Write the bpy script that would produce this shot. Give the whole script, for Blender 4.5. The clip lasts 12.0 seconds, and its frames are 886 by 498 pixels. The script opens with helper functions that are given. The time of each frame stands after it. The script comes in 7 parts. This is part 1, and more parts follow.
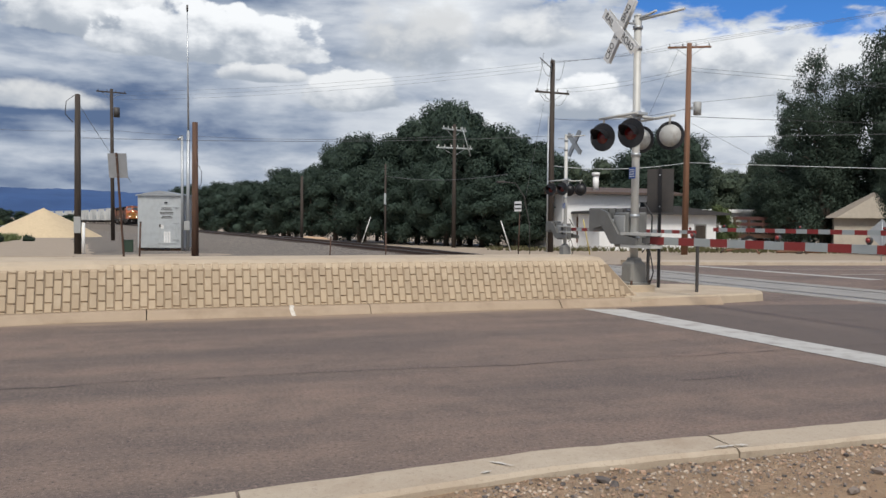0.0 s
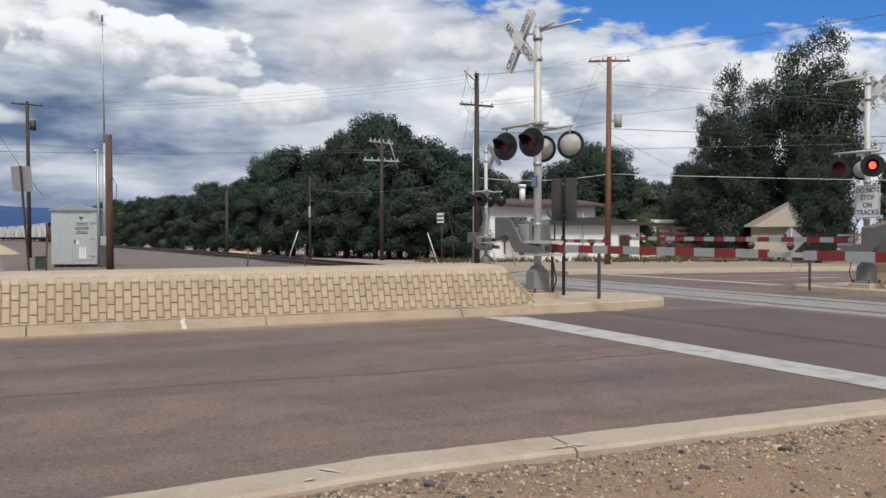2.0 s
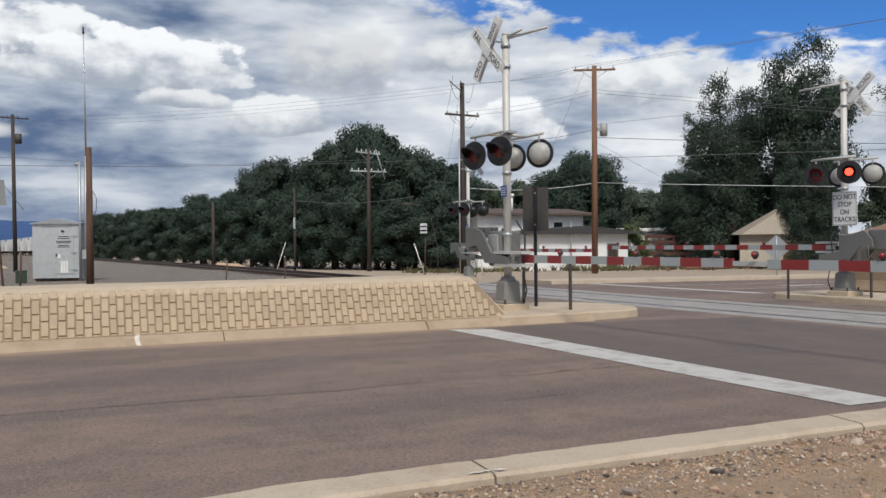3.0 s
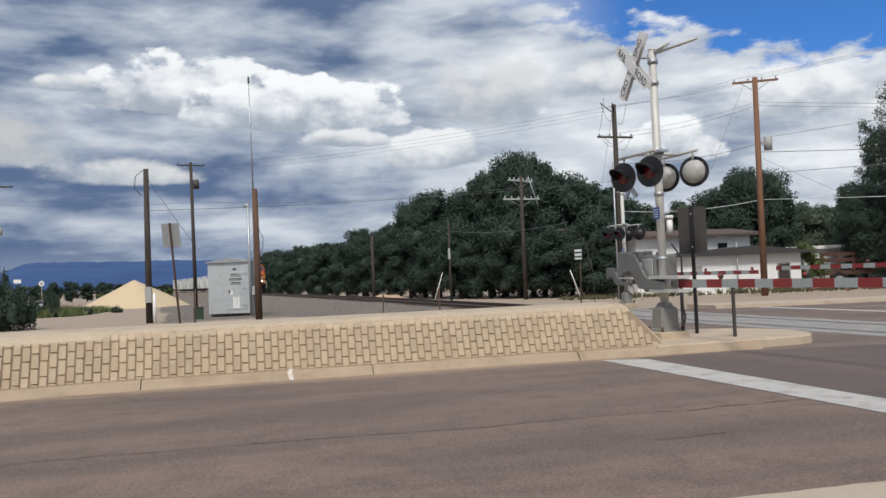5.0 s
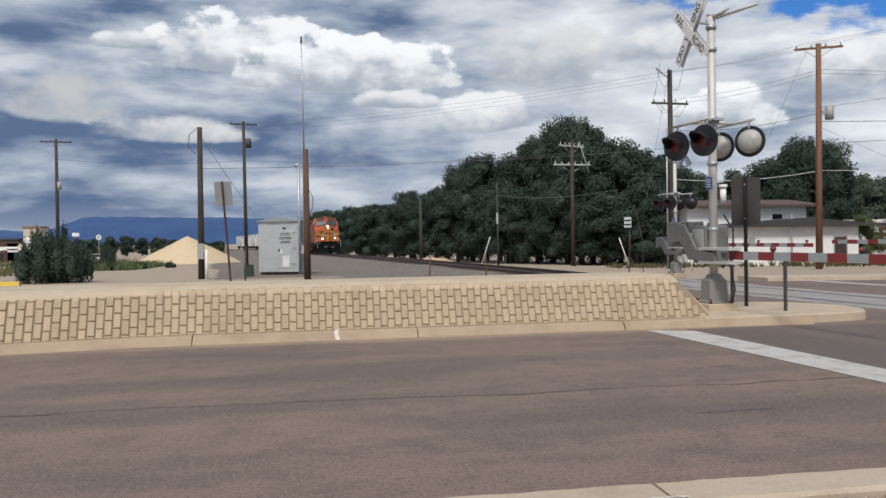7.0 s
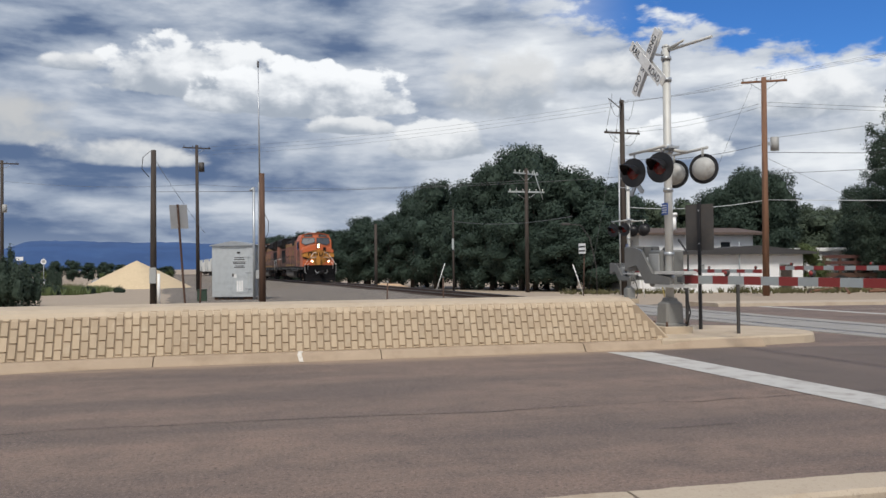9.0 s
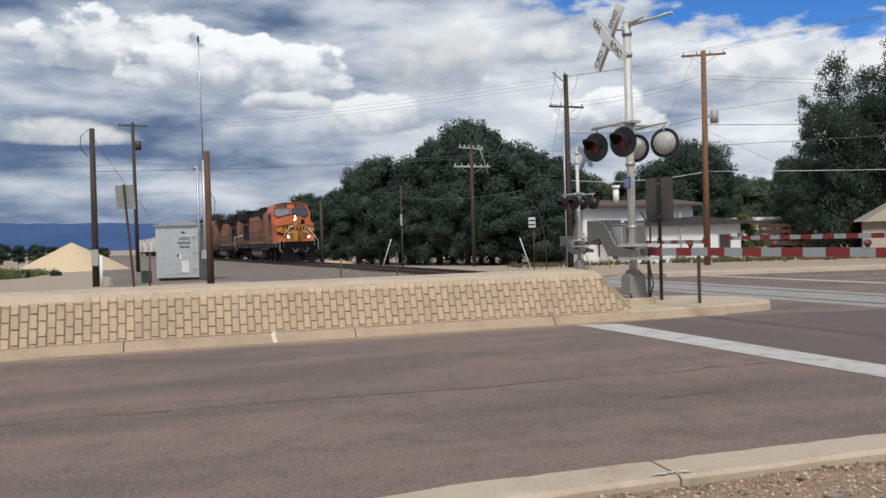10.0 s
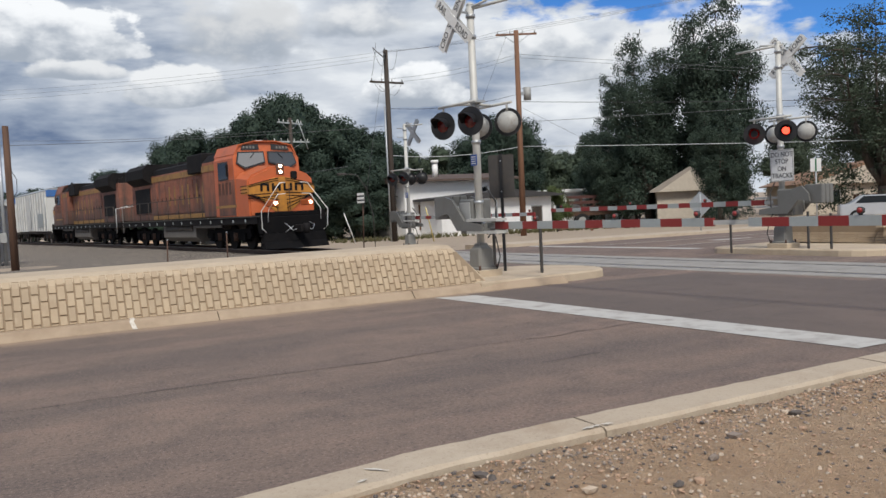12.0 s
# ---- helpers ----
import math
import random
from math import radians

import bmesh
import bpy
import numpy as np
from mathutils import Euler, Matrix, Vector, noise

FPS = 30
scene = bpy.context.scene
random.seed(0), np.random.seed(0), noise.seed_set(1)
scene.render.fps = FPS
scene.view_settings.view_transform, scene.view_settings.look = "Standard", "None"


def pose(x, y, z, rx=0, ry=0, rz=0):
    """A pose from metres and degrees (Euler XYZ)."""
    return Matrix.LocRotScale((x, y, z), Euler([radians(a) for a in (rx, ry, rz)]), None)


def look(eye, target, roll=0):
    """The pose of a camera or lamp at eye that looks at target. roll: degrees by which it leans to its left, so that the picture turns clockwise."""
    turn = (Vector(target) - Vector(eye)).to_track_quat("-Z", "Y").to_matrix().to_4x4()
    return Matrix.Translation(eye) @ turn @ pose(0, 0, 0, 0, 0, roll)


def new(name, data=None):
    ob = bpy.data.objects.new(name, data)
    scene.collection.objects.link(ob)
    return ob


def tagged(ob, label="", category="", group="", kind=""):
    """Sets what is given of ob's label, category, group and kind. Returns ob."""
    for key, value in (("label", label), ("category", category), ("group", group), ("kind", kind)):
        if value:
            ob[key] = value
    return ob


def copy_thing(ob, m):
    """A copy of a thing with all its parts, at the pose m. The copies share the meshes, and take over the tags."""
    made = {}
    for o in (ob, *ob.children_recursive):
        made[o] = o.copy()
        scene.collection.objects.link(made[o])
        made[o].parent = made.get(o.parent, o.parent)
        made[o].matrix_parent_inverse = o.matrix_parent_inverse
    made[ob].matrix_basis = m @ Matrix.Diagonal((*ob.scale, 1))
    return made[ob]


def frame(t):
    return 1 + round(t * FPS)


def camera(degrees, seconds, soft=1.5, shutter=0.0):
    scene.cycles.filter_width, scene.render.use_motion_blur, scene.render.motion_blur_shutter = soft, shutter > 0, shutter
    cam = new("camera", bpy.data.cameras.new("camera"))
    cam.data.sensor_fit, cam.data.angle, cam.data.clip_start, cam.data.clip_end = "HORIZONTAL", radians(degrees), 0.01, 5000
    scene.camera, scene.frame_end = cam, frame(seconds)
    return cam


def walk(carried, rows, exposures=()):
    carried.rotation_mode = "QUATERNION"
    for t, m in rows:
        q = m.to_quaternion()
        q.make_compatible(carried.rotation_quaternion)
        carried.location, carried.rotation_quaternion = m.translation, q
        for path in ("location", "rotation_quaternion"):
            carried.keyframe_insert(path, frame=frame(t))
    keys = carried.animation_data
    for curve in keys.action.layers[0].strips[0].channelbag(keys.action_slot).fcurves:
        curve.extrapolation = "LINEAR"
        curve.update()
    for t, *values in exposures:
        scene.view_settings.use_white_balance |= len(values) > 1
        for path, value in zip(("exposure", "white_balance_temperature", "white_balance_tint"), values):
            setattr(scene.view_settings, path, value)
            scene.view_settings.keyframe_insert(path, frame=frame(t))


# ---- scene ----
cam = camera(55.7, 12.0)

PATH = [
    (0, (0.234, 0.01, 1.386), (0.885, 1.9, 1.316), 0.5),
    (0.5, (0.235, 0.033, 1.407), (0.853, 1.933, 1.335), -1.5),
    (1, (0.279, 0.007, 1.385), (0.891, 1.911, 1.407), -2.8),
    (1.5, (0.494, -0.107, 1.368), (1.111, 1.795, 1.385), -2.8),
    (2, (0.783, -0.131, 1.327), (1.577, 1.704, 1.289), -0.1),
    (2.5, (1.041, -0.119, 1.309), (1.889, 1.693, 1.33), 0.9),
    (3, (1.3, -0.073, 1.34), (2.108, 1.756, 1.326), -0.6),
    (3.2, (1.41, -0.064, 1.347), (2.157, 1.791, 1.33), -0.7),
    (4.8, (1.557, 0.147, 1.359), (2.113, 2.068, 1.402), -3.5),
    (5, (1.561, 0.157, 1.356), (2.016, 2.104, 1.418), -2.4),
    (5.5, (1.583, 0.157, 1.355), (1.963, 2.121, 1.37), -1.0),
    (6, (1.601, 0.122, 1.339), (1.973, 2.087, 1.343), -3.0),
    (6.5, (1.582, 0.152, 1.355), (1.934, 2.119, 1.27), -1.4),
    (7, (1.57, 0.139, 1.379), (1.911, 2.11, 1.357), -0.9),
    (7.2, (1.57, 0.146, 1.357), (1.911, 2.116, 1.372), -0.9),
    (8.8, (1.437, 0.068, 1.308), (1.887, 2.016, 1.358), -0.3),
    (9, (1.396, 0.043, 1.319), (1.847, 1.991, 1.359), -0.6),
    (9.5, (1.222, 0.057, 1.347), (1.747, 1.987, 1.32), -0.9),
    (10, (0.954, 0.136, 1.356), (1.54, 2.048, 1.334), -1.7),
    (10.5, (0.759, 0.152, 1.36), (1.431, 2.035, 1.296), -1.3),
    (11, (0.538, 0.085, 1.377), (1.28, 1.941, 1.301), -2.7),
    (11.5, (0.354, 0.18, 1.391), (1.199, 1.99, 1.301), -2.0),
    (12, (0.206, 0.166, 1.430), (1.194, 1.902, 1.330), -2.8),
]
walk(cam, [(t, look(eye, target, roll)) for t, eye, target, roll in PATH])

# ---- world, sun, exposure ----
SUN_EL, SUN_AZ = radians(52), radians(200)   # the sun stands behind the camera, veiled by cloud


def make_world():
    w = bpy.data.worlds.new("sky")
    w.use_nodes = True
    nt = w.node_tree
    nt.nodes.clear()
    N, L = nt.nodes.new, nt.links.new

    def math_node(op, a, b=None, clamp=False):
        n = N("ShaderNodeMath")
        n.operation, n.use_clamp = op, clamp
        for k, v in enumerate((a, b)):
            if v is None:
                continue
            if isinstance(v, (int, float)):
                n.inputs[k].default_value = v
            else:
                L(v, n.inputs[k])
        return n.outputs[0]

    def mix(fac, a, b):
        n = N("ShaderNodeMix")
        n.data_type = "RGBA"
        for sock, v in ((n.inputs[0], fac), (n.inputs[6], a), (n.inputs[7], b)):
            if isinstance(v, tuple):
                sock.default_value = (*v, 1)
            elif isinstance(v, (int, float)):
                sock.default_value = v
            else:
                L(v, sock)
        return n.outputs[2]

    def ramp(fac, stops):
        n = N("ShaderNodeValToRGB")
        el = n.color_ramp.elements
        while len(el) < len(stops):
            el.new(0.5)
        for e, (p, v) in zip(el, stops):
            e.position, e.color = p, (v, v, v, 1)
        L(fac, n.inputs[0])
        return n.outputs[0]

    def fbm(vec, scale, detail, rough=0.55, dist=0.0):
        n = N("ShaderNodeTexNoise")
        n.inputs["Scale"].default_value, n.inputs["Detail"].default_value = scale, detail
        n.inputs["Roughness"].default_value, n.inputs["Distortion"].default_value = rough, dist
        L(vec, n.inputs["Vector"])
        return n.outputs["Fac"]

    sky = N("ShaderNodeTexSky")
    sky.sky_type, sky.sun_disc = "NISHITA", False
    sky.sun_elevation, sky.sun_rotation = SUN_EL, SUN_AZ
    sky.altitude, sky.air_density, sky.dust_density, sky.ozone_density = 1400, 1.0, 0.6, 1.5
    tc = N("ShaderNodeTexCoord")
    sep = N("ShaderNodeSeparateXYZ")
    L(tc.outputs["Generated"], sep.inputs[0])
    zc = math_node("MAXIMUM", sep.outputs[2], 0.0)
    def span_of(v, lo, hi):
        """0 at lo, 1 at hi, smooth between."""
        n = N("ShaderNodeMapRange")
        n.interpolation_type = "SMOOTHSTEP"
        n.inputs["From Min"].default_value, n.inputs["From Max"].default_value = lo, hi
        L(v, n.inputs["Value"])
        return n.outputs[0]

    def plane(u, v, w=0.0):
        com = N("ShaderNodeCombineXYZ")
        L(u, com.inputs[0])
        L(v, com.inputs[1])
        com.inputs[2].default_value = CLOUD_SEED + w
        return com.outputs[0]

    # bearing (clockwise from +y) and height of the direction, in degrees
    az = math_node("MULTIPLY", math_node("ARCTAN2", sep.outputs[0], sep.outputs[1]), 57.2958)
    el = math_node("MULTIPLY", math_node("ARCSINE", zc), 57.2958)
    # long flat layers of stratus, blue-grey on the left of the tracks, pale on the right
    slow = fbm(plane(math_node("MULTIPLY", az, 0.055), math_node("MULTIPLY", el, 0.14), 4.0), 1.0, 4, 0.5, 0.1)
    layer = fbm(plane(math_node("MULTIPLY", az, 0.11), math_node("MULTIPLY", el, 0.40), 1.0), 1.0, 6, 0.52, 0.12)
    fine = fbm(plane(math_node("MULTIPLY", az, 0.34), math_node("MULTIPLY", el, 0.80), 2.0), 1.0, 6, 0.55, 0.15)
    right = span_of(az, -4.0, 40.0)
    lift = math_node("SUBTRACT", math_node("ADD", math_node("MULTIPLY", right, 0.15), math_node("MULTIPLY", span_of(el, 5.0, 12.0), 0.045)), 0.045)
    tone = math_node("ADD", math_node("ADD", math_node("MULTIPLY", layer, 0.72), math_node("MULTIPLY", slow, 0.36)), lift)
    tone = math_node("ADD", tone, math_node("MULTIPLY", math_node("SUBTRACT", fine, 0.5), 0.13))
    base = mix(span_of(tone, 0.40, 0.545), (0.95, 1.45, 2.55), (2.9, 3.45, 4.4))
    base = mix(span_of(tone, 0.51, 0.66), base, (5.4, 5.8, 6.4))
    base = mix(span_of(tone, 0.64, 0.78), base, (7.4, 7.7, 8.0))
    # the deck breaks open high on the right
    edge = math_node("ADD", math_node("SUBTRACT", 21.4, math_node("MULTIPLY", az, 0.225)), math_node("MULTIPLY", math_node("SUBTRACT", fine, 0.5), 9.0))
    edge = math_node("ADD", edge, math_node("MULTIPLY", math_node("SUBTRACT", slow, 0.5), 7.0))
    clear = math_node("MULTIPLY", span_of(math_node("SUBTRACT", el, edge), -0.6, 1.3), math_node("MULTIPLY", span_of(az, 15.0, 27.0), span_of(az, 115.0, 90.0)))
    deep = N("ShaderNodeMix")
    deep.data_type, deep.blend_type = "RGBA", "MULTIPLY"
    deep.inputs[0].default_value, deep.inputs[7].default_value = 1.0, (0.30, 0.64, 1.08, 1)
    L(sky.outputs[0], deep.inputs[6])
    col = mix(clear, base, deep.outputs[2])
    # heaped clouds: flat grey feet, ragged sunlit heads
    curl = fbm(plane(math_node("MULTIPLY", az, 0.42), math_node("MULTIPLY", el, 0.66), 6.0), 1.0, 7, 0.52, 0.1)
    swell = fbm(plane(math_node("MULTIPLY", az, 0.26), math_node("MULTIPLY", el, 0.42), 9.0), 1.0, 4, 0.5, 0.2)
    rag = math_node("ADD", math_node("MULTIPLY", math_node("SUBTRACT", curl, 0.5), 2.0), math_node("MULTIPLY", math_node("SUBTRACT", swell, 0.5), 0.9))
    for a0, foot, half, tall, white, hard in HEAPS:
        u = math_node("DIVIDE", math_node("SUBTRACT", az, a0), half)
        v = math_node("DIVIDE", math_node("SUBTRACT", el, foot), tall)
        under = math_node("MULTIPLY", math_node("MINIMUM", v, 0.0), 3.2)
        over = math_node("MAXIMUM", v, 0.0)
        body = math_node("SUBTRACT", 1.0, math_node("ADD", math_node("MULTIPLY", u, u), math_node("ADD", math_node("MULTIPLY", over, over), math_node("MULTIPLY", under, under))))
        body = math_node("ADD", body, rag)
        head = math_node("ADD", math_node("MULTIPLY", v, 0.85), math_node("MULTIPLY", math_node("SUBTRACT", curl, 0.5), 1.8))
        shade = mix(span_of(head, -0.30, 0.62), (3.4, 3.85, 4.5), (7.9 * white, 8.1 * white, 8.3 * white))
        col = mix(span_of(body, 0.0, hard), col, shade)
    haze = ramp(math_node("MULTIPLY", zc, 4.0), [(0.0, 0.5), (0.20, 0.0)])
    col = mix(haze, col, (4.6, 5.2, 6.0))
    bg = N("ShaderNodeBackground")
    bg.inputs["Strength"].default_value = 0.10
    L(col, bg.inputs["Color"])
    out = N("ShaderNodeOutputWorld")
    L(bg.outputs[0], out.inputs[0])
    scene.world = w


CLOUD_SEED = 3.7
# bearing, height of the foot, half width, height, whiteness, softness of the edge
HEAPS = (
    (17.0, 11.0, 5.5, 4.0, 0.78, 0.8), (-14.5, 8.4, 5.0, 2.6, 0.62, 1.0), (-7.5, 7.0, 5.5, 1.6, 0.78, 0.9), (46.0, 8.0, 9.0, 4.5, 0.96, 0.9),
    (-3.2, 11.9, 6.4, 3.2, 1.02, 0.26), (3.6, 10.8, 7.8, 3.0, 1.06, 0.22), (12.9, 7.9, 3.8, 2.3, 0.96, 0.35), (6.6, 9.2, 3.2, 1.1, 0.9, 0.4),
    (28.4, 7.4, 3.8, 2.8, 1.06, 0.35), (36.5, 9.8, 5.0, 2.8, 0.98, 0.7), (-10.8, 12.6, 2.2, 0.9, 0.9, 0.5), (24.5, 12.0, 4.6, 2.4, 0.9, 0.9),
    (95.0, 16.0, 14.0, 7.0, 0.95, 0.6), (150.0, 20.0, 16.0, 9.0, 0.95, 0.6), (-75.0, 18.0, 15.0, 8.0, 0.95, 0.6), (-140.0, 22.0, 18.0, 9.0, 0.95, 0.6),
)
make_world()
sun = new("sun", bpy.data.lights.new("sun", "SUN"))
sun.data.energy, sun.data.angle, sun.data.color = 2.8, radians(14), (1.0, 0.95, 0.87)
sun.matrix_world = look((0, 0, 60), (-math.sin(SUN_AZ) * math.cos(SUN_EL), -math.cos(SUN_AZ) * math.cos(SUN_EL), 60 - math.sin(SUN_EL)))
scene.view_settings.exposure = 0.17

# ---- materials ----


class Mat:
    """A small builder of node materials: noise layers mixed over a base colour, with bump."""

    def __init__(self, name, colour, rough=0.8, metal=0.0):
        self.m = bpy.data.materials.new(name)
        self.m.use_nodes = True
        self.nt = self.m.node_tree
        self.b = self.nt.nodes["Principled BSDF"]
        self.b.inputs["Roughness"].default_value = rough
        self.b.inputs["Metallic"].default_value = metal
        rgb = self.nt.nodes.new("ShaderNodeRGB")
        rgb.outputs[0].default_value = (*colour, 1)
        self.col = rgb.outputs[0]
        self.vec = self.nt.nodes.new("ShaderNodeTexCoord").outputs["Object"]
        self.h = None

    def world_space(self):
        g = self.nt.nodes.new("ShaderNodeNewGeometry")
        self.vec = g.outputs["Position"]
        return self

    def noise(self, scale, detail=4, rough=0.6, stretch=None):
        v = self.vec
        if stretch:
            mp = self.nt.nodes.new("ShaderNodeMapping")
            mp.inputs["Scale"].default_value = stretch
            self.nt.links.new(v, mp.inputs[0])
            v = mp.outputs[0]
        n = self.nt.nodes.new("ShaderNodeTexNoise")
        n.inputs["Scale"].default_value, n.inputs["Detail"].default_value, n.inputs["Roughness"].default_value = scale, detail, rough
        self.nt.links.new(v, n.inputs["Vector"])
        return n.outputs["Fac"]

    def cells(self, scale, out="Color"):
        n = self.nt.nodes.new("ShaderNodeTexVoronoi")
        n.inputs["Scale"].default_value = scale
        self.nt.links.new(self.vec, n.inputs["Vector"])
        return n.outputs[out]

    def ramp(self, fac, lo, hi):
        r = self.nt.nodes.new("ShaderNodeMapRange")
        r.inputs["From Min"].default_value, r.inputs["From Max"].default_value = lo, hi
        self.nt.links.new(fac, r.inputs["Value"])
        return r.outputs[0]

    def over(self, colour, fac, lo=0.4, hi=0.6, amount=1.0):
        """Lays a colour over where fac runs from lo to hi."""
        f = self.ramp(fac, lo, hi)
        k = self.nt.nodes.new("ShaderNodeMath")
        k.operation = "MULTIPLY"
        k.inputs[1].default_value = amount
        self.nt.links.new(f, k.inputs[0])
        mx = self.nt.nodes.new("ShaderNodeMix")
        mx.data_type = "RGBA"
        self.nt.links.new(k.outputs[0], mx.inputs[0])
        self.nt.links.new(self.col, mx.inputs[6])
        mx.inputs[7].default_value = (*colour, 1)
        self.col = mx.outputs[2]
        return self

    def varied(self, amount, random_from="object"):
        """Brightness that differs from piece to piece."""
        n = self.nt.nodes.new("ShaderNodeObjectInfo" if random_from == "object" else "ShaderNodeNewGeometry")
        src = n.outputs["Random" if random_from == "object" else "Random Per Island"]
        r = self.nt.nodes.new("ShaderNodeMapRange")
        r.inputs["To Min"].default_value, r.inputs["To Max"].default_value = 1 - amount, 1 + amount
        self.nt.links.new(src, r.inputs["Value"])
        hs = self.nt.nodes.new("ShaderNodeHueSaturation")
        self.nt.links.new(r.outputs[0], hs.inputs["Value"])
        self.nt.links.new(self.col, hs.inputs["Color"])
        self.col = hs.outputs[0]
        return self

    def bump(self, fac, strength=0.3, distance=0.01):
        b = self.nt.nodes.new("ShaderNodeBump")
        b.inputs["Strength"].default_value, b.inputs["Distance"].default_value = strength, distance
        self.nt.links.new(fac, b.inputs["Height"])
        if self.h:
            self.nt.links.new(self.h, b.inputs["Normal"])
        self.h = b.outputs[0]
        return self

    def done(self):
        self.nt.links.new(self.col, self.b.inputs["Base Color"])
        if self.h:
            self.nt.links.new(self.h, self.b.inputs["Normal"])
        return self.m


def glow(name, colour, strength):
    m = Mat(name, colour, 0.4)
    m.b.inputs["Emission Color"].default_value = (*colour, 1)
    m.b.inputs["Emission Strength"].default_value = strength
    return m.done()


def painted(name, colour, rough=0.5, dirt=(0.12, 0.09, 0.07), amount=0.35, metal=0.0, scale=2.0):
    m = Mat(name, colour, rough, metal)
    m.over(dirt, m.noise(scale, 6, 0.65), 0.48, 0.72, amount)
    m.over(tuple(c * 0.8 for c in colour), m.noise(scale * 9, 3), 0.4, 0.7, 0.3)
    m.bump(m.noise(60, 2), 0.05, 0.002)
    return m.done()


def mat_asphalt():
    m = Mat("asphalt", (0.208, 0.148, 0.117), 0.9).world_space()
    m.over((0.112, 0.088, 0.078), m.noise(0.55, 3, 0.5, (0.35, 1.6, 1)), 0.42, 0.62, 0.8)
    m.over((0.265, 0.180, 0.138), m.noise(0.9, 4, 0.6, (0.2, 1.3, 1)), 0.52, 0.7, 0.6)
    m.over((0.098, 0.076, 0.067), m.noise(2.2, 6, 0.7), 0.46, 0.68, 0.6)
    m.over((0.33, 0.245, 0.20), m.noise(38, 3, 0.85), 0.53, 0.66, 0.75)
    m.over((0.045, 0.037, 0.035), m.noise(31, 3, 0.85), 0.52, 0.66, 0.75)
    m.over((0.34, 0.28, 0.24), m.noise(85, 2, 0.8), 0.60, 0.72, 0.6)
    m.over((0.05, 0.043, 0.042), m.noise(7, 5, 0.75), 0.60, 0.76, 0.5)
    return m


def gutter_dirt(m):
    """Pale sand washed along the foot of the median's kerb, thinning out into the lane."""
    sep = m.nt.nodes.new("ShaderNodeSeparateXYZ")
    m.nt.links.new(m.vec, sep.inputs[0])
    near = m.ramp(sep.outputs[1], 11.0, 11.9)
    k = m.nt.nodes.new("ShaderNodeMath")
    k.operation = "MULTIPLY"
    m.nt.links.new(near, k.inputs[0])
    along = m.nt.nodes.new("ShaderNodeMath")
    along.operation = "MULTIPLY"
    m.nt.links.new(m.ramp(sep.outputs[0], 9.6, 7.6), along.inputs[0])
    m.nt.links.new(m.noise(2.6, 6, 0.7, (0.35, 1.6, 1)), along.inputs[1])
    m.nt.links.new(along.outputs[0], k.inputs[1])
    m.over((0.36, 0.265, 0.185), k.outputs[0], 0.22, 0.52, 0.85)
    return m


def finish_asphalt(m):
    m.bump(m.noise(90, 3, 0.8), 0.6, 0.012)
    return m.done()


def mat_asphalt_dark():
    """The newer, smoother asphalt laid up to the crossing."""
    m = Mat("newer_asphalt", (0.118, 0.092, 0.078), 0.85).world_space()
    m.over((0.165, 0.122, 0.100), m.noise(0.5, 4, 0.6, (1.2, 0.3, 1)), 0.46, 0.66, 0.8)
    m.over((0.075, 0.062, 0.055), m.noise(1.6, 5, 0.7), 0.5, 0.7, 0.5)
    m.over((0.22, 0.17, 0.145), m.noise(45, 3, 0.85), 0.56, 0.68, 0.5)
    m.bump(m.noise(90, 3, 0.8), 0.4, 0.008)
    return m.done()


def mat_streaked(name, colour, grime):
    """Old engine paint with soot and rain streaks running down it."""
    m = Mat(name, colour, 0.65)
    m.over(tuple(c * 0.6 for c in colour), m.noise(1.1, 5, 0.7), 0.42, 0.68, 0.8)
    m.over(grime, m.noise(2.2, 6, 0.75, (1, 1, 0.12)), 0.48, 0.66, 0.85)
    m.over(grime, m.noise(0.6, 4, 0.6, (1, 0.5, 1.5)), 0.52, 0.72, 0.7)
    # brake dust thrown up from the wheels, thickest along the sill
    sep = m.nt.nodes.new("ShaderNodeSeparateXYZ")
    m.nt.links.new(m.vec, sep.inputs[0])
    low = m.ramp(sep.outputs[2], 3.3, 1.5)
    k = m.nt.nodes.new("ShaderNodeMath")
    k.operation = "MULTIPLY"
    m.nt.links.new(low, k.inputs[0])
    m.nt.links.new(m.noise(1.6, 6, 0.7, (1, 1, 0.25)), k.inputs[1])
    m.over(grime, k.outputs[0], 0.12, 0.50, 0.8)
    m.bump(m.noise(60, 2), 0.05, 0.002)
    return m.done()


def mat_dirt():
    m = Mat("dirt", (0.56, 0.375, 0.235), 0.95).world_space()
    m.over((0.52, 0.385, 0.265), m.noise(0.7, 4), 0.45, 0.65, 0.7)
    m.over((0.34, 0.225, 0.145), m.noise(4, 6, 0.75), 0.50, 0.68, 0.45)
    m.over((0.64, 0.47, 0.32), m.noise(13, 5, 0.8), 0.52, 0.62, 0.6)
    m.over((0.22, 0.145, 0.095), m.noise(21, 5, 0.85), 0.55, 0.64, 0.5)
    m.over((0.52, 0.40, 0.30), m.noise(48, 4, 0.85), 0.55, 0.63, 0.6)
    m.bump(m.noise(11, 6, 0.8), 1.0, 0.05)
    m.bump(m.noise(40, 5, 0.8), 1.0, 0.03)
    return m.done()


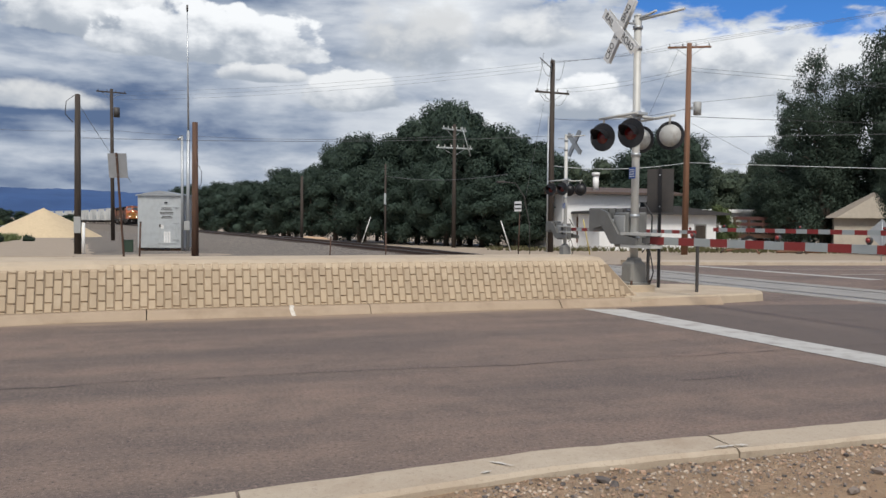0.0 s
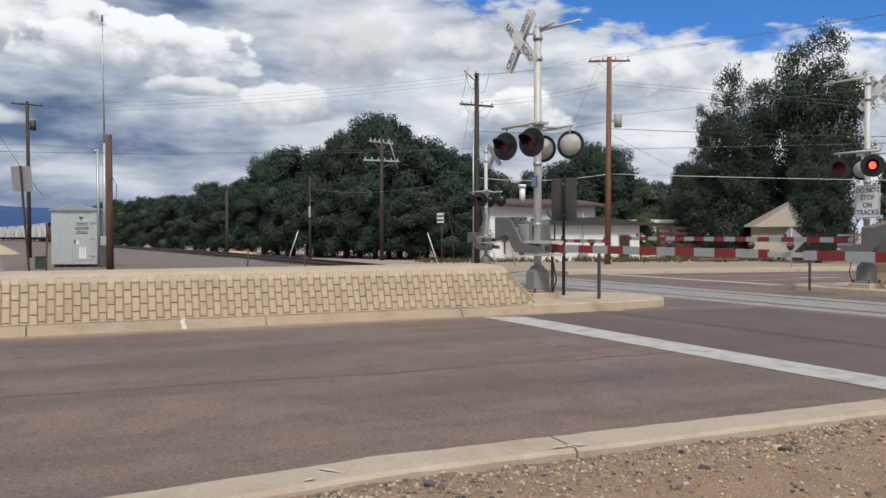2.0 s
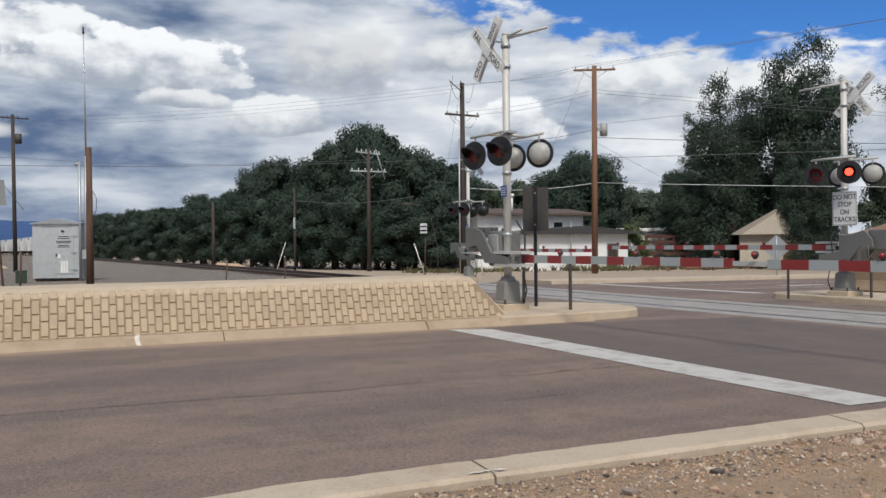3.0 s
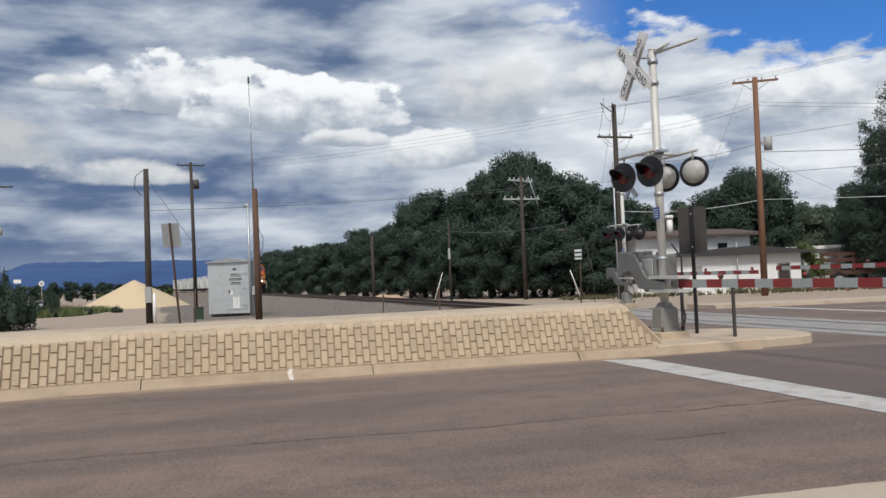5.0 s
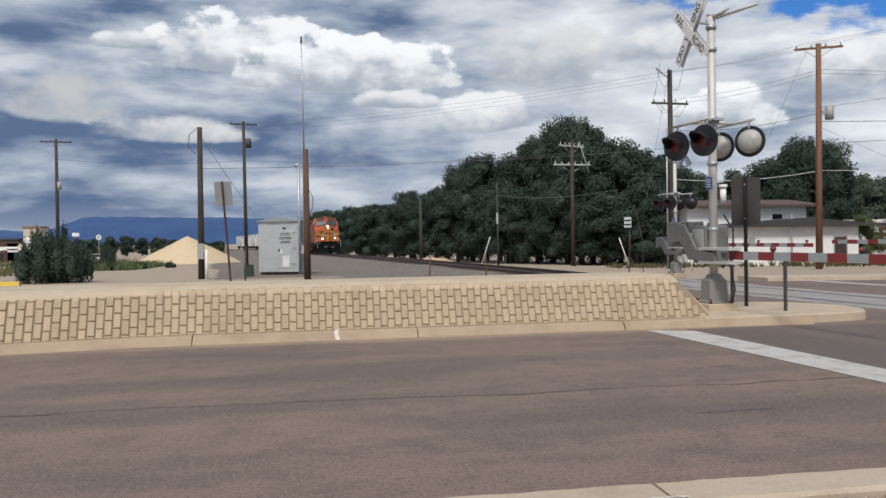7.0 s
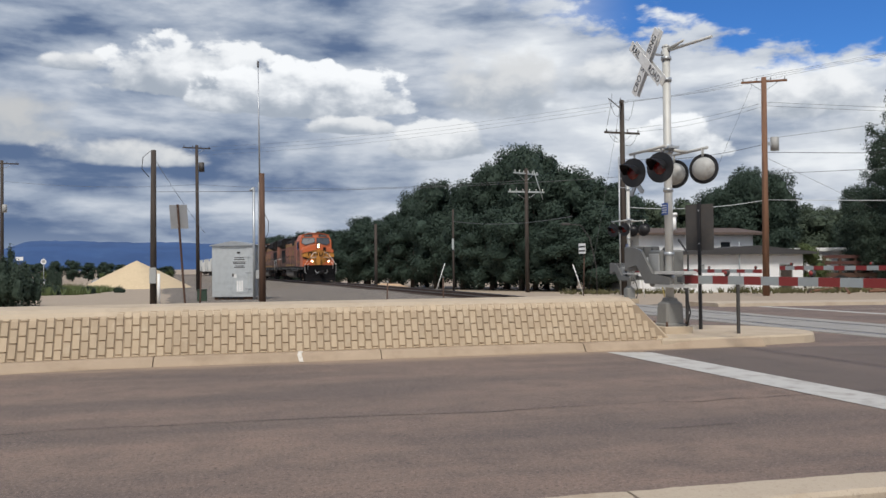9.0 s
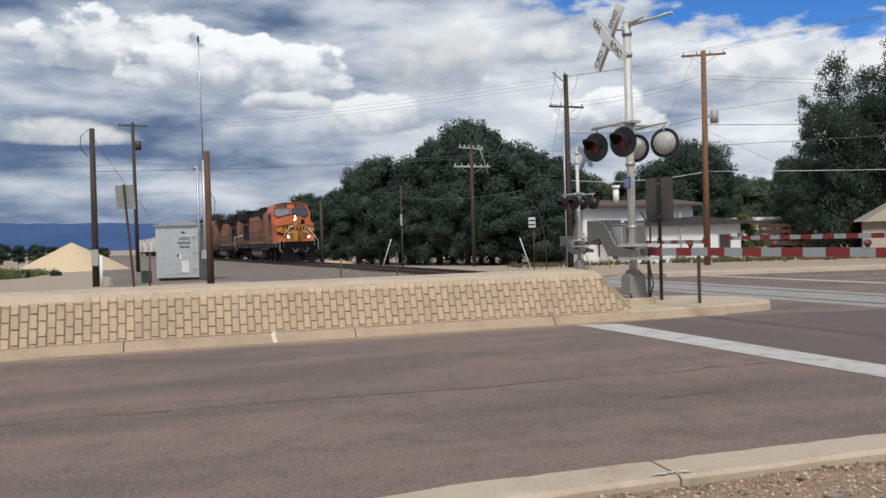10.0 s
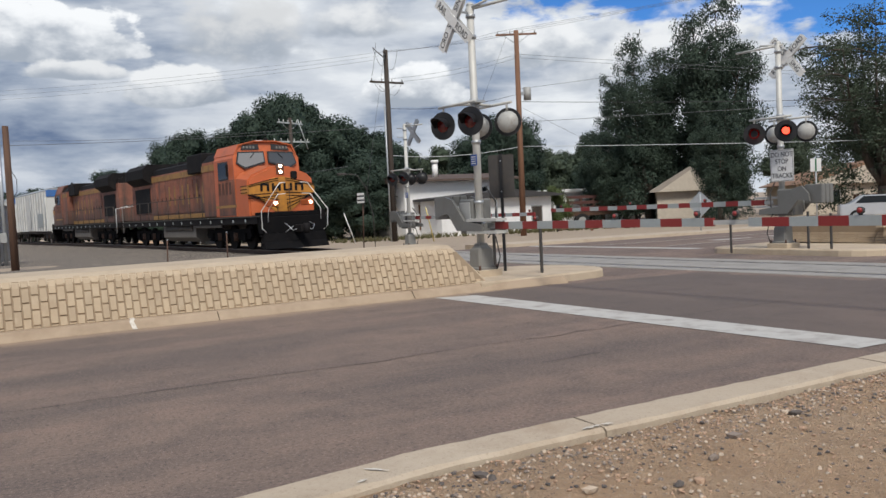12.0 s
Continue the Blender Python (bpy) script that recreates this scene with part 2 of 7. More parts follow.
def mat_ballast():
    m = Mat("ballast", (0.165, 0.140, 0.118), 0.95).world_space()
    m.over((0.23, 0.19, 0.15), m.noise(0.5, 4), 0.45, 0.65, 0.6)
    m.over((0.055, 0.048, 0.043), m.noise(6, 3, 0.8), 0.50, 0.58, 0.9)
    m.over((0.34, 0.295, 0.25), m.noise(8, 3, 0.8), 0.54, 0.62, 0.85)
    m.bump(m.noise(12, 3, 0.8), 0.9, 0.04)
    return m.done()


def mat_concrete(name="kerb_concrete", colour=(0.45, 0.372, 0.285), stain=(0.28, 0.205, 0.14)):
    m = Mat(name, colour, 0.85).world_space()
    m.over(stain, m.noise(1.6, 6, 0.65), 0.48, 0.72, 0.6)
    m.over(tuple(c * 1.2 for c in colour), m.noise(4, 4), 0.5, 0.75, 0.5)
    m.over((0.2, 0.16, 0.12), m.noise(45, 3, 0.8), 0.62, 0.75, 0.5)
    m.bump(m.noise(60, 4, 0.7), 0.35, 0.006)
    return m.done()


def mat_worn_kerb():
    """Old kerb concrete: sandy, stained, pitted, with soil splashed up its faces."""
    m = Mat("worn_kerb", (0.44, 0.362, 0.275), 0.88).world_space()
    m.over((0.30, 0.215, 0.145), m.noise(1.1, 6, 0.7), 0.48, 0.70, 0.6)
    m.over((0.52, 0.44, 0.345), m.noise(3.2, 5, 0.65), 0.52, 0.72, 0.5)
    m.over((0.17, 0.125, 0.09), m.noise(9, 6, 0.75), 0.60, 0.74, 0.55)
    m.over((0.24, 0.185, 0.135), m.noise(45, 3, 0.8), 0.56, 0.68, 0.5)
    m.over((0.56, 0.48, 0.39), m.noise(70, 3, 0.8), 0.60, 0.70, 0.4)
    m.bump(m.noise(14, 5, 0.7), 0.5, 0.012)
    m.bump(m.noise(70, 4, 0.75), 0.5, 0.006)
    return m.done()


def mat_stamped():
    m = Mat("stamped_concrete", (0.43, 0.335, 0.232), 0.85).world_space()
    m.varied(0.10)
    m.over((0.33, 0.245, 0.165), m.noise(2.2, 6, 0.65), 0.48, 0.7, 0.55)
    m.over((0.54, 0.445, 0.33), m.noise(5, 4), 0.52, 0.75, 0.5)
    m.bump(m.noise(35, 4, 0.7), 0.4, 0.008)
    return m.done()


def mat_wood(name, colour, dark):
    m = Mat(name, colour, 0.85)
    m.over(dark, m.noise(9, 5, 0.6, (1, 1, 0.06)), 0.42, 0.65, 0.8)
    m.over(tuple(c * 1.35 for c in colour), m.noise(14, 4, 0.6, (1, 1, 0.04)), 0.55, 0.75, 0.5)
    m.bump(m.noise(22, 4, 0.6, (1, 1, 0.05)), 0.5, 0.01)
    return m.done()


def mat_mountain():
    # the blue haze of the air in between is put into the base colour
    m = Mat("haze_blue_mountain", (0.032, 0.078, 0.200), 1.0).world_space()
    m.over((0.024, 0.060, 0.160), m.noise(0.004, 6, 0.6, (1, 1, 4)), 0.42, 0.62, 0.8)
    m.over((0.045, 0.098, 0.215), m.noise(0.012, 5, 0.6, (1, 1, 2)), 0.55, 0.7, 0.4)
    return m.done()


def mat_leaf(name, colour, light):
    m = Mat(name, colour, 0.6)
    m.varied(0.16, "island")
    m.b.inputs["Specular IOR Level"].default_value = 0.12
    m.over(light, m.noise(0.35, 3), 0.45, 0.7, 0.6)
    m.b.inputs["Transmission Weight"].default_value = 0.0
    return m.done()


def mat_galv(name="galvanised_steel", colour=(0.42, 0.44, 0.46), rough=0.45, metal=0.6):
    m = Mat(name, colour, rough, metal)
    m.over(tuple(c * 0.75 for c in colour), m.noise(3, 5), 0.45, 0.7, 0.5)
    m.over((0.20, 0.15, 0.11), m.noise(7, 5, 0.7), 0.62, 0.8, 0.4)
    m.bump(m.noise(40, 2), 0.06, 0.002)
    return m.done()


M = dict(
    asphalt=finish_asphalt(gutter_dirt(mat_asphalt())), asphalt_far=finish_asphalt(mat_asphalt()), asphalt_dark=mat_asphalt_dark(), dirt=mat_dirt(), kerb=mat_concrete(), stamped=mat_stamped(),
    joint=mat_concrete("joint_mortar", (0.275, 0.205, 0.136), (0.19, 0.14, 0.095)),
    sandtop=mat_concrete("island_concrete", (0.46, 0.372, 0.272), (0.33, 0.25, 0.172)),
    kerb_worn=mat_worn_kerb(), lot=mat_concrete("dusty_ground", (0.345, 0.275, 0.205), (0.25, 0.195, 0.145)),
    panel=mat_concrete("crossing_panel", (0.285, 0.27, 0.25), (0.15, 0.14, 0.125)),
    wood_dark=mat_wood("dark_wood", (0.055, 0.042, 0.034), (0.025, 0.02, 0.017)),
    wood_red=mat_wood("brown_wood", (0.20, 0.10, 0.058), (0.10, 0.055, 0.035)),
    wood_brown=mat_wood("old_brown_wood", (0.115, 0.062, 0.040), (0.06, 0.034, 0.024)),
    kerb_dirty=mat_concrete("dirty_kerb", (0.36, 0.275, 0.195), (0.22, 0.155, 0.10)),
    machine=painted("machine_grey", (0.155, 0.155, 0.148), 0.5, (0.10, 0.09, 0.075), 0.5),
    galv=mat_galv(), alu=mat_galv("dull_aluminium", (0.52, 0.515, 0.49), 0.55, 0.15),
    grey=painted("grey_paint", (0.34, 0.345, 0.34), 0.5, (0.16, 0.13, 0.10), 0.4),
    basegrey=painted("weathered_casting", (0.22, 0.215, 0.20), 0.65, (0.12, 0.10, 0.085), 0.5),
    shed=mat_galv("shed_aluminium", (0.56, 0.59, 0.60), 0.40, 0.45),
    black=painted("black_paint", (0.012, 0.012, 0.014), 0.45, (0.05, 0.045, 0.04), 0.3),
    darkmetal=painted("dark_metal", (0.05, 0.046, 0.044), 0.6, (0.10, 0.08, 0.065), 0.5),
    rust=painted("rusty_steel", (0.085, 0.045, 0.03), 0.8, (0.035, 0.025, 0.02), 0.6),
    white=painted("white_paint", (0.78, 0.78, 0.77), 0.5, (0.45, 0.40, 0.33), 0.3),
    road_white=painted("road_marking", (0.47, 0.455, 0.425), 0.8, (0.24, 0.20, 0.18), 0.85, scale=3.5),
    red=painted("red_reflective", (0.25, 0.026, 0.024), 0.4, (0.2, 0.05, 0.04), 0.3),
    armwhite=painted("arm_grey", (0.36, 0.39, 0.39), 0.4, (0.3, 0.29, 0.27), 0.3),
    blue=painted("blue_plate", (0.03, 0.10, 0.38), 0.4),
    letter=Mat("black_lettering", (0.02, 0.02, 0.022), 0.5).done(),
    redlens=painted("dark_red_lens", (0.10, 0.006, 0.006), 0.15, amount=0.0),
    red_on=glow("lit_red_lens", (1.0, 0.06, 0.03), 3.0),
    amber=painted("amber_lens", (0.55, 0.20, 0.02), 0.3),
    headlight=glow("lit_headlight", (1.0, 0.82, 0.56), 14.0),
    glass=painted("dark_glass", (0.02, 0.025, 0.03), 0.08, amount=0.0),
    rail=painted("rail_steel", (0.16, 0.14, 0.13), 0.35, (0.10, 0.06, 0.045), 0.4, metal=0.7),
    railside=painted("rusty_rail", (0.09, 0.055, 0.042), 0.8),
    sand=mat_concrete("sand", (0.56, 0.44, 0.285), (0.48, 0.365, 0.235)),
    ballast=mat_ballast(),
    siding=painted("white_siding", (0.84, 0.84, 0.84), 0.6, (0.62, 0.60, 0.57), 0.25),
    roof=painted("brown_shingle", (0.105, 0.075, 0.062), 0.9, (0.05, 0.04, 0.035), 0.5),
    roof_dark=painted("dark_shingle", (0.05, 0.048, 0.05), 0.9, (0.03, 0.03, 0.03), 0.5),
    stucco=mat_concrete("cream_stucco", (0.52, 0.46, 0.38), (0.42, 0.36, 0.29)),
    tan_roof=painted("tan_shingle", (0.26, 0.155, 0.10), 0.9, (0.16, 0.10, 0.07), 0.5),
    bark=mat_wood("bark", (0.075, 0.058, 0.045), (0.03, 0.024, 0.02)),
    leaf=mat_leaf("leaves_dark", (0.038, 0.058, 0.044), (0.052, 0.074, 0.054)),
    leaf_mid=mat_leaf("leaves_mid_green", (0.042, 0.062, 0.047), (0.058, 0.080, 0.057)),
    leaf2=mat_leaf("leaves_olive", (0.075, 0.098, 0.040), (0.10, 0.12, 0.052)),
    leaf3=mat_leaf("leaves_greyish", (0.056, 0.074, 0.050), (0.076, 0.096, 0.064)),
    scrub=mat_leaf("scrub", (0.105, 0.100, 0.052), (0.15, 0.13, 0.07)),
    mountain=mat_mountain(),
    stone=mat_concrete("loose_stone", (0.22, 0.18, 0.155), (0.10, 0.09, 0.085)),
    orange=painted("orange_paint", (0.50, 0.118, 0.038), 0.42, (0.16, 0.06, 0.03), 0.45, scale=0.9),
    orange_old=mat_streaked("faded_orange_paint", (0.27, 0.105, 0.068), (0.055, 0.042, 0.037)),
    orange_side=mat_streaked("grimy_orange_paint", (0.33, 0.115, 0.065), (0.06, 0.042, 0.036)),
    yellow=painted("yellow_paint", (0.50, 0.215, 0.03), 0.5, (0.16, 0.07, 0.03), 0.7),
    old_yellow=painted("faded_yellow_paint", (0.33, 0.18, 0.055), 0.65, (0.12, 0.065, 0.04), 0.85),
    soot=painted("sooty_black", (0.012, 0.011, 0.012), 0.7, (0.035, 0.03, 0.027), 0.5),
    underframe=painted("grimy_underframe", (0.055, 0.048, 0.043), 0.85, (0.12, 0.095, 0.075), 0.5),
    carwhite=painted("weathered_white_car", (0.62, 0.62, 0.60), 0.6, (0.30, 0.27, 0.24), 0.5, scale=0.7),
    carblue=painted("blue_car_end", (0.04, 0.16, 0.45), 0.5),
    vehicle=painted("silver_car_paint", (0.55, 0.57, 0.60), 0.25, amount=0.1, metal=0.3),
    tire=Mat("tyre_rubber", (0.015, 0.015, 0.016), 0.9).done(),
    wire=Mat("cable", (0.03, 0.03, 0.032), 0.7).done(),
    wire_pale=Mat("weathered_cable", (0.11, 0.115, 0.12), 0.6).done(),
    wire_white=Mat("pale_cable", (0.50, 0.52, 0.53), 0.5).done(),
    blackplough=painted("plough_black", (0.006, 0.006, 0.007), 0.95, (0.016, 0.013, 0.012), 0.5),
    stop_yellow=painted("kerb_yellow", (0.62, 0.42, 0.04), 0.6, (0.35, 0.25, 0.10), 0.5),
    stake_yellow=painted("faded_stake_yellow", (0.55, 0.45, 0.16), 0.6),
)

for dull in ("blackplough", "soot"):
    M[dull].node_tree.nodes["Principled BSDF"].inputs["Specular IOR Level"].default_value = 0.12

# ---- mesh helpers ----


def ground_z(x, y):
    """The lie of the land: level by the near road, falling gently away beyond it."""
    base = -0.0115 * min(max(y - 12.0, 0.0), 230.0) - 0.010 * min(max(x - 8.0, 0.0), 40.0)
    if 1.0 < y < 29.0:
        # the road climbs a little to the rails
        w = max(0.0, 1.0 - abs(x - track_x(y)) / 4.5)
        base += w * w * (3 - 2 * w) * (rail_z(y) - 0.014 - base)
    return base


def median_shift(x):
    """The median's kerb and face swing a little towards the near road at one end."""
    return -0.085 * max(0.3 - x, 0.0) ** 1.5 if x > -3 else -0.509 - 0.23 * (-3 - x)


def median_sink(x):
    """How much lower than a full kerb the median's worn kerb is."""
    return 0.03 if x > -8 else 0.02


def track_x(y):
    return 13.5 - 0.090 * (y - 17.0) - 0.0006 * max(y - 215.0, 0.0) ** 2


def rail_z(y):
    return -0.06 + 0.003 * min(max(y - 17.0, 0.0), 20.0) - 0.0036 * min(max(y - 62.0, 0.0), 300.0)


def link(name, bm, mat, smooth=False):
    me = bpy.data.meshes.new(name)
    bm.normal_update()
    bm.to_mesh(me)
    bm.free()
    for m in mat if isinstance(mat, (list, tuple)) else [mat]:
        me.materials.append(m)
    if smooth:
        for p in me.polygons:
            p.use_smooth = True
    return new(name, me)


def part(name, bm, mat, parent, label="", smooth=False):
    ob = link(name, bm, mat, smooth)
    ob.parent = parent
    return tagged(ob, label)


def thing(name, m, label, category, group=""):
    ob = new(name)
    ob.empty_display_size = 0.2
    ob.matrix_basis = m
    return tagged(ob, label, category, group)


def box(bm, x0, y0, z0, x1, y1, z1, bevel=0.0, mat=0):
    v = [bm.verts.new((x, y, z)) for z in (z0, z1) for x, y in ((x0, y0), (x1, y0), (x1, y1), (x0, y1))]
    fs = [bm.faces.new([v[i] for i in f]) for f in ((3, 2, 1, 0), (4, 5, 6, 7), (0, 1, 5, 4), (1, 2, 6, 5), (2, 3, 7, 6), (3, 0, 4, 7))]
    for f in fs:
        f.material_index = mat
    if bevel:
        es = list({e for f in fs for e in f.edges})
        bmesh.ops.bevel(bm, geom=es, offset=bevel, segments=1, affect="EDGES")
    return bm


def B(*a, **k):
    return box(bmesh.new(), *a, **k)


def tube(bm, p, q, r, r2=None, n=10, mat=0, caps=True):
    p, q = Vector(p), Vector(q)
    d = (q - p).normalized()
    a = d.orthogonal().normalized()
    b = d.cross(a)
    r2 = r if r2 is None else r2
    rings = []
    for c, rad in ((p, r), (q, r2)):
        rings.append([bm.verts.new(c + (a * math.cos(2 * math.pi * k / n) + b * math.sin(2 * math.pi * k / n)) * rad) for k in range(n)])
    for k in range(n):
        f = bm.faces.new((rings[0][k], rings[0][(k + 1) % n], rings[1][(k + 1) % n], rings[1][k]))
        f.material_index, f.smooth = mat, True
    if caps:
        bm.faces.new(list(reversed(rings[0]))).material_index = mat
        bm.faces.new(rings[1]).material_index = mat
    return bm


def T(*a, **k):
    return tube(bmesh.new(), *a, **k)


def polyline(bm, pts, r, n=6):
    """One unbroken round bar bent through the points."""
    pts = [Vector(p) for p in pts]
    rings = []
    for k, p in enumerate(pts):
        d = (pts[min(k + 1, len(pts) - 1)] - pts[max(k - 1, 0)]).normalized()
        a = d.cross(Vector((0.13, 0.21, 0.97)) if abs(d.z) < 0.9 else Vector((1, 0.1, 0))).normalized()
        b = d.cross(a)
        rings.append([bm.verts.new(p + (a * math.cos(2 * math.pi * i / n) + b * math.sin(2 * math.pi * i / n)) * r) for i in range(n)])
    for u, v in zip(rings, rings[1:]):
        for i in range(n):
            bm.faces.new((u[i], u[(i + 1) % n], v[(i + 1) % n], v[i])).smooth = True
    bm.faces.new(rings[0])
    bm.faces.new(rings[-1])
    bmesh.ops.recalc_face_normals(bm, faces=bm.faces)
    return bm


def prism(bm, outline, axis, lo, hi, mat=0):
    """An outline in the plane across the axis, drawn out from lo to hi along it."""
    def at(u, v, w):
        return (w, u, v) if axis == "x" else (u, w, v) if axis == "y" else (u, v, w)
    a = [bm.verts.new(at(u, v, lo)) for u, v in outline]
    b = [bm.verts.new(at(u, v, hi)) for u, v in outline]
    n = len(a)
    fs = [bm.faces.new((a[k], a[(k + 1) % n], b[(k + 1) % n], b[k])) for k in range(n)]
    fs += [bm.faces.new(list(reversed(a))), bm.faces.new(b)]
    for f in fs:
        f.material_index = mat
    bmesh.ops.recalc_face_normals(bm, faces=fs)
    return bm


def sheet(name, xs, ys, height, mat):
    """A grid draped over a height function."""
    verts = [(x, y, height(x, y)) for y in ys for x in xs]
    n = len(xs)
    faces = [(j * n + i, j * n + i + 1, (j + 1) * n + i + 1, (j + 1) * n + i) for j in range(len(ys) - 1) for i in range(n - 1)]
    me = bpy.data.meshes.new(name)
    me.from_pydata(verts, [], faces)
    me.materials.append(mat)
    for p in me.polygons:
        p.use_smooth = True
    return tagged(new(name, me), kind="structure")


def words(body, size, m, mat, parent, name="lettering", squeeze=1.0):
    c = bpy.data.curves.new(name, "FONT")
    c.body, c.size, c.align_x, c.align_y, c.extrude = body, size, "CENTER", "CENTER", 0.002
    tmp = bpy.data.objects.new(name, c)
    me = bpy.data.meshes.new_from_object(tmp)
    bpy.data.objects.remove(tmp)
    me.materials.clear()
    me.materials.append(mat)
    ob = new(name, me)
    ob.parent = parent
    ob.matrix_basis = m @ Matrix.Diagonal((squeeze, 1, 1, 1))
    return ob


def span(lo, hi, step):
    n = max(1, int(round((hi - lo) / step)))
    return [lo + (hi - lo) * k / n for k in range(n + 1)]

# ---- the ground and the roads ----
NEAR_KERB, MEDIAN, FAR_LANES, FAR_KERB = 4.5, 11.95, 17.2, 27.6


def near_shift(x):
    """The near kerb bends back towards the camera at one end."""
    return -0.125 * min(max(2.3 - x, 0.0), 4.5) if x < 2.1 else -0.015 * max(2.5 - x, 0.0)


def verge_z(x, y):
    """The bare verge, rough, banked up against the back of the kerb."""
    bank = min(max((y - near_shift(x) - 2.5) / 0.9, 0.0), 1.0)
    return -0.02 + 0.088 * bank + (0.05 - 0.035 * bank) * noise.noise((x * 0.9, y * 0.9, 1)) + 0.016 * noise.noise((x * 5, y * 5, 4))


def build_ground():
    xs = sorted(set([-4000, -2000, -900, -400, -200, -120] + span(-80, 80, 4) + [120, 200, 400, 900, 2000, 4000]))
    ys = sorted(set([-3000, -1000, -300, -80, -30] + span(-12, 60, 3) + span(60, 320, 10) + [450, 700, 1200, 2500, 4600]))
    rnd = random.Random(3)
    sheet("ground", xs, ys, lambda x, y: ground_z(x, y) - 0.06 + (rnd.uniform(-0.015, 0.015) if y > 30 else 0), M["lot"])
    # the verge on which the camera stands, rough and strewn with stones
    sheet("verge", span(-12, 22, 0.12), span(-3, 3.96, 0.12), lambda x, y: verge_z(x, y) if y < 3.95 + near_shift(x) else -0.25, M["dirt"])
    # the newer asphalt between the stop line and the rails
    bm = bmesh.new()
    rows = []
    for y in span(4.24, 11.7, 0.4):
        x0 = 7.18 + 0.050 * (11.5 - y)
        rows.append([bm.verts.new((x, y, ground_z(x, y) + 0.003)) for x in [x0 + (track_x(y) - 1.7 - x0) * k / 8 for k in range(9)]])
    for a, b in zip(rows, rows[1:]):
        for k in range(8):
            bm.faces.new((a[k], a[k + 1], b[k + 1], b[k]))
    bmesh.ops.recalc_face_normals(bm, faces=bm.faces)
    tagged(link("road_patch", bm, M["asphalt_dark"]), kind="structure")
    road_x = [-250, -120, -60] + span(-30, 60, 1.5) + [100, 200, 420]
    sheet("road", road_x, span(3.3, 12.4, 0.5), lambda x, y: ground_z(x, y), M["asphalt"])
    sheet("road_opposite", road_x, span(15.6, 28.2, 0.5), lambda x, y: ground_z(x, y), M["asphalt_far"])
    sheet("road_crossing", span(8, 21, 1), span(12.4, 15.6, 0.4), lambda x, y: ground_z(x, y) - 0.002, M["asphalt_far"])


build_ground()


def strip(name, x0, x1, outline, mat, label="", step=1.5, shift=None, sink=None):
    """A kerb-like bar along the road, its section (y, z over the ground) drawn along x."""
    bm = bmesh.new()
    rows = []
    rnd = random.Random(int(x0 * 100))
    worn = 0.005 if step < 0.5 else 0.0
    for x in span(x0, x1, step):
        dy = (shift(x) if shift else 0.0) + rnd.uniform(-worn, worn)
        low = sink(x) if sink else 0.0
        rows.append([bm.verts.new((x, y + dy, ground_z(x, y) + z + rnd.uniform(-worn, worn) * 0.6 - (low if z > 0.05 else 0.0))) for y, z in outline])
    for a, b in zip(rows, rows[1:]):
        for k in range(len(outline) - 1):
            bm.faces.new((a[k], a[k + 1], b[k + 1], b[k]))
    for end in (rows[0], rows[-1]):
        bm.faces.new(end)
    bmesh.ops.recalc_face_normals(bm, faces=bm.faces)
    return tagged(link(name, bm, mat), label, kind="structure")


NEAR_SECTION = [(3.865, -0.10), (3.868, 0.095), (3.89, 0.117), (4.15, 0.123), (4.185, 0.112), (4.215, 0.0), (4.215, -0.08)]
X0 = 3.33
kerb_ends = [X0 - 2.74 * k for k in range(12, 0, -1)] + [X0 + 2.74 * k for k in range(0, 16)]
for a, b in zip(kerb_ends, kerb_ends[1:]):
    strip("kerb_near", a + 0.008, b - 0.008, NEAR_SECTION, M["kerb_worn"], "", 0.14, near_shift)
MEDIAN_SECTION = [(11.88, -0.05), (11.90, 0.01), (11.98, 0.13), (12.01, 0.15), (12.16, 0.155), (12.16, -0.05)]
kerb_ends = [0.13 + 3.1 * k for k in range(-12, 3)] + [9.4]
for a, b in zip(kerb_ends, kerb_ends[1:]):
    strip("kerb_median", a + 0.007, b - 0.007, MEDIAN_SECTION, M["kerb_dirty"], "", 0.4, median_shift, median_sink)
strip("kerb_far", -60, 11.0, [(27.5, -0.05), (27.52, 0.12), (27.7, 0.13), (29.6, 0.14), (29.6, -0.05)], M["kerb"])
strip("kerb_far", -60, -2.3, [(29.62, -0.05), (29.66, 0.20), (29.85, 0.28), (30.6, 0.27), (30.6, -0.05)], M["kerb_dirty"])
strip("kerb_far", 18.0, 120, [(27.5, -0.05), (27.52, 0.12), (27.7, 0.13), (29.6, 0.14), (29.6, -0.05)], M["kerb"])


def island(name, outline, z, mat, inset=0.16):
    """A raised island: a kerb ring round a paved top."""
    bm = bmesh.new()
    c = Vector((sum(p[0] for p in outline) / len(outline), sum(p[1] for p in outline) / len(outline)))
    rings = []
    for off, h in ((0.0, -0.06), (0.02, z - 0.03), (0.05, z), (inset, z)):
        ring = []
        for x, y in outline:
            d = (c - Vector((x, y))).normalized() * off
            px, py = x + d.x, y + d.y
            ring.append(bm.verts.new((px, py, ground_z(px, py) + h)))
        rings.append(ring)
    n = len(outline)
    for a, b in zip(rings, rings[1:]):
        for k in range(n):
            bm.faces.new((a[k], a[(k + 1) % n], b[(k + 1) % n], b[k]))
    bm.faces.new(rings[-1])
    bmesh.ops.recalc_face_normals(bm, faces=bm.faces)
    return tagged(link(name, bm, mat), kind="structure")


def arc(cx, cy, r, a0, a1, n=8, ry=None):
    return [(cx + r * math.cos(radians(a0 + (a1 - a0) * k / n)), cy + (ry or r) * math.sin(radians(a0 + (a1 - a0) * k / n))) for k in range(n + 1)]


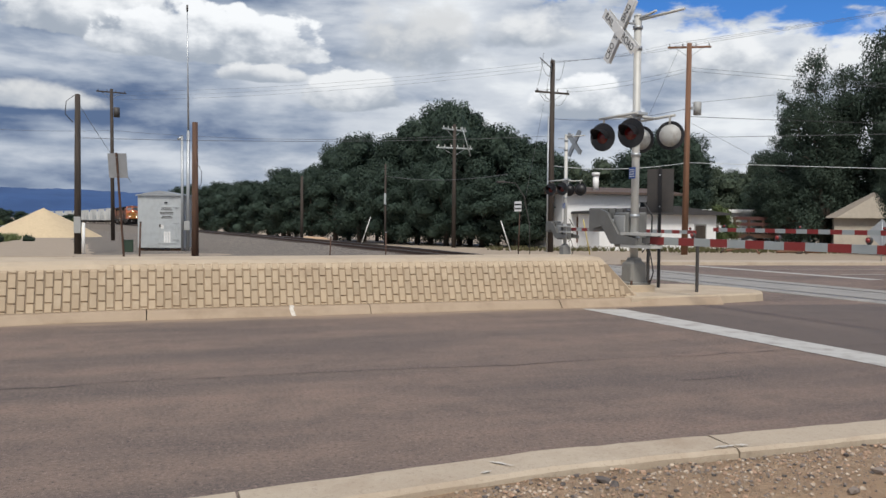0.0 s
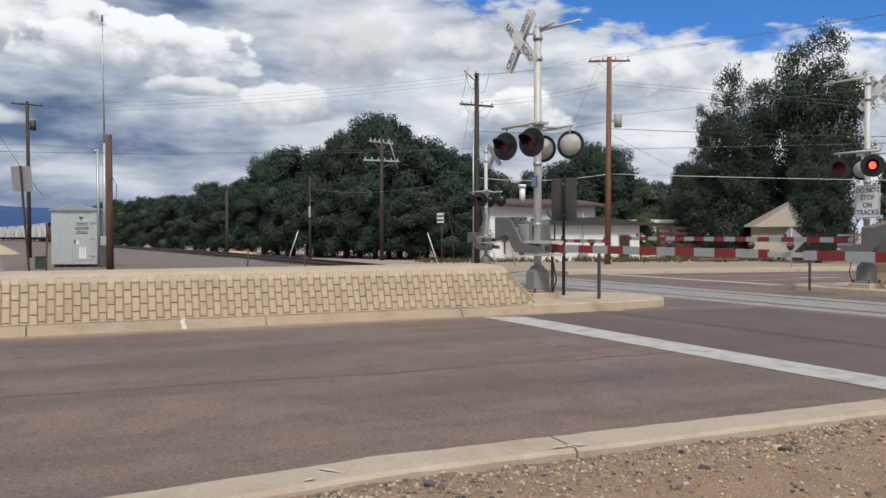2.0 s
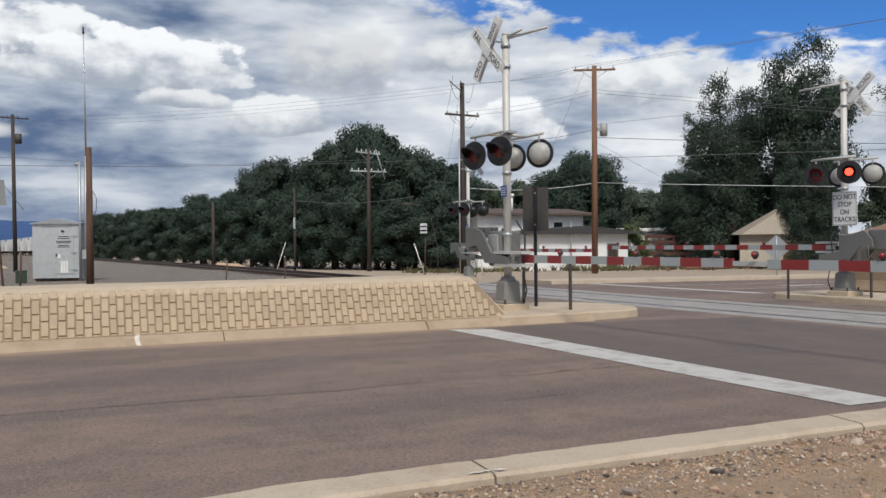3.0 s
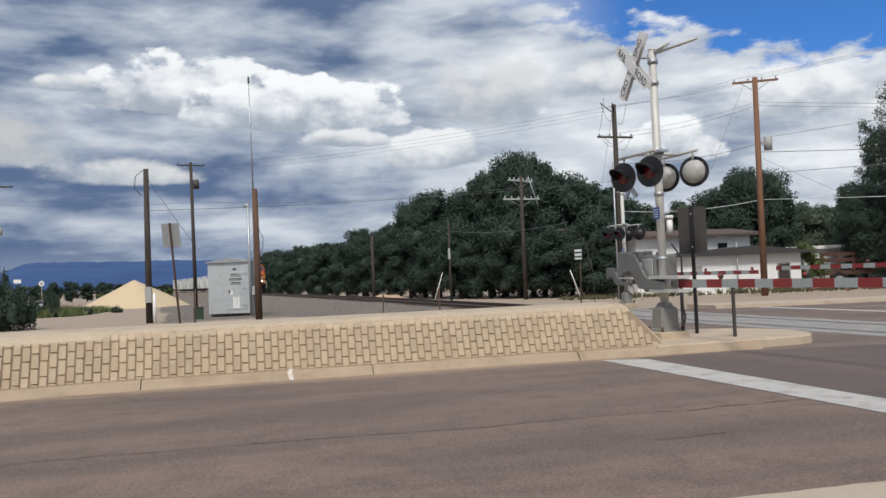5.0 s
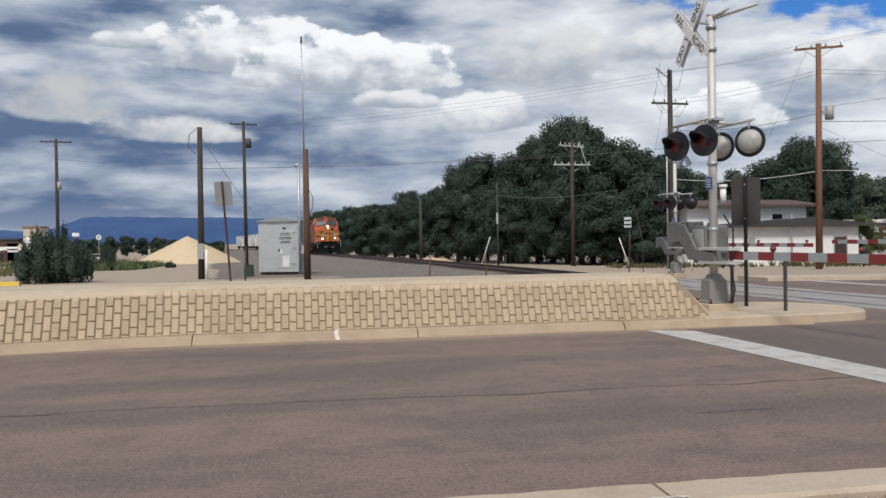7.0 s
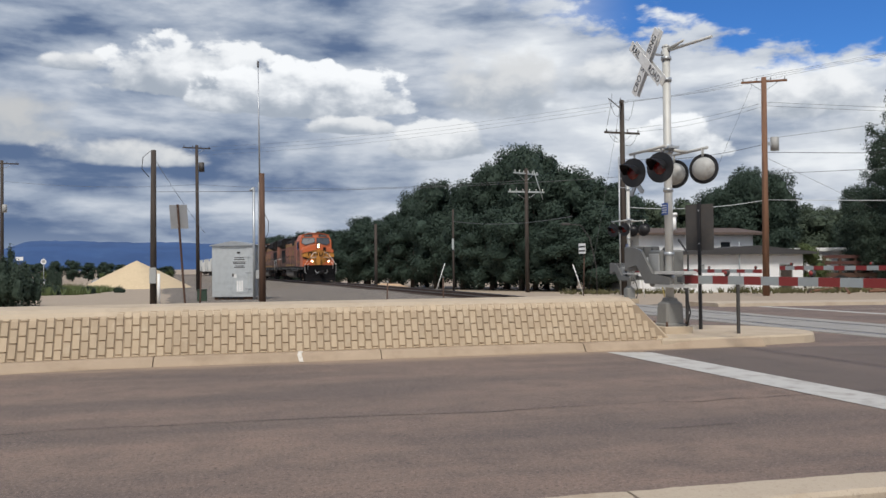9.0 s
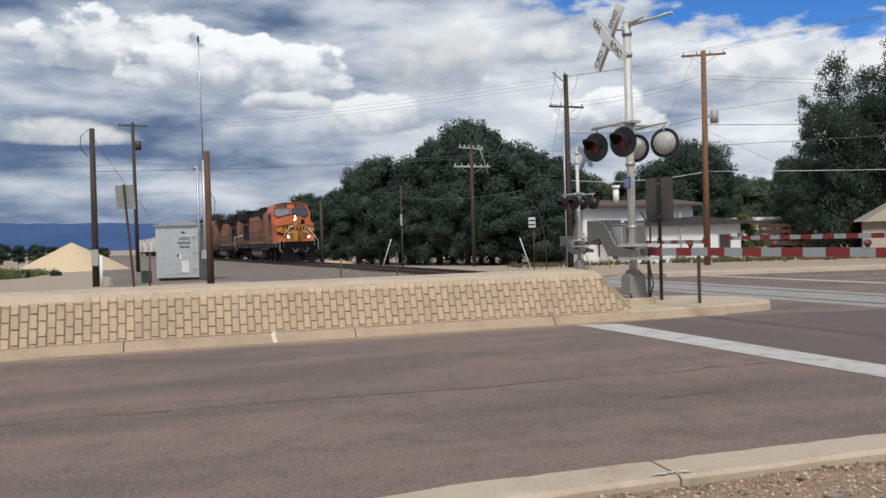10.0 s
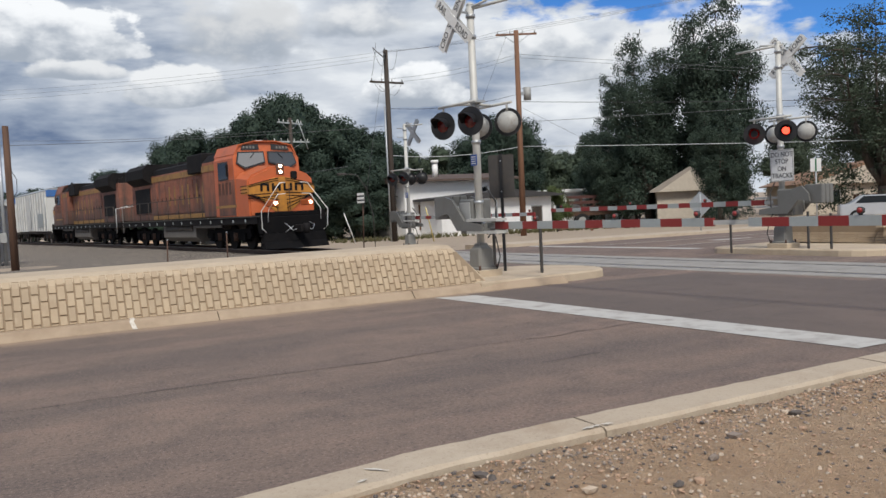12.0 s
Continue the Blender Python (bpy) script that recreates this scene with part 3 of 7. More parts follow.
# near median: its nose ends short of the track
island("median_nose", [(7.6, 11.93), (9.35, 12.08)] + arc(10.2, 13.7, 1.05, -75, 75, 8, 1.35) + [(9.2, 15.6), (7.6, 15.6)], 0.15, M["sandtop"])
island("median_far_nose", [(60, 11.2), (60, 16.3), (18.2, 16.2)] + arc(18.2, 15.4, 1.0, 100, 180, 4, 0.8) + arc(17.9, 11.9, 1.0, 180, 260, 4, 0.8), 0.15, M["sandtop"])

# ---- the median's berm, faced with stamped concrete blocks ----
FACE_FOOT, FACE_TOP, BERM_Z = 12.17, 12.36, 0.66


def build_berm():
    bm = bmesh.new()
    def section(x, cut):
        # cut: 0 full height, 1 at the toe of the end slope
        k = 1 - cut
        pts = [(12.17, 0.08), (12.17 + 0.19 * k, 0.14 + 0.52 * k), (12.17 + 0.26 * k, 0.14 + 0.59 * k), (12.17 + 0.40 * k, 0.14 + 0.635 * k),
               (13.3, 0.14 + 0.65 * k), (14.6, 0.14 + 0.60 * k), (15.4, 0.14 + 0.1 * k), (15.5, 0.0)]
        return [bm.verts.new((x, y + (median_shift(x) if y < 13 else 0), z)) for y, z in pts]
    rows = [section(x, 0) for x in span(-40, 7.36, 0.4)]
    rows += [section(7.36 + 0.5 * c, c) for c in (0.25, 0.5, 0.75, 1.0)]
    for a, b in zip(rows, rows[1:]):
        for k in range(len(a) - 1):
            bm.faces.new((a[k], b[k], b[k + 1], a[k + 1]))
    bm.faces.new(rows[-1])
    bmesh.ops.recalc_face_normals(bm, faces=bm.faces)
    return tagged(link("berm", bm, [M["sandtop"]]), "sandy concrete median berm with a block-stamped face", "berm", kind="structure")


berm = build_berm()

# ---- the track ----


def build_track():
    def bar(name, off, w, zlo, zhi, mat, y0, y1, bev=False):
        bm = bmesh.new()
        rows = []
        for y in span(y0, y1, 3.0):
            cx, cz = track_x(y) + off, rail_z(y)
            rows.append([bm.verts.new((cx + dx, y, cz + dz)) for dx, dz in ((-w, zlo), (-w, zhi), (w, zhi), (w, zlo))])
        for a, b in zip(rows, rows[1:]):
            for k in range(4):
                bm.faces.new((a[k], a[(k + 1) % 4], b[(k + 1) % 4], b[k]))
        bm.faces.new(rows[0]); bm.faces.new(rows[-1])
        bmesh.ops.recalc_face_normals(bm, faces=bm.faces)
        return tagged(link(name, bm, mat), kind="structure")
    for s in (-0.755, 0.755):
        bar("rail_head", s, 0.035, -0.04, 0.0, M["rail"], -20, 420)
        bar("rail_web", s, 0.012, -0.15, -0.04, M["railside"], -20, 420)
        bar("flangeway", s, 0.125, -0.06, -0.006, M["black"], 2.2, 27.6)
        bar("rail_foot", s, 0.07, -0.17, -0.15, M["railside"], -20, 420)
    # ballast bed, from the crossing away
    bm = bmesh.new()
    rows = []
    rnd = random.Random(5)
    for y in span(28.5, 420, 2.5):
        cx, cz = track_x(y), rail_z(y)
        g = ground_z(cx, y) - 0.08
        prof = ((-15.0, g - 0.02), (-13.0, g + 0.06), (-8.0, g + 0.07), (-4.6, g + 0.08), (-3.0, min(cz - 0.28, g + 0.22)), (-1.7, cz - 0.17), (1.7, cz - 0.17), (3.0, min(cz - 0.28, g + 0.2)), (4.6, g))
        rows.append([bm.verts.new((cx + dx + rnd.uniform(-0.1, 0.1), y, z + rnd.uniform(-0.02, 0.02))) for dx, z in prof])
    for a, b in zip(rows, rows[1:]):
        for k in range(len(a) - 1):
            bm.faces.new((a[k], a[k + 1], b[k + 1], b[k]))
    bmesh.ops.recalc_face_normals(bm, faces=bm.faces)
    tagged(link("ballast_bed", bm, M["ballast"], True), kind="structure")


build_track()


def build_sleepers():
    me_bm = B(-1.3, -0.11, -0.09, 1.3, 0.11, 0.09, 0.01)
    first = tagged(link("sleepers", me_bm, M["wood_dark"]), kind="structure")
    y0 = 28.8
    first.matrix_basis = pose(track_x(y0), y0, rail_z(y0) - 0.25, 0, 0, 5.3)
    for k in range(1, 160):
        y = y0 + 0.55 * k
        ob = new("sleeper", first.data)
        ob.parent = first
        ob.matrix_basis = first.matrix_basis.inverted() @ pose(track_x(y), y, rail_z(y) - 0.25, 0, 0, 5.3)


build_sleepers()


def build_crossing_panels():
    """Concrete panels between and outside the rails, slab by slab, in both carriageways."""
    root = tagged(link("crossing_panels", B(-0.1, -0.1, -0.14, 0.1, 0.1, -0.10), M["panel"]), kind="structure")
    root.matrix_basis = pose(track_x(14), 14, rail_z(14))
    lanes = [(2.4, 27.4)]
    for lo, hi in lanes:
        y = lo
        while y < hi - 1:
            ym = y + 1.23
            for off, w in ((-1.07, 0.22), (0, 0.61), (1.07, 0.22)):
                ob = part("slab", B(-w, -1.215, -0.18, w, 1.215, 0.0, 0.012), M["panel"], root)
                ob.matrix_basis = root.matrix_basis.inverted() @ pose(track_x(ym) + off, ym, rail_z(ym) + 0.006, 0, 0, 5.3)
            y += 2.46


build_crossing_panels()


def marking(name, pts, lift=0.006):
    """A painted marking, draped on the road between two long edges."""
    bm = bmesh.new()
    (a, b), (c, d) = pts
    n = max(2, int((Vector(c) - Vector(a)).length / 0.4))
    rows = []
    for k in range(n + 1):
        t = k / n
        p, q = Vector(a).lerp(Vector(c), t), Vector(b).lerp(Vector(d), t)
        rows.append([bm.verts.new((v.x, v.y, ground_z(v.x, v.y) + lift)) for v in (p, q)])
    for u, v in zip(rows, rows[1:]):
        bm.faces.new((u[0], u[1], v[1], v[0]))
    return tagged(link(name, bm, M["road_white"]), kind="structure")


marking("stop_line", (((6.58, 11.71), (7.20, 11.47)), ((6.98, 4.76), (7.54, 4.74))))
marking("stop_line_far", (((18.9, 18.0), (19.4, 18.0)), ((19.4, 27.3), (19.9, 27.3))))
for y in (20.6, 24.0):
    marking("lane_line", (((20.5, y), (20.5, y + 0.12)), ((60, y), (60, y + 0.12))))
marking("edge_line", (((19.5, 17.6), (19.5, 17.72)), ((60, 17.6), (60, 17.72))))
for k in range(3):
    marking("lane_arrow", (((24 + 3 * k, 21.6), (24 + 3 * k, 22.3)), ((26 + 3 * k, 21.8), (26 + 3 * k, 22.1))))


# ---- trees ----


def crown_mesh(name, blobs, leaves, size, mat, seed, core=0.62, ragged=0.52):
    """A crown of many small leaves: big lumps, each broken into clumps of leaves that face outwards."""
    rs = np.random.RandomState(seed)
    blobs = np.array(blobs, float)
    per = 24
    nb = len(blobs)
    e = rs.normal(size=(nb * per, 3))
    e[:, 2] += 0.25
    e /= np.linalg.norm(e, axis=1)[:, None]
    owner = np.repeat(np.arange(nb), per)
    out = rs.uniform(0.50, 0.92, (nb * per, 1))
    centre = blobs[owner, :3] + e * blobs[owner, 3:6] * out
    girth = blobs[owner, 3:6] * rs.uniform(ragged * 0.45, ragged * 1.2, (nb * per, 1))
    w = girth.prod(axis=1) ** 0.66
    which = rs.choice(nb * per, leaves, p=w / w.sum())
    d = rs.normal(size=(leaves, 3))
    d /= np.linalg.norm(d, axis=1)[:, None]
    rad = rs.uniform(0.25, 1.12, (leaves, 1)) ** 0.55
    c = centre[which] + d * rad * girth[which]
    nrm = d * 0.5 + e[which] * 0.65 + rs.normal(size=(leaves, 3)) * 0.50
    nrm[:, 2] += 0.15
    a = np.cross(nrm, rs.normal(size=(leaves, 3)))
    a /= np.linalg.norm(a, axis=1)[:, None]
    b = np.cross(nrm, a)
    b /= np.linalg.norm(b, axis=1)[:, None]
    s = size * rs.uniform(0.5, 1.3, (leaves, 1))
    quad = np.stack([c - a * s, c + b * s * 0.5, c + a * s, c - b * s * 0.5], 1).reshape(-1, 3)
    faces = np.arange(leaves * 4).reshape(-1, 4).tolist()
    verts = quad.tolist()
    if core:
        for x, y, z, rx, ry, rz in blobs:
            t = bmesh.new()
            bmesh.ops.create_icosphere(t, subdivisions=2, radius=1)
            base = len(verts)
            t.verts.index_update()
            for v in t.verts:
                k = core * (1 + 0.4 * noise.noise(v.co * 2.2 + Vector((x, y, z))))
                verts.append((x + v.co.x * rx * k, y + v.co.y * ry * k, z + v.co.z * rz * k))
            faces += [[base + v.index for v in f.verts] for f in t.faces]
            t.free()
    me = bpy.data.meshes.new(name)
    me.from_pydata(verts, [], faces)
    me.materials.append(mat)
    return me


def make_open_tree(height, width, seed, mat, leaves, leaf_size, label, limbs=6, core=0.30):
    """A tall tree whose limbs fork upwards and carry separate masses of leaves, with sky between."""
    rnd = random.Random(seed)
    root = thing("tree", pose(0, 0, 0), label, "tree")
    bm = bmesh.new()
    fork = Vector((rnd.uniform(-0.2, 0.2), 0, height * 0.16))
    tube(bm, (0, 0, -0.4), fork, 0.46, 0.36, 10)
    blobs = []
    for k in range(limbs):
        a = 2 * math.pi * (k * 0.618 + 0.1 * rnd.random())
        reach = width * 0.5 * rnd.uniform(0.45, 0.85) * (0.35 if k == 0 else 1.0)
        top = height * (0.95 if k == 0 else rnd.uniform(0.70, 0.95))
        bend = rnd.uniform(-0.5, 0.5)
        pts = []
        for j in range(7):
            t = j / 6
            r = reach * t ** 0.75
            pts.append(fork + Vector((math.cos(a + bend * t) * r, math.sin(a + bend * t) * r, (top - fork.z) * t ** 1.1)))
        for j, (p, q) in enumerate(zip(pts, pts[1:])):
            tube(bm, p, q, 0.24 * (1 - j / 6.6), 0.24 * (1 - (j + 1) / 6.6), 7)
        for j in range(2, 7):
            p = pts[j]
            r = height * rnd.uniform(0.078, 0.115) * (1.0 if j < 6 else 0.72)
            blobs.append((p.x, p.y, p.z + r * 0.2, r, r, r * rnd.uniform(0.75, 1.0)))
            for q in range(2):
                b = a + rnd.uniform(-1.9, 1.9)
                ln = width * rnd.uniform(0.12, 0.24)
                tip = p + Vector((math.cos(b) * ln, math.sin(b) * ln, rnd.uniform(-0.05, 0.06) * height))
                if tip.z < height * 0.14:
                    continue
                tube(bm, p, p.lerp(tip, 0.55) + Vector((0, 0, 0.15)), 0.07, 0.05, 5)
                tube(bm, p.lerp(tip, 0.55) + Vector((0, 0, 0.15)), tip, 0.05, 0.02, 5)
                r = height * rnd.uniform(0.045, 0.075)
                blobs.append((tip.x, tip.y, tip.z, r, r, r * rnd.uniform(0.7, 1.0)))
    for k in range(16):
        a = 2.4 * k + rnd.random()
        r = height * rnd.uniform(0.075, 0.115)
        out = width * rnd.uniform(0.22, 0.44)
        blobs.append((math.cos(a) * out, math.sin(a) * out, height * (0.07 + 0.026 * k * rnd.uniform(0.7, 1.1)), r, r, r * 0.9))
    part("trunk", bm, M["bark"], root)
    crown = new("crown", crown_mesh("crown", blobs, leaves, leaf_size, mat, seed, core, 0.52))
    crown.parent = root
    return root


def make_tree(height, width, seed, mat, leaves, leaf_size, label, lobes=9, skirt=0.12, trunk=0.3, name="tree", core=0.62):
    rnd = random.Random(seed)
    root = thing(name, pose(0, 0, 0), label, "tree")
    bm = bmesh.new()
    tips = []
    tube(bm, (0, 0, -0.4), (rnd.uniform(-0.2, 0.2), 0, height * 0.35), trunk, trunk * 0.7, 9)
    top = Vector((rnd.uniform(-0.3, 0.3), 0, height * 0.35))
    blobs = []
    for k in range(lobes):
        a = 2 * math.pi * (k * 0.618 + rnd.random() * 0.2)
        h = height * (skirt + 0.14 + (0.86 - skirt - 0.12) * (k + 0.5) / lobes)
        rel = (h / height - skirt) / (1 - skirt)
        spread = width * 0.5 * (math.sin(math.pi * min(max(rel, 0.08), 0.97)) ** 0.6) * rnd.uniform(0.45, 0.75)
        r = width * rnd.uniform(0.20, 0.30)
        blobs.append((math.cos(a) * spread, math.sin(a) * spread, h, r, r, r * rnd.uniform(0.75, 1.05)))
        mid = top.lerp(Vector((math.cos(a) * spread, math.sin(a) * spread, h)), 0.5) + Vector((0, 0, -height * 0.03))
        lo = Vector((0, 0, height * min(0.35, 0.12 + 0.2 * rnd.random()))) if h < height * 0.5 else top
        tube(bm, lo, mid, trunk * 0.4, trunk * 0.25, 6)
        tube(bm, mid, (math.cos(a) * spread, math.sin(a) * spread, h), trunk * 0.25, trunk * 0.08, 6)
    blobs.append((0, 0, height * 0.88, width * 0.17, width * 0.17, height * 0.11))
    part("trunk", bm, M["bark"], root)
    crown = new("crown", crown_mesh("crown", blobs, leaves, leaf_size, mat, seed, core))
    crown.parent = root
    return root


TREES = [
    make_tree(12.0, 6.6, 1, M["leaf"], 26000, 0.135, "broad dark green elm in the trackside row", 13, 0.0),
    make_tree(11.0, 6.0, 2, M["leaf"], 24000, 0.135, "dense dark green elm in the trackside row", 12, 0.0),
    make_tree(10.0, 6.6, 3, M["leaf"], 24000, 0.135, "rounded dark green elm in the trackside row", 12, 0.0),
]
TREE_H = (12.0, 11.0, 10.0)
BIG = make_open_tree(14.8, 8.2, 11, M["leaf_mid"], 78000, 0.105, "tall dark green cottonwood beside the road", 8, 0.0)
BIG2 = make_open_tree(13.5, 11.0, 12, M["leaf3"], 38000, 0.095, "open-crowned grey-green cottonwood tree beside a house", 7, 0.0)
SMALL = make_tree(6.0, 5.0, 21, M["leaf2"], 9000, 0.12, "small olive-green garden tree", 9, 0.05, 0.12)
FAR = make_tree(9.0, 6.5, 22, M["leaf3"], 14000, 0.15, "feathery grey-green tree behind the houses", 11, 0.04, 0.18)


def plant(tree, x, y, scale=1.0, turn=0.0, group="", dz=0.0, tall=1.0):
    m = pose(x, y, ground_z(x, y) - 0.1 + dz, 0, 0, turn)
    ob = copy_thing(tree, m)
    ob.matrix_basis = m @ Matrix.Diagonal((scale, scale, scale * tall, 1))
    if group:
        tagged(ob, group=group)
    return ob


def grown(k, x, y, top, turn, group, wide=1.0):
    """Plants one of the row's trees so that its crown ends at the height top."""
    scale = wide
    tall = (top - ground_z(x, y)) / (TREE_H[k] * scale * 1.02)
    plant(TREES[k], x, y, scale, turn, group, 0.0, tall)


def build_tree_row():
    rnd = random.Random(8)
    # the near end, stepping up to a tall pair and down again beside the house
    near = ((22.2, 153, 10.4), (22.3, 138, 9.6), (21.1, 119, 8.7), (21.3, 110, 8.9), (22.1, 105, 11.1), (21.5, 95, 11.2), (21.8, 89, 10.9), (24.3, 93, 10.5), (22.9, 82, 10.1),
            (23.4, 79, 10.8), (26.4, 84, 12.5), (25.5, 77, 12.4), (27.4, 78, 13.3), (26.6, 72, 12.6), (27.7, 72, 11.8), (26.4, 65, 9.6), (29.1, 69, 9.2), (30.9, 70, 9.3), (30.0, 66, 8.9),
            (31.7, 67, 8.6), (33.0, 68, 8.2))
    for j, (x, y, top) in enumerate(near):
        grown(j * 2 % 3, x, y, top, rnd.uniform(0, 360), "trackside tree row", rnd.uniform(0.74, 0.98))
    # low boughs that close the row down to the ground
    for j, (x, y, top) in enumerate(((25.2, 63, 5.2), (23.6, 67, 6.0), (22.2, 71, 6.6), (20.8, 76, 6.4), (19.6, 82, 7.0), (18.4, 88, 6.8), (27.2, 61, 5.6), (28.6, 62, 6.4), (17.2, 95, 7.4))):
        grown((j + 1) % 3, x, y, top, rnd.uniform(0, 360), "trackside tree row", 0.8)
    for x, y, s, k in ((15.8, 103, 0.85, 2), (14.2, 110, 0.8, 2), (12.5, 122, 0.8, 1), (17, 115, 0.85, 0),
                       (11.5, 138, 0.8, 2), (16, 140, 0.9, 1), (10.5, 155, 0.85, 0), (9.5, 172, 0.9, 2), (14, 170, 1.0, 1), (8.5, 190, 0.95, 1), (7.5, 210, 1.0, 0),
                       (12, 205, 1.1, 2), (6.5, 232, 1.0, 2), (5.5, 255, 1.05, 1), (10, 250, 1.2, 0), (4, 280, 1.1, 2), (0, 320, 1.2, 1), (8, 300, 1.3, 0)):
        plant(TREES[k], x, y, s * 1.1, rnd.uniform(0, 360), "trackside tree row", 0.0, 0.85)
    # the dark clump behind the low house
    for j, (x, y, top) in enumerate(((45.2, 72, 8.6), (46.9, 72, 10.1), (48.2, 71, 10.8), (50.0, 71, 10.4), (51.6, 73, 9.0))):
        grown(j % 3, x, y, top, 70 * j, "trees behind the houses", 0.8)
    # thin pale trees farther off
    for j, (x, y, top) in enumerate(((40.5, 84, 9.0), (43.0, 85, 9.2), (48.1, 90, 8.4), (50.1, 88, 9.2), (55.1, 92, 8.5), (59, 90, 8.3), (64, 93, 8.8), (71.9, 95, 9.4), (75, 97, 8.8), (78.8, 100, 9.4), (77.7, 95, 10.0),
                                     (76.3, 90, 9.0), (75.5, 85, 9.0), (74.4, 80, 9.6), (71, 74, 8.4), (76, 70, 9.0), (80, 62, 9.0), (84, 54, 9.5), (62, 82, 7.2), (67, 84, 7.6))):
        s = rnd.uniform(0.85, 1.15)
        plant(FAR, x, y, s, 50 * j, "trees behind the houses", 0.0, (top - ground_z(x, y)) / (9.2 * s))


build_tree_row()
BIG.matrix_basis = pose(57.4, 52.0, ground_z(57, 52) - 0.1) @ Matrix.Diagonal((0.98, 0.98, 1.30, 1))
plant(BIG, 53.4, 46.6, 0.36, 60, "", 0.0, 1.0)
BIG2.matrix_basis = pose(52.5, 33.5, ground_z(52, 33) - 0.1, 0, 0, 40)
plant(BIG, 53.2, 56.0, 0.80, 120, "", 0.0, 1.38)
plant(BIG, 50.2, 58.6, 0.52, 30, "", 0.0, 1.0)
plant(BIG, 55.2, 57.4, 0.62, 200, "", 0.0, 1.05)
plant(BIG, 57.0, 66.0, 0.66, 250, "", 0.0, 1.20)
plant(BIG, 62, 58, 0.75, 200, "", 0.0, 1.0)
plant(BIG, 49.0, 44.0, 0.50, 310, "", 0.0, 1.20)
plant(BIG2, 58, 37, 1.1, 100)
plant(BIG, 60, 32, 0.9, 20)
TREES[0].matrix_basis = pose(56, 78, ground_z(56, 78) - 0.1) @ Matrix.Diagonal((0.7, 0.7, 0.6, 1))
TREES[1].matrix_basis = pose(61, 72, ground_z(61, 72) - 0.1) @ Matrix.Diagonal((0.75, 0.75, 0.65, 1))
TREES[2].matrix_basis = pose(66, 80, ground_z(66, 80) - 0.1) @ Matrix.Diagonal((0.8, 0.8, 0.7, 1))
FAR.matrix_basis = pose(69, 66, ground_z(69, 66) - 0.1) @ Matrix.Diagonal((0.9, 0.9, 0.8, 1))
SMALL.matrix_basis = pose(42.6, 56.0, ground_z(42, 56) - 0.1) @ Matrix.Diagonal((0.56, 0.56, 0.62, 1))


def make_shrub():
    """A juniper: many upright spires of fine foliage from one root."""
    rnd = random.Random(31)
    root = thing("shrub", pose(0, 0, 0), "dense blue-green juniper shrub with upright spires", "shrub")
    blobs, bm = [], bmesh.new()
    for k in range(22):
        a, r = 2.4 * k, 1.65 * math.sqrt((k + 0.5) / 22)
        h = (2.75 - 0.75 * r) * rnd.uniform(0.72, 1.08)
        x, y = math.cos(a) * r, math.sin(a) * r
        blobs.append((x, y, h * 0.42, 0.38, 0.38, h * 0.44))
        blobs.append((x, y, h * 0.80, 0.17, 0.17, h * 0.26))
        tube(bm, (x * 0.3, y * 0.3, -0.1), (x, y, h * 0.7), 0.04, 0.015, 5)
    part("stem", bm, M["bark"], root)
    crown = new("crown", crown_mesh("crown", blobs, 34000, 0.05, M["leaf_mid"], 31, 0.6))
    crown.parent = root
    return root


SHRUB = make_shrub()
SHRUB.matrix_basis = pose(-10.2, 43.6, ground_z(-10, 43) - 0.1) @ Matrix.Diagonal((1, 1, 1.28, 1))
for k, (x, y, s) in enumerate(((-14, 75, 0.42), (-12.4, 79, 0.36), (-16.5, 82, 0.5), (-19, 76, 0.4), (-24, 84, 0.5), (-10.5, 84, 0.3))):
    plant(SHRUB, x, y, s, 60 * k)
for k, (x, y, s) in enumerate(((-80, 340, 1.1), (-100, 350, 1.2), (-125, 370, 1.3), (-12, 350, 0.9), (-41, 265, 0.5), (-56, 262, 0.6), (-72, 275, 0.6), (-24, 290, 0.6), (-86, 290, 0.8), (-95, 285, 0.7), (-110, 300, 0.8))):
    plant(SMALL, x, y, s, 40 * k, "distant trees")


# the dark belt of trees before the town
for k, (x, top) in enumerate(((-78, 3.2), (-73, 3.6), (-69, 4.0), (-65, 3.8), (-61, 4.6), (-57, 4.8), (-53, 4.0), (-49, 4.3), (-45, 3.6), (-41, 3.2), (-37, 2.6), (-32, 2.2), (-26, 2.4))):
    grown(k % 3, x, 300 + 6 * (k % 4), top, 47 * k, "tree belt before the town", 0.85)
plant(SHRUB, -24.5, 123, 0.62, 30, "", 0.0, 2.2)


# ---- mountains ----


def build_mountains():
    bm = bmesh.new()
    n = 380
    rows = [[], [], []]
    for k in range(n + 1):
        a = radians(-62 + 95 * k / n)
        deg = math.degrees(a)
        step = min(max((deg + 16.0) / 3.4, 0.0), 1.0)
        h = 64 + 56 * step * step * (3 - 2 * step) - 1.5 * min(max(deg + 12.0, 0.0), 12.0) + 8 * noise.noise((deg * 0.30, 5.1, 0)) + 6 * noise.noise((deg * 1.1, 1.1, 0)) + 3 * noise.noise((deg * 3.1, 7.1, 0))
        for r, (dist, z) in zip(rows, ((3000, -60), (3300, h * 0.55), (3700, h))):
            r.append(bm.verts.new((math.sin(a) * dist, math.cos(a) * dist, z)))
    for a, b in zip(rows, rows[1:]):
        for k in range(n):
            bm.faces.new((a[k], a[k + 1], b[k + 1], b[k]))
    ob = tagged(link("mountain_backdrop", bm, M["mountain"], True), "distant mountain range under cloud, air haze painted in as blue", "mountains", kind="structure")


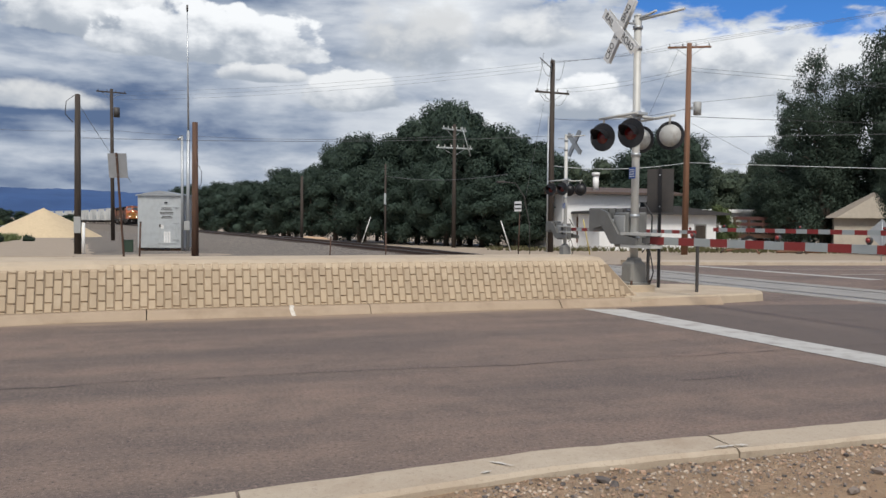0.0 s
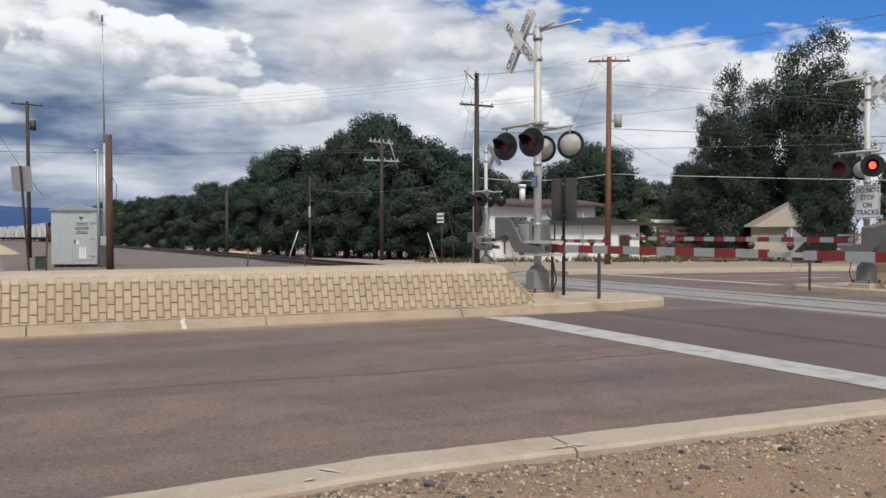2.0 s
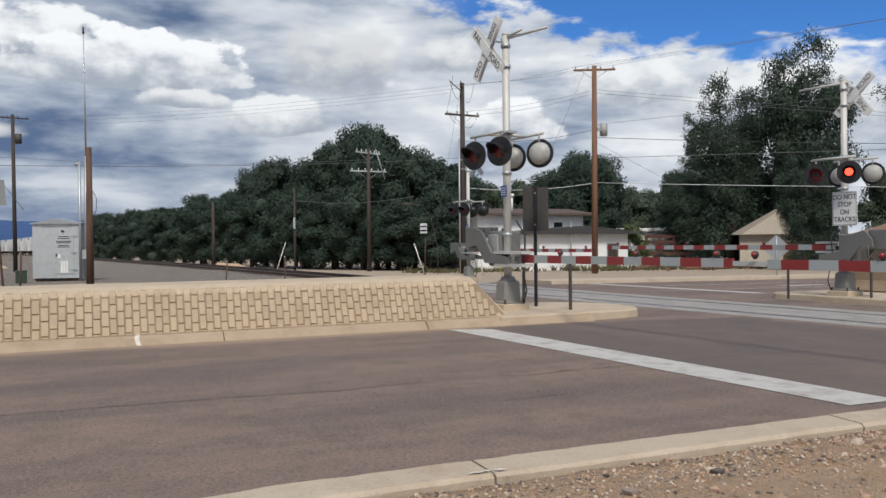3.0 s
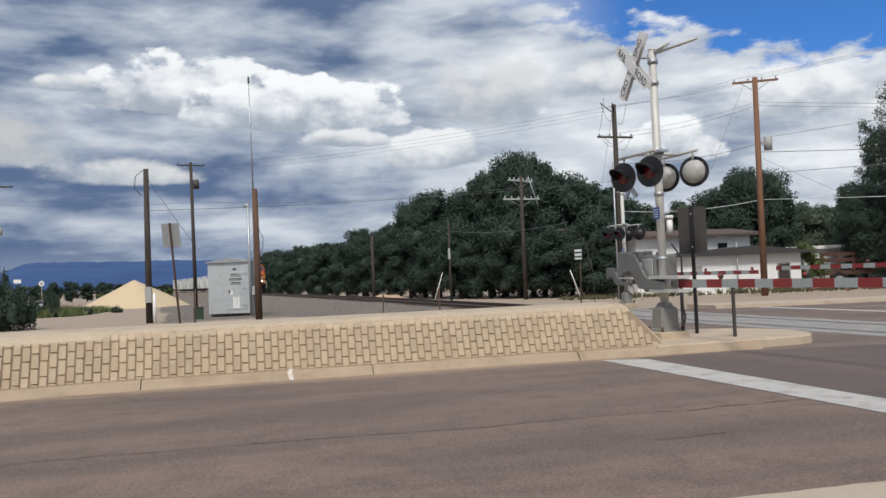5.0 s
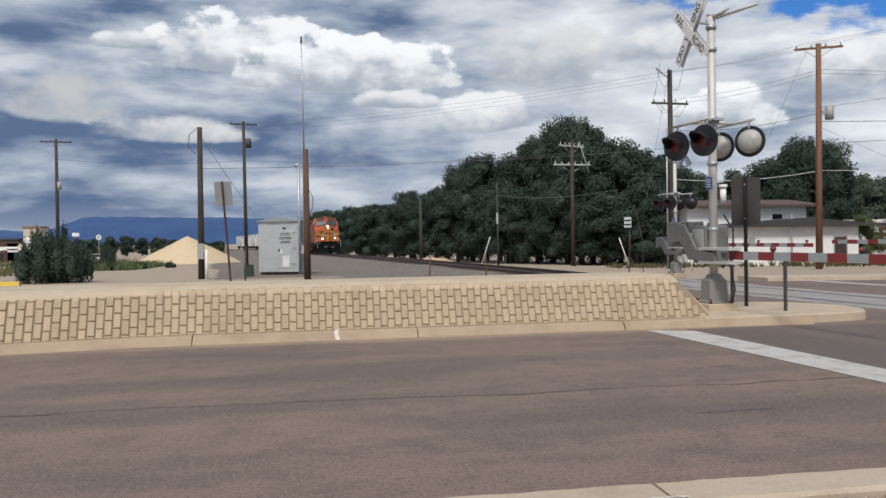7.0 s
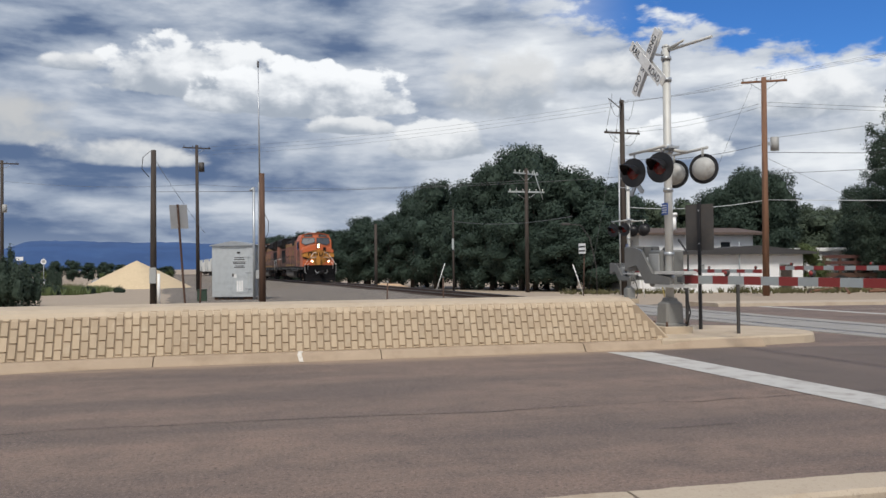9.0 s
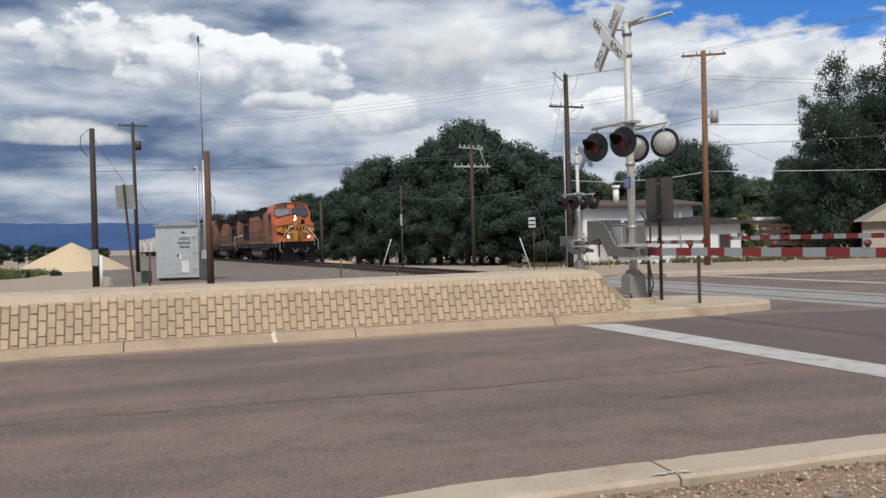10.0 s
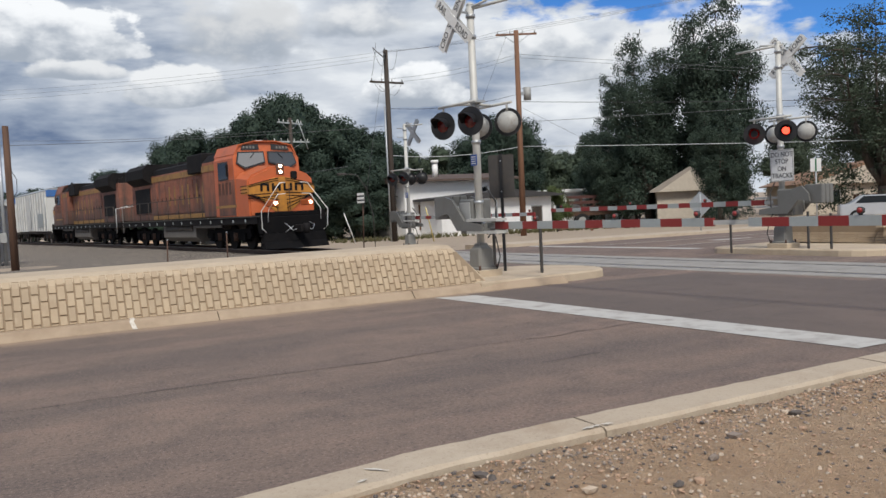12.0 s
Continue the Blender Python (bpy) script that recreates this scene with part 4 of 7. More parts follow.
build_mountains()


# ---- crossing signals with gates ----


def disc(bm, c, n, r0, r1, depth, seg=20, mat=0):
    """A round plate or drum at c, its axis along n."""
    c, n = Vector(c), Vector(n).normalized()
    return tube(bm, c, c + n * depth, r0, r1, seg, mat)


def dome(bm, c, n, r, depth, seg=18, rings=4):
    """A bulging cap at c, its axis along n."""
    c, n = Vector(c), Vector(n).normalized()
    a = n.orthogonal().normalized()
    b = n.cross(a)
    last = None
    for k in range(rings + 1):
        t = math.pi / 2 * k / rings
        rad, z = r * math.cos(t), depth * math.sin(t)
        if k == rings:
            tip = bm.verts.new(c + n * depth)
            for i in range(seg):
                bm.faces.new((last[i], last[(i + 1) % seg], tip)).smooth = True
            break
        ring = [bm.verts.new(c + n * z + (a * math.cos(2 * math.pi * i / seg) + b * math.sin(2 * math.pi * i / seg)) * rad) for i in range(seg)]
        if last:
            for i in range(seg):
                bm.faces.new((last[i], last[(i + 1) % seg], ring[(i + 1) % seg], ring[i])).smooth = True
        last = ring
    return bm


FLASHERS = []


M["lamp_back"] = painted("weathered_lamp_grey", (0.40, 0.40, 0.385), 0.5, (0.18, 0.15, 0.12), 0.6, scale=6.0)


def lamp_head(root, c, n, lit=False):
    """One flashing lamp: round black backing, hood, lens, rounded grey housing behind."""
    c, n = Vector(c), Vector(n).normalized()
    up = Vector((0, 0, 1))
    side = n.cross(up).normalized()
    back = part("backing", disc(bmesh.new(), c, n, 0.255, 0.255, 0.02, 28), M["black"], root, "round black backing plate")
    bm = bmesh.new()
    seg = 14
    ring_a, ring_b, ring_c = [], [], []
    for k in range(seg + 1):
        t = math.pi * (-0.08 + 1.16 * k / seg)
        d = side * math.cos(t) + up * math.sin(t)
        ln = 0.12 + 0.20 * max(math.sin(t), 0)
        ring_a.append(bm.verts.new(c + n * 0.02 + d * 0.135))
        ring_b.append(bm.verts.new(c + n * (0.02 + ln) + d * 0.14))
        ring_c.append(bm.verts.new(c + n * (0.02 + ln) + d * 0.128))
    for k in range(seg):
        bm.faces.new((ring_a[k], ring_a[k + 1], ring_b[k + 1], ring_b[k]))
        bm.faces.new((ring_b[k], ring_b[k + 1], ring_c[k + 1], ring_c[k]))
    part("hood", bm, M["black"], back)
    part("lens", dome(bmesh.new(), c + n * 0.02, n, 0.12, 0.03), M["redlens"], back, "dark red lens", True)
    if lit:
        # added glowing disc; turning it before the lens imitates the lamp's flashing
        rb = disc(bmesh.new(), (-0.006, 0, 0), (1, 0, 0), 0.085, 0.085, 0.006, 18, 1)
        rb.faces.ensure_lookup_table()
        rb.faces[-1].material_index = 0
        turner = part("reflector", rb, [M["red_on"], M["black"]], back, "added glowing red disc for the lamp's flash")
        turner.matrix_basis = Matrix.Translation(c + n * 0.14)
        FLASHERS.append((turner, math.degrees(math.atan2(n.y, n.x))))
    part("housing", dome(bmesh.new(), c, -n, 0.20, 0.13), M["lamp_back"], back, "rounded weathered grey housing", True)
    part("hanger", T(c + up * 0.2 - n * 0.03, c + up * 0.36 - n * 0.03, 0.02, n=8), M["alu"], back)


def blade(bm, ln, w, th):
    return box(bm, -th / 2, -ln / 2, -w / 2, th / 2, ln / 2, w / 2)


def crossbuck(root, c, bare=False):
    """Two crossed white boards with black words on both faces; the face looks along local -x."""
    hub = part("crossbuck", B(-0.03, -0.06, -0.06, 0.03, 0.06, 0.06), M["alu"], root, "white crossed boards with black words")
    hub.matrix_basis = pose(*c, 0, 0, 0)
    for turn, th, text in ((-51, 0.0, "CROSSING"), (43, 0.006, "RAIL  ROAD")):
        ob = part("board", blade(bmesh.new(), 1.22, 0.18, 0.006), M["galv" if bare else "white"], hub)
        ob.matrix_basis = pose(-0.034 - th, 0, 0, turn, 0, 0)
        ob2 = part("board", blade(bmesh.new(), 1.22, 0.18, 0.006), M["galv" if bare else "white"], hub)
        ob2.matrix_basis = pose(0.034 + th, 0, 0, turn, 0, 0)
        for s in (() if bare else (-1, 1)):
            face = pose((0.034 + th + 0.0045) * s, 0, 0, turn, 0, 0) @ Matrix(((0, 0, s, 0), (s, 0, 0, 0), (0, 1, 0, 0), (0, 0, 0, 1)))
            gap = text.split("  ")
            if len(gap) == 2:
                for g, off in zip(gap, (-0.37, 0.37)):
                    words(g, 0.175, face @ pose(off, 0, 0), M["letter"], hub, squeeze=0.85)
            else:
                for g, off in (("CRO", -0.40), ("S", -0.13), ("SING", 0.34)):
                    words(g, 0.175, face @ pose(off, 0, 0), M["letter"], hub, squeeze=0.85)


def gate_arm(root, length, y0, z, lamps):
    arm = part("gate_arm", B(-0.02, y0 - 0.35, z - 0.05, 0.02, y0, z + 0.05), M["alu"], root, "red and white striped gate arm")
    y, k = y0 - 0.22, 0
    while y > y0 - length + 0.05:
        ln = min(0.376, y - (y0 - length))
        h = 0.066 - 0.010 * (y0 - y) / length
        part("stripe", B(-0.022, y - ln, z - h, 0.022, y, z + h), M["red" if k % 2 == 0 else "armwhite"], arm)
        y -= ln
        k += 1
    for ly in lamps:
        lamp = part("arm_lamp", T((0, y0 - ly, z + 0.06), (0, y0 - ly, z + 0.09), 0.025, n=8), M["black"], arm, "small red lamp on the arm")
        for s in (-1, 1):
            part("lens", dome(bmesh.new(), (0.022 * s, y0 - ly, z + 0.115), (s, 0, 0), 0.033, 0.028, 12, 3), M["red"], lamp, "", True)
        part("housing", T((-0.024, y0 - ly, z + 0.115), (0.024, y0 - ly, z + 0.115), 0.042, n=12), M["darkmetal"], lamp)


def gate_signal(m, lit=(), label="", arm_length=5.2, arm_z=0.92, lamps=(1.3, 3.1, 4.75), bare=False):
    root = thing("crossing_signal", m, label, "crossing signal", "crossing signals")
    part("slab", B(-0.27, -0.27, -0.06, 0.27, 0.27, 0.12, 0.01), M["sandtop"], root, "concrete footing slab")
    bm = bmesh.new()
    rings = []
    for w, z in ((0.215, 0.12), (0.215, 0.155), (0.175, 0.17), (0.165, 0.44), (0.16, 0.50), (0.105, 0.55), (0.09, 0.60)):
        rings.append([bm.verts.new((x * w, y * w, z)) for x, y in ((-1, -0.78), (-0.78, -1), (0.78, -1), (1, -0.78), (1, 0.78), (0.78, 1), (-0.78, 1), (-1, 0.78))])
    for a, b in zip(rings, rings[1:]):
        for k in range(8):
            bm.faces.new((a[k], a[(k + 1) % 8], b[(k + 1) % 8], b[k]))
    bm.faces.new(rings[-1])
    base = part("base", bm, M["basegrey"], root, "dark cast junction base")
    for x, y in ((-0.27, -0.27), (0.27, -0.27), (0.27, 0.27), (-0.27, 0.27)):
        part("bolt", T((x * 0.72, y * 0.72, 0.10), (x * 0.72, y * 0.72, 0.20), 0.022, n=8), M["rust"], base)
    mast = part("mast", T((0, 0, 0.40), (0, 0, 4.92), 0.072, 0.066, 18), M["alu"], root, "pale aluminium mast")
    part("cap", dome(bmesh.new(), (0, 0, 4.92), (0, 0, 1), 0.075, 0.05, 14, 3), M["alu"], mast, "", True)
    for z in (0.95, 1.35, 2.45, 3.1, 3.2, 4.35, 4.72):
        part("clamp", T((0, 0, z - 0.03), (0, 0, z + 0.03), 0.088, n=16), M["galv"], mast)
    bm = tube(bmesh.new(), (0, 0.12, 4.86), (0.16, -1.05, 4.84), 0.03, 0.024, 8)
    tube(bm, (0.0, 0.05, 4.86), (0.05, -0.45, 4.93), 0.035, 0.02, 8)
    part("top_bar", bm, M["alu"], mast)
    for z in (4.42, 4.78):
        part("bracket", B(-0.36, -0.025, z - 0.012, 0.0, 0.025, z + 0.012), M["galv"], mast)
    crossbuck(root, (0.38 if bare else -0.38, 0, 4.62), bare)
    # lamp arms: pipes either side of the mast, a pair of lamps looking each way
    for s in (-1, 1):
        bar = part("lamp_arm", T((0.40 * s, -0.56, 3.12), (0.40 * s, 0.56, 3.12), 0.026, n=10), M["alu"], root, "pale crossarm pipe for the lamps")
        part("stay", T((0, 0, 3.14), (0.40 * s, 0, 3.12), 0.03, n=10), M["alu"], bar)
    ns = {-1: (-0.92, -0.40, -0.03), 1: (0.84, 0.54, 0)}
    k = 0
    for s in (-1, 1):
        for y in (0.42, -0.42):
            lamp_head(root, (0.42 * s, y, 2.78), ns[s], k in lit)
            k += 1
    part("wire_box", B(-0.10, -0.20, 3.15, 0.10, 0.20, 3.19), M["galv"], root)
    # gate machine, counterweight arms and the arm
    mach = part("gate_machine", B(-0.10, 0.09, 0.78, 0.36, 0.50, 1.42, 0.03), M["machine"], root, "grey gate machine housing")
    part("door", B(-0.125, 0.13, 0.84, -0.10, 0.46, 1.36, 0.01), M["grey"], mach)
    part("hinge", T((-0.12, 0.49, 0.9), (-0.12, 0.49, 1.3), 0.02, n=8), M["galv"], mach)
    for x in (-0.20, 0.42):
        bm = bmesh.new()
        prism(bm, [(-0.34, 0.83), (-0.34, 0.95), (0.2, 1.02), (0.55, 1.42), (0.78, 1.48), (0.95, 1.30), (0.98, 1.12), (0.7, 1.16), (0.42, 0.84)], "x", x - 0.025, x + 0.025)
        part("counterweight_arm", bm, M["machine"], mach, "cast grey support arm")
    for k in range(3):
        part("counterweight", B(-0.17 + 0.17 * k + 0.01, 0.80, 1.06, 0.17 * k - 0.01, 1.22, 1.50, 0.015), M["machine"], mach, "grey counterweight plate")
    for z in (arm_z - 0.11, arm_z + 0.11):
        part("arm_clamp", B(-0.22, -0.75, z - 0.025, 0.02, 0.12, z + 0.025), M["alu"], root, "silver arm clamp channel")
    part("conduit", polyline(bmesh.new(), [(0.1, -0.1, 0.95), (0.16, -0.25, 0.7), (0.2, -0.3, 0.35), (0.16, -0.22, 0.05)], 0.012), M["wire"], root)
    part("conduit", polyline(bmesh.new(), [(0.12, -0.1, 1.6), (0.28, -0.14, 1.35), (0.3, -0.1, 0.9), (0.1, -0.1, 0.7)], 0.016), M["wire"], root)
    plate = part("notice_plate", B(-0.09, -0.10, 2.02, -0.075, 0.07, 2.22), M["blue"], root, "small blue notice plate")
    for z in (2.18, 2.14, 2.10, 2.06):
        part("text_bar", B(-0.094, -0.085, z - 0.008, -0.09, 0.055, z + 0.008), M["white"], plate)
    gate_arm(root, arm_length, -0.25, arm_z, lamps)
    return root


def on_ground(x, y, lift=0.0, turn=0.0):
    return pose(x, y, ground_z(x, y) + lift, 0, 0, turn)


near_signal = gate_signal(on_ground(8.43, 13.2, 0.15, 5.3), (), "railway crossing signal with dark lamps, crossed boards and lowered gate", 4.87, 0.92, (1.3, 3.1, 4.6))
gate_signal(on_ground(9.36, 2.75, 0.14, 185.3), (), "railway crossing signal on the verge with lowered gate", 4.55)
far_signal = gate_signal(on_ground(17.45, 13.75, 0.15, 185.3), (2, 3), "railway crossing signal with red lamps flashing in turn and lowered gate", 7.98, 1.11, lamps=(2.0, 4.6, 7.5))
part("arm_tip", B(-0.012, -5.90, 0.885, 0.012, -5.05, 0.945), M["alu"], near_signal, "thin grey sliding arm tip")
left_signal = gate_signal(on_ground(15.75, 30.1, 0.14, 5.3), (), "railway crossing signal on the far kerb with lowered gate", 7.4, 1.20, (2.0, 4.8, 7.1), True)


for back in [c for c in left_signal.children if c.name.startswith("backing")]:
    for c in back.children:
        if c.name.startswith("housing"):
            c.data.materials[0] = M["black"]


# the white sign on the far signal
stop_sign = thing("track_sign", on_ground(17.38, 13.55, 0.15, 5.3), "white do-not-stop sign with black words on the signal mast", "sign")
part("board", B(-0.18, -0.305, 1.60, -0.172, 0.305, 2.36, 0.0), M["white"], stop_sign)
part("strap", B(-0.172, -0.2, 1.9, 0.0, -0.14, 1.94), M["galv"], stop_sign)
part("border", polyline(bmesh.new(), [(-0.182, -0.285, 1.62), (-0.182, 0.285, 1.62), (-0.182, 0.285, 2.34), (-0.182, -0.285, 2.34), (-0.182, -0.285, 1.62)], 0.005, 4), M["letter"], stop_sign)
FACE = Matrix(((0, 0, -1, 0), (-1, 0, 0, 0), (0, 1, 0, 0), (0, 0, 0, 1)))
for text, z in (("DO NOT", 2.235), ("STOP", 2.07), ("ON", 1.90), ("TRACKS", 1.735)):
    words(text, 0.16, pose(-0.184, 0, z) @ FACE, M["letter"], stop_sign, squeeze=0.9)

def back_sign(x, y, w, h, top, turn, mat, lean=0.0, lift=0.15, post_mat="rust", label="", r=0.028):
    root = thing("road_sign", pose(x, y, ground_z(x, y) + lift, 0, lean, turn), label, "road sign")
    part("post", B(-r, -r, -0.15, r, r, top + 0.02), M[post_mat], root, "rusty steel post")
    sgn = part("board", B(0.03, -w / 2, top - h, 0.036, w / 2, top, 0.0), mat, root)
    for z in (top - 0.12, top - h + 0.12):
        part("bolt", T((-0.035, 0, z), (-0.028, 0, z), 0.015, n=8), M["galv"], root)
    return root


back_sign(9.40, 13.88, 0.50, 0.84, 2.28, 48, M["darkmetal"], post_mat="black", label="dark back of a square road sign on a steel post")
for k, (x, y, h) in enumerate(((9.42, 12.7, 0.84), (8.95, 13.55, 0.95), (16.6, 14.6, 0.8), (17.1, 12.2, 0.8), (17.25, 12.9, 0.85))):
    post = thing("marker_post", on_ground(x, y, 0.15), "short dark steel marker post on the median", "post", "marker posts")
    part("post", B(-0.025, -0.02, -0.1, 0.025, 0.02, h, 0.004), M["darkmetal"], post)
    part("cap", B(-0.028, -0.023, h, 0.028, 0.023, h + 0.012), M["darkmetal"], post)
back_sign(-0.72, 29.9, 0.62, 0.80, 3.6, 70, M["galv"], lean=-9.5, lift=0.1, label="leaning road sign seen from its bare metal back")
stake = thing("marker_stake", on_ground(-0.25, 29.8, 0.1), "thin leaning steel stake by the far kerb", "stake")
part("post", T((0, 0, -0.2), (0.05, 0, 1.30), 0.03, n=8), M["rust"], stake)
part("cap", T((0.05, 0, 1.30), (0.051, 0, 1.34), 0.034, n=8), M["darkmetal"], stake)
octo = thing("road_sign", on_ground(30.6, 28.7, 0.13, 40), "grey back of a tilted road sign", "road sign")
part("post", T((0, 0, -0.2), (0, 0, 1.75), 0.03, n=8), M["galv"], octo)
bm = bmesh.new()
prism(bm, [(0.62 * math.cos(math.pi / 2 * k), 1.25 + 0.62 * math.sin(math.pi / 2 * k)) for k in range(4)], "x", 0.03, 0.036)
part("board", bm, M["galv"], octo)
arrow = thing("road_sign", on_ground(15.5, 34.1, 0.05, 20), "small white road sign with black bars", "road sign")
part("post", T((0, 0, -0.2), (0.1, 0, 2.5), 0.025, n=8), M["rust"], arrow)
sb = part("board", B(-0.04, -0.22, 2.06, -0.034, 0.22, 2.5), M["white"], arrow)
for z in (2.36, 2.18):
    part("text_bar", B(-0.044, -0.2, z - 0.035, -0.04, 0.2, z + 0.035), M["letter"], sb)
lampp = thing("street_lamp", on_ground(16.3, 36.5, 0.0), "thin bent street lamp post beside the track", "street lamp")
part("pole", polyline(bmesh.new(), [(0.9, 0, -0.2), (0.85, 0, 1.6), (0.55, 0, 2.9), (0.1, 0, 3.5), (-0.5, 0, 3.55)], 0.022, 8), M["darkmetal"], lampp)
part("head", B(-0.85, -0.08, 3.5, -0.45, 0.08, 3.6, 0.02), M["darkmetal"], lampp)


# ---- poles and wires ----


def crossarm(root, z, half, mat, turn=0.0, pins=4, pin_mat="darkmetal"):
    arm = part("crossarm", B(-half, -0.05, z - 0.06, half, 0.05, z + 0.06, 0.008), M[mat], root)
    arm.matrix_basis = pose(0, 0, 0, 0, 0, turn)
    for k in range(pins):
        x = -half * 0.9 + 2 * half * 0.9 * k / (pins - 1)
        part("insulator", T((x, 0, z + 0.06), (x, 0, z + 0.24), 0.035, 0.02, 8), M[pin_mat], arm)
    for s in (-1, 1):
        part("brace", T((0, 0.07, z - 0.6), (half * 0.6 * s, 0.06, z - 0.06), 0.018, n=6), M["galv"], arm)


def utility_pole(x, y, top, r, mat, label, arms=(), turn=0.0, lean=0.0, name="utility_pole"):
    g = ground_z(x, y)
    root = thing(name, pose(x, y, g, 0, lean, turn), label, "utility pole" if arms else "pole")
    part("pole", T((0, 0, -0.5), (0, 0, top - g), r * 1.15, r * 0.85, 14), M[mat], root, "round weathered wooden pole")
    for z, half, a in arms:
        crossarm(root, z - g, half, mat, a)
    return root


polA = utility_pole(-3.3, 44.4, 7.3, 0.15, "wood_dark", "dark wooden stub pole with a meter box and white conduit", (), 0, 0.3, "stub_pole")
part("meter_box", B(-0.16, -0.30, 0.95, 0.16, -0.14, 1.75, 0.02), M["grey"], polA, "grey meter box")
part("conduit", T((0.27, -0.15, -0.2), (0.27, -0.15, 1.45), 0.075, n=10), M["white"], polA, "white plastic pipe")
part("service_loop", polyline(bmesh.new(), [(-0.15, -0.05, 7.6), (-0.5, -0.05, 7.3), (-0.55, -0.05, 6.7), (-0.2, -0.05, 6.3)], 0.02), M["wire"], polA)
polC = utility_pole(2.0, 40.0, 5.72, 0.145, "wood_brown", "reddish brown wooden stub pole beside the shed", (), 0, 0, "stub_pole")
part("cable_loop", polyline(bmesh.new(), [(0.1, 0.1, 4.2), (0.3, 0.1, 3.8), (0.28, 0.1, 3.3), (0.12, 0.1, 2.9)], 0.015), M["wire"], polC)
mastB = thing("antenna_mast", on_ground(1.95, 47.7), "tall thin galvanised antenna mast by the shed", "antenna")
part("pole", T((0, 0, -0.3), (0.05, 0, 6.5), 0.10, 0.09, 10), M["galv"], mastB)
part("whip", T((0.05, 0, 6.4), (0.0, 0, 13.0), 0.05, 0.02, 8), M["galv"], mastB)
part("tip", T((0.0, 0, 12.9), (0.0, 0, 13.25), 0.05, 0.05, 8), M["darkmetal"], mastB)
part("conduit", T((-0.28, 0, -0.3), (-0.28, 0, 6.2), 0.07, n=8), M["galv"], mastB, "second galvanised pipe")
part("service_head", T((-0.28, 0, 6.15), (-0.5, 0, 6.0), 0.07, n=8), M["galv"], mastB)
part("meter", B(-0.2, -0.3, 1.1, 0.1, -0.08, 1.6, 0.02), M["grey"], mastB)
polB = utility_pole(-3.5, 86.0, 13.5, 0.17, "wood_dark", "dark utility pole with crossarm and transformer", ((13.2, 1.35, 15),), 0, -0.3)
part("transformer", T((0.45, -0.1, 11.7), (0.45, -0.1, 12.6), 0.28, n=14), M["darkmetal"], polB, "dark round transformer")
polD = utility_pole(-22.6, 91.4, 12.3, 0.17, "wood_dark", "distant utility pole with a crossarm", ((12.0, 1.5, 10),))
part("transformer", T((0.3, -0.2, 8.0), (0.3, -0.2, 8.8), 0.22, n=12), M["grey"], polD)
pole1 = utility_pole(24.3, 48.7, 11.6, 0.17, "wood_dark", "dark utility pole with two crossarms by the tree row", ((11.35, 1.0, 60), (9.55, 1.25, 5)))
part("pin_arm", T((-0.9, 0, 12.3), (0, 0, 11.6), 0.03, n=6), M["wood_dark"], pole1)
part("riser_pipe", T((-0.3, -0.1, -0.2), (-0.3, -0.1, 8.6), 0.05, n=8), M["galv"], pole1)
for x0, z0, x1, z1, dip in ((-0.9, 11.6, -0.2, 10.6, 0.4), (0.8, 11.6, 0.2, 10.4, 0.5), (-1.1, 9.75, -0.1, 9.0, 0.35), (1.1, 9.75, 0.1, 8.8, 0.45), (-0.7, 12.0, -1.1, 9.9, 0.25)):
    g1 = ground_z(24.3, 48.7)
    part("jumper_wire", polyline(bmesh.new(), [(x0 + (x1 - x0) * k / 6, -0.12, z0 - g1 + (z1 - z0) * k / 6 - dip * math.sin(math.pi * k / 6)) for k in range(7)], 0.014, 5), M["wire_pale"], pole1)
pole2 = utility_pole(31.4, 44.4, 12.4, 0.175, "wood_red", "reddish brown utility pole with one crossarm and transformer", ((12.15, 1.3, -30),), 0, 0.4)
part("transformer", T((0.55, -0.2, 8.6), (0.55, -0.2, 9.4), 0.24, n=14), M["grey"], pole2, "grey round transformer")
part("bracket", B(0.1, -0.22, 8.9, 0.4, -0.16, 9.1), M["galv"], pole2)
pole3 = utility_pole(22.1, 61.0, 8.7, 0.15, "wood_dark", "dark utility pole against the trees", ())
for arm_z, arm_half, arm_turn in ((8.3, 1.4, 30), (6.9, 1.5, 5)):
    crossarm(pole3, arm_z - ground_z(22.1, 61.0), arm_half, "armwhite", arm_turn, 6, "white")
part("stay", T((0.6, 0, 9.3), (1.3, -0.1, 7.0), 0.035, n=6), M["armwhite"], pole3, "pale stay rod")
pole4 = utility_pole(11.2, 66.0, 4.7, 0.12, "wood_dark", "thin dark post against the trees", (), 0, 0, "stub_pole")
utility_pole(13.0, 47.5, 4.6, 0.06, "wood_dark", "thin trackside post with a white plate", (), 0, 0, "marker_post")
plate = thing("mile_plate", on_ground(12.95, 47.38), "small white plate on a thin trackside post", "sign")
part("board", B(-0.06, -0.01, 2.75, 0.06, 0.0, 3.35), M["armwhite"], plate)
part("strap", B(-0.02, 0.0, 2.7, 0.08, 0.12, 2.76), M["galv"], plate)


def wire(name, p, q, sag, r=0.012, mat="wire_pale", n=16):
    p, q = Vector(p), Vector(q)
    pts = []
    for k in range(n + 1):
        t = k / n
        v = p.lerp(q, t)
        v.z -= sag * 4 * t * (1 - t)
        pts.append(v)
    label = "pale sagging service cable between poles" if mat == "wire_white" else "thin sagging overhead cable between poles"
    return tagged(link(name, polyline(bmesh.new(), pts, r, 5), M[mat]), label, "cable", "overhead cables")


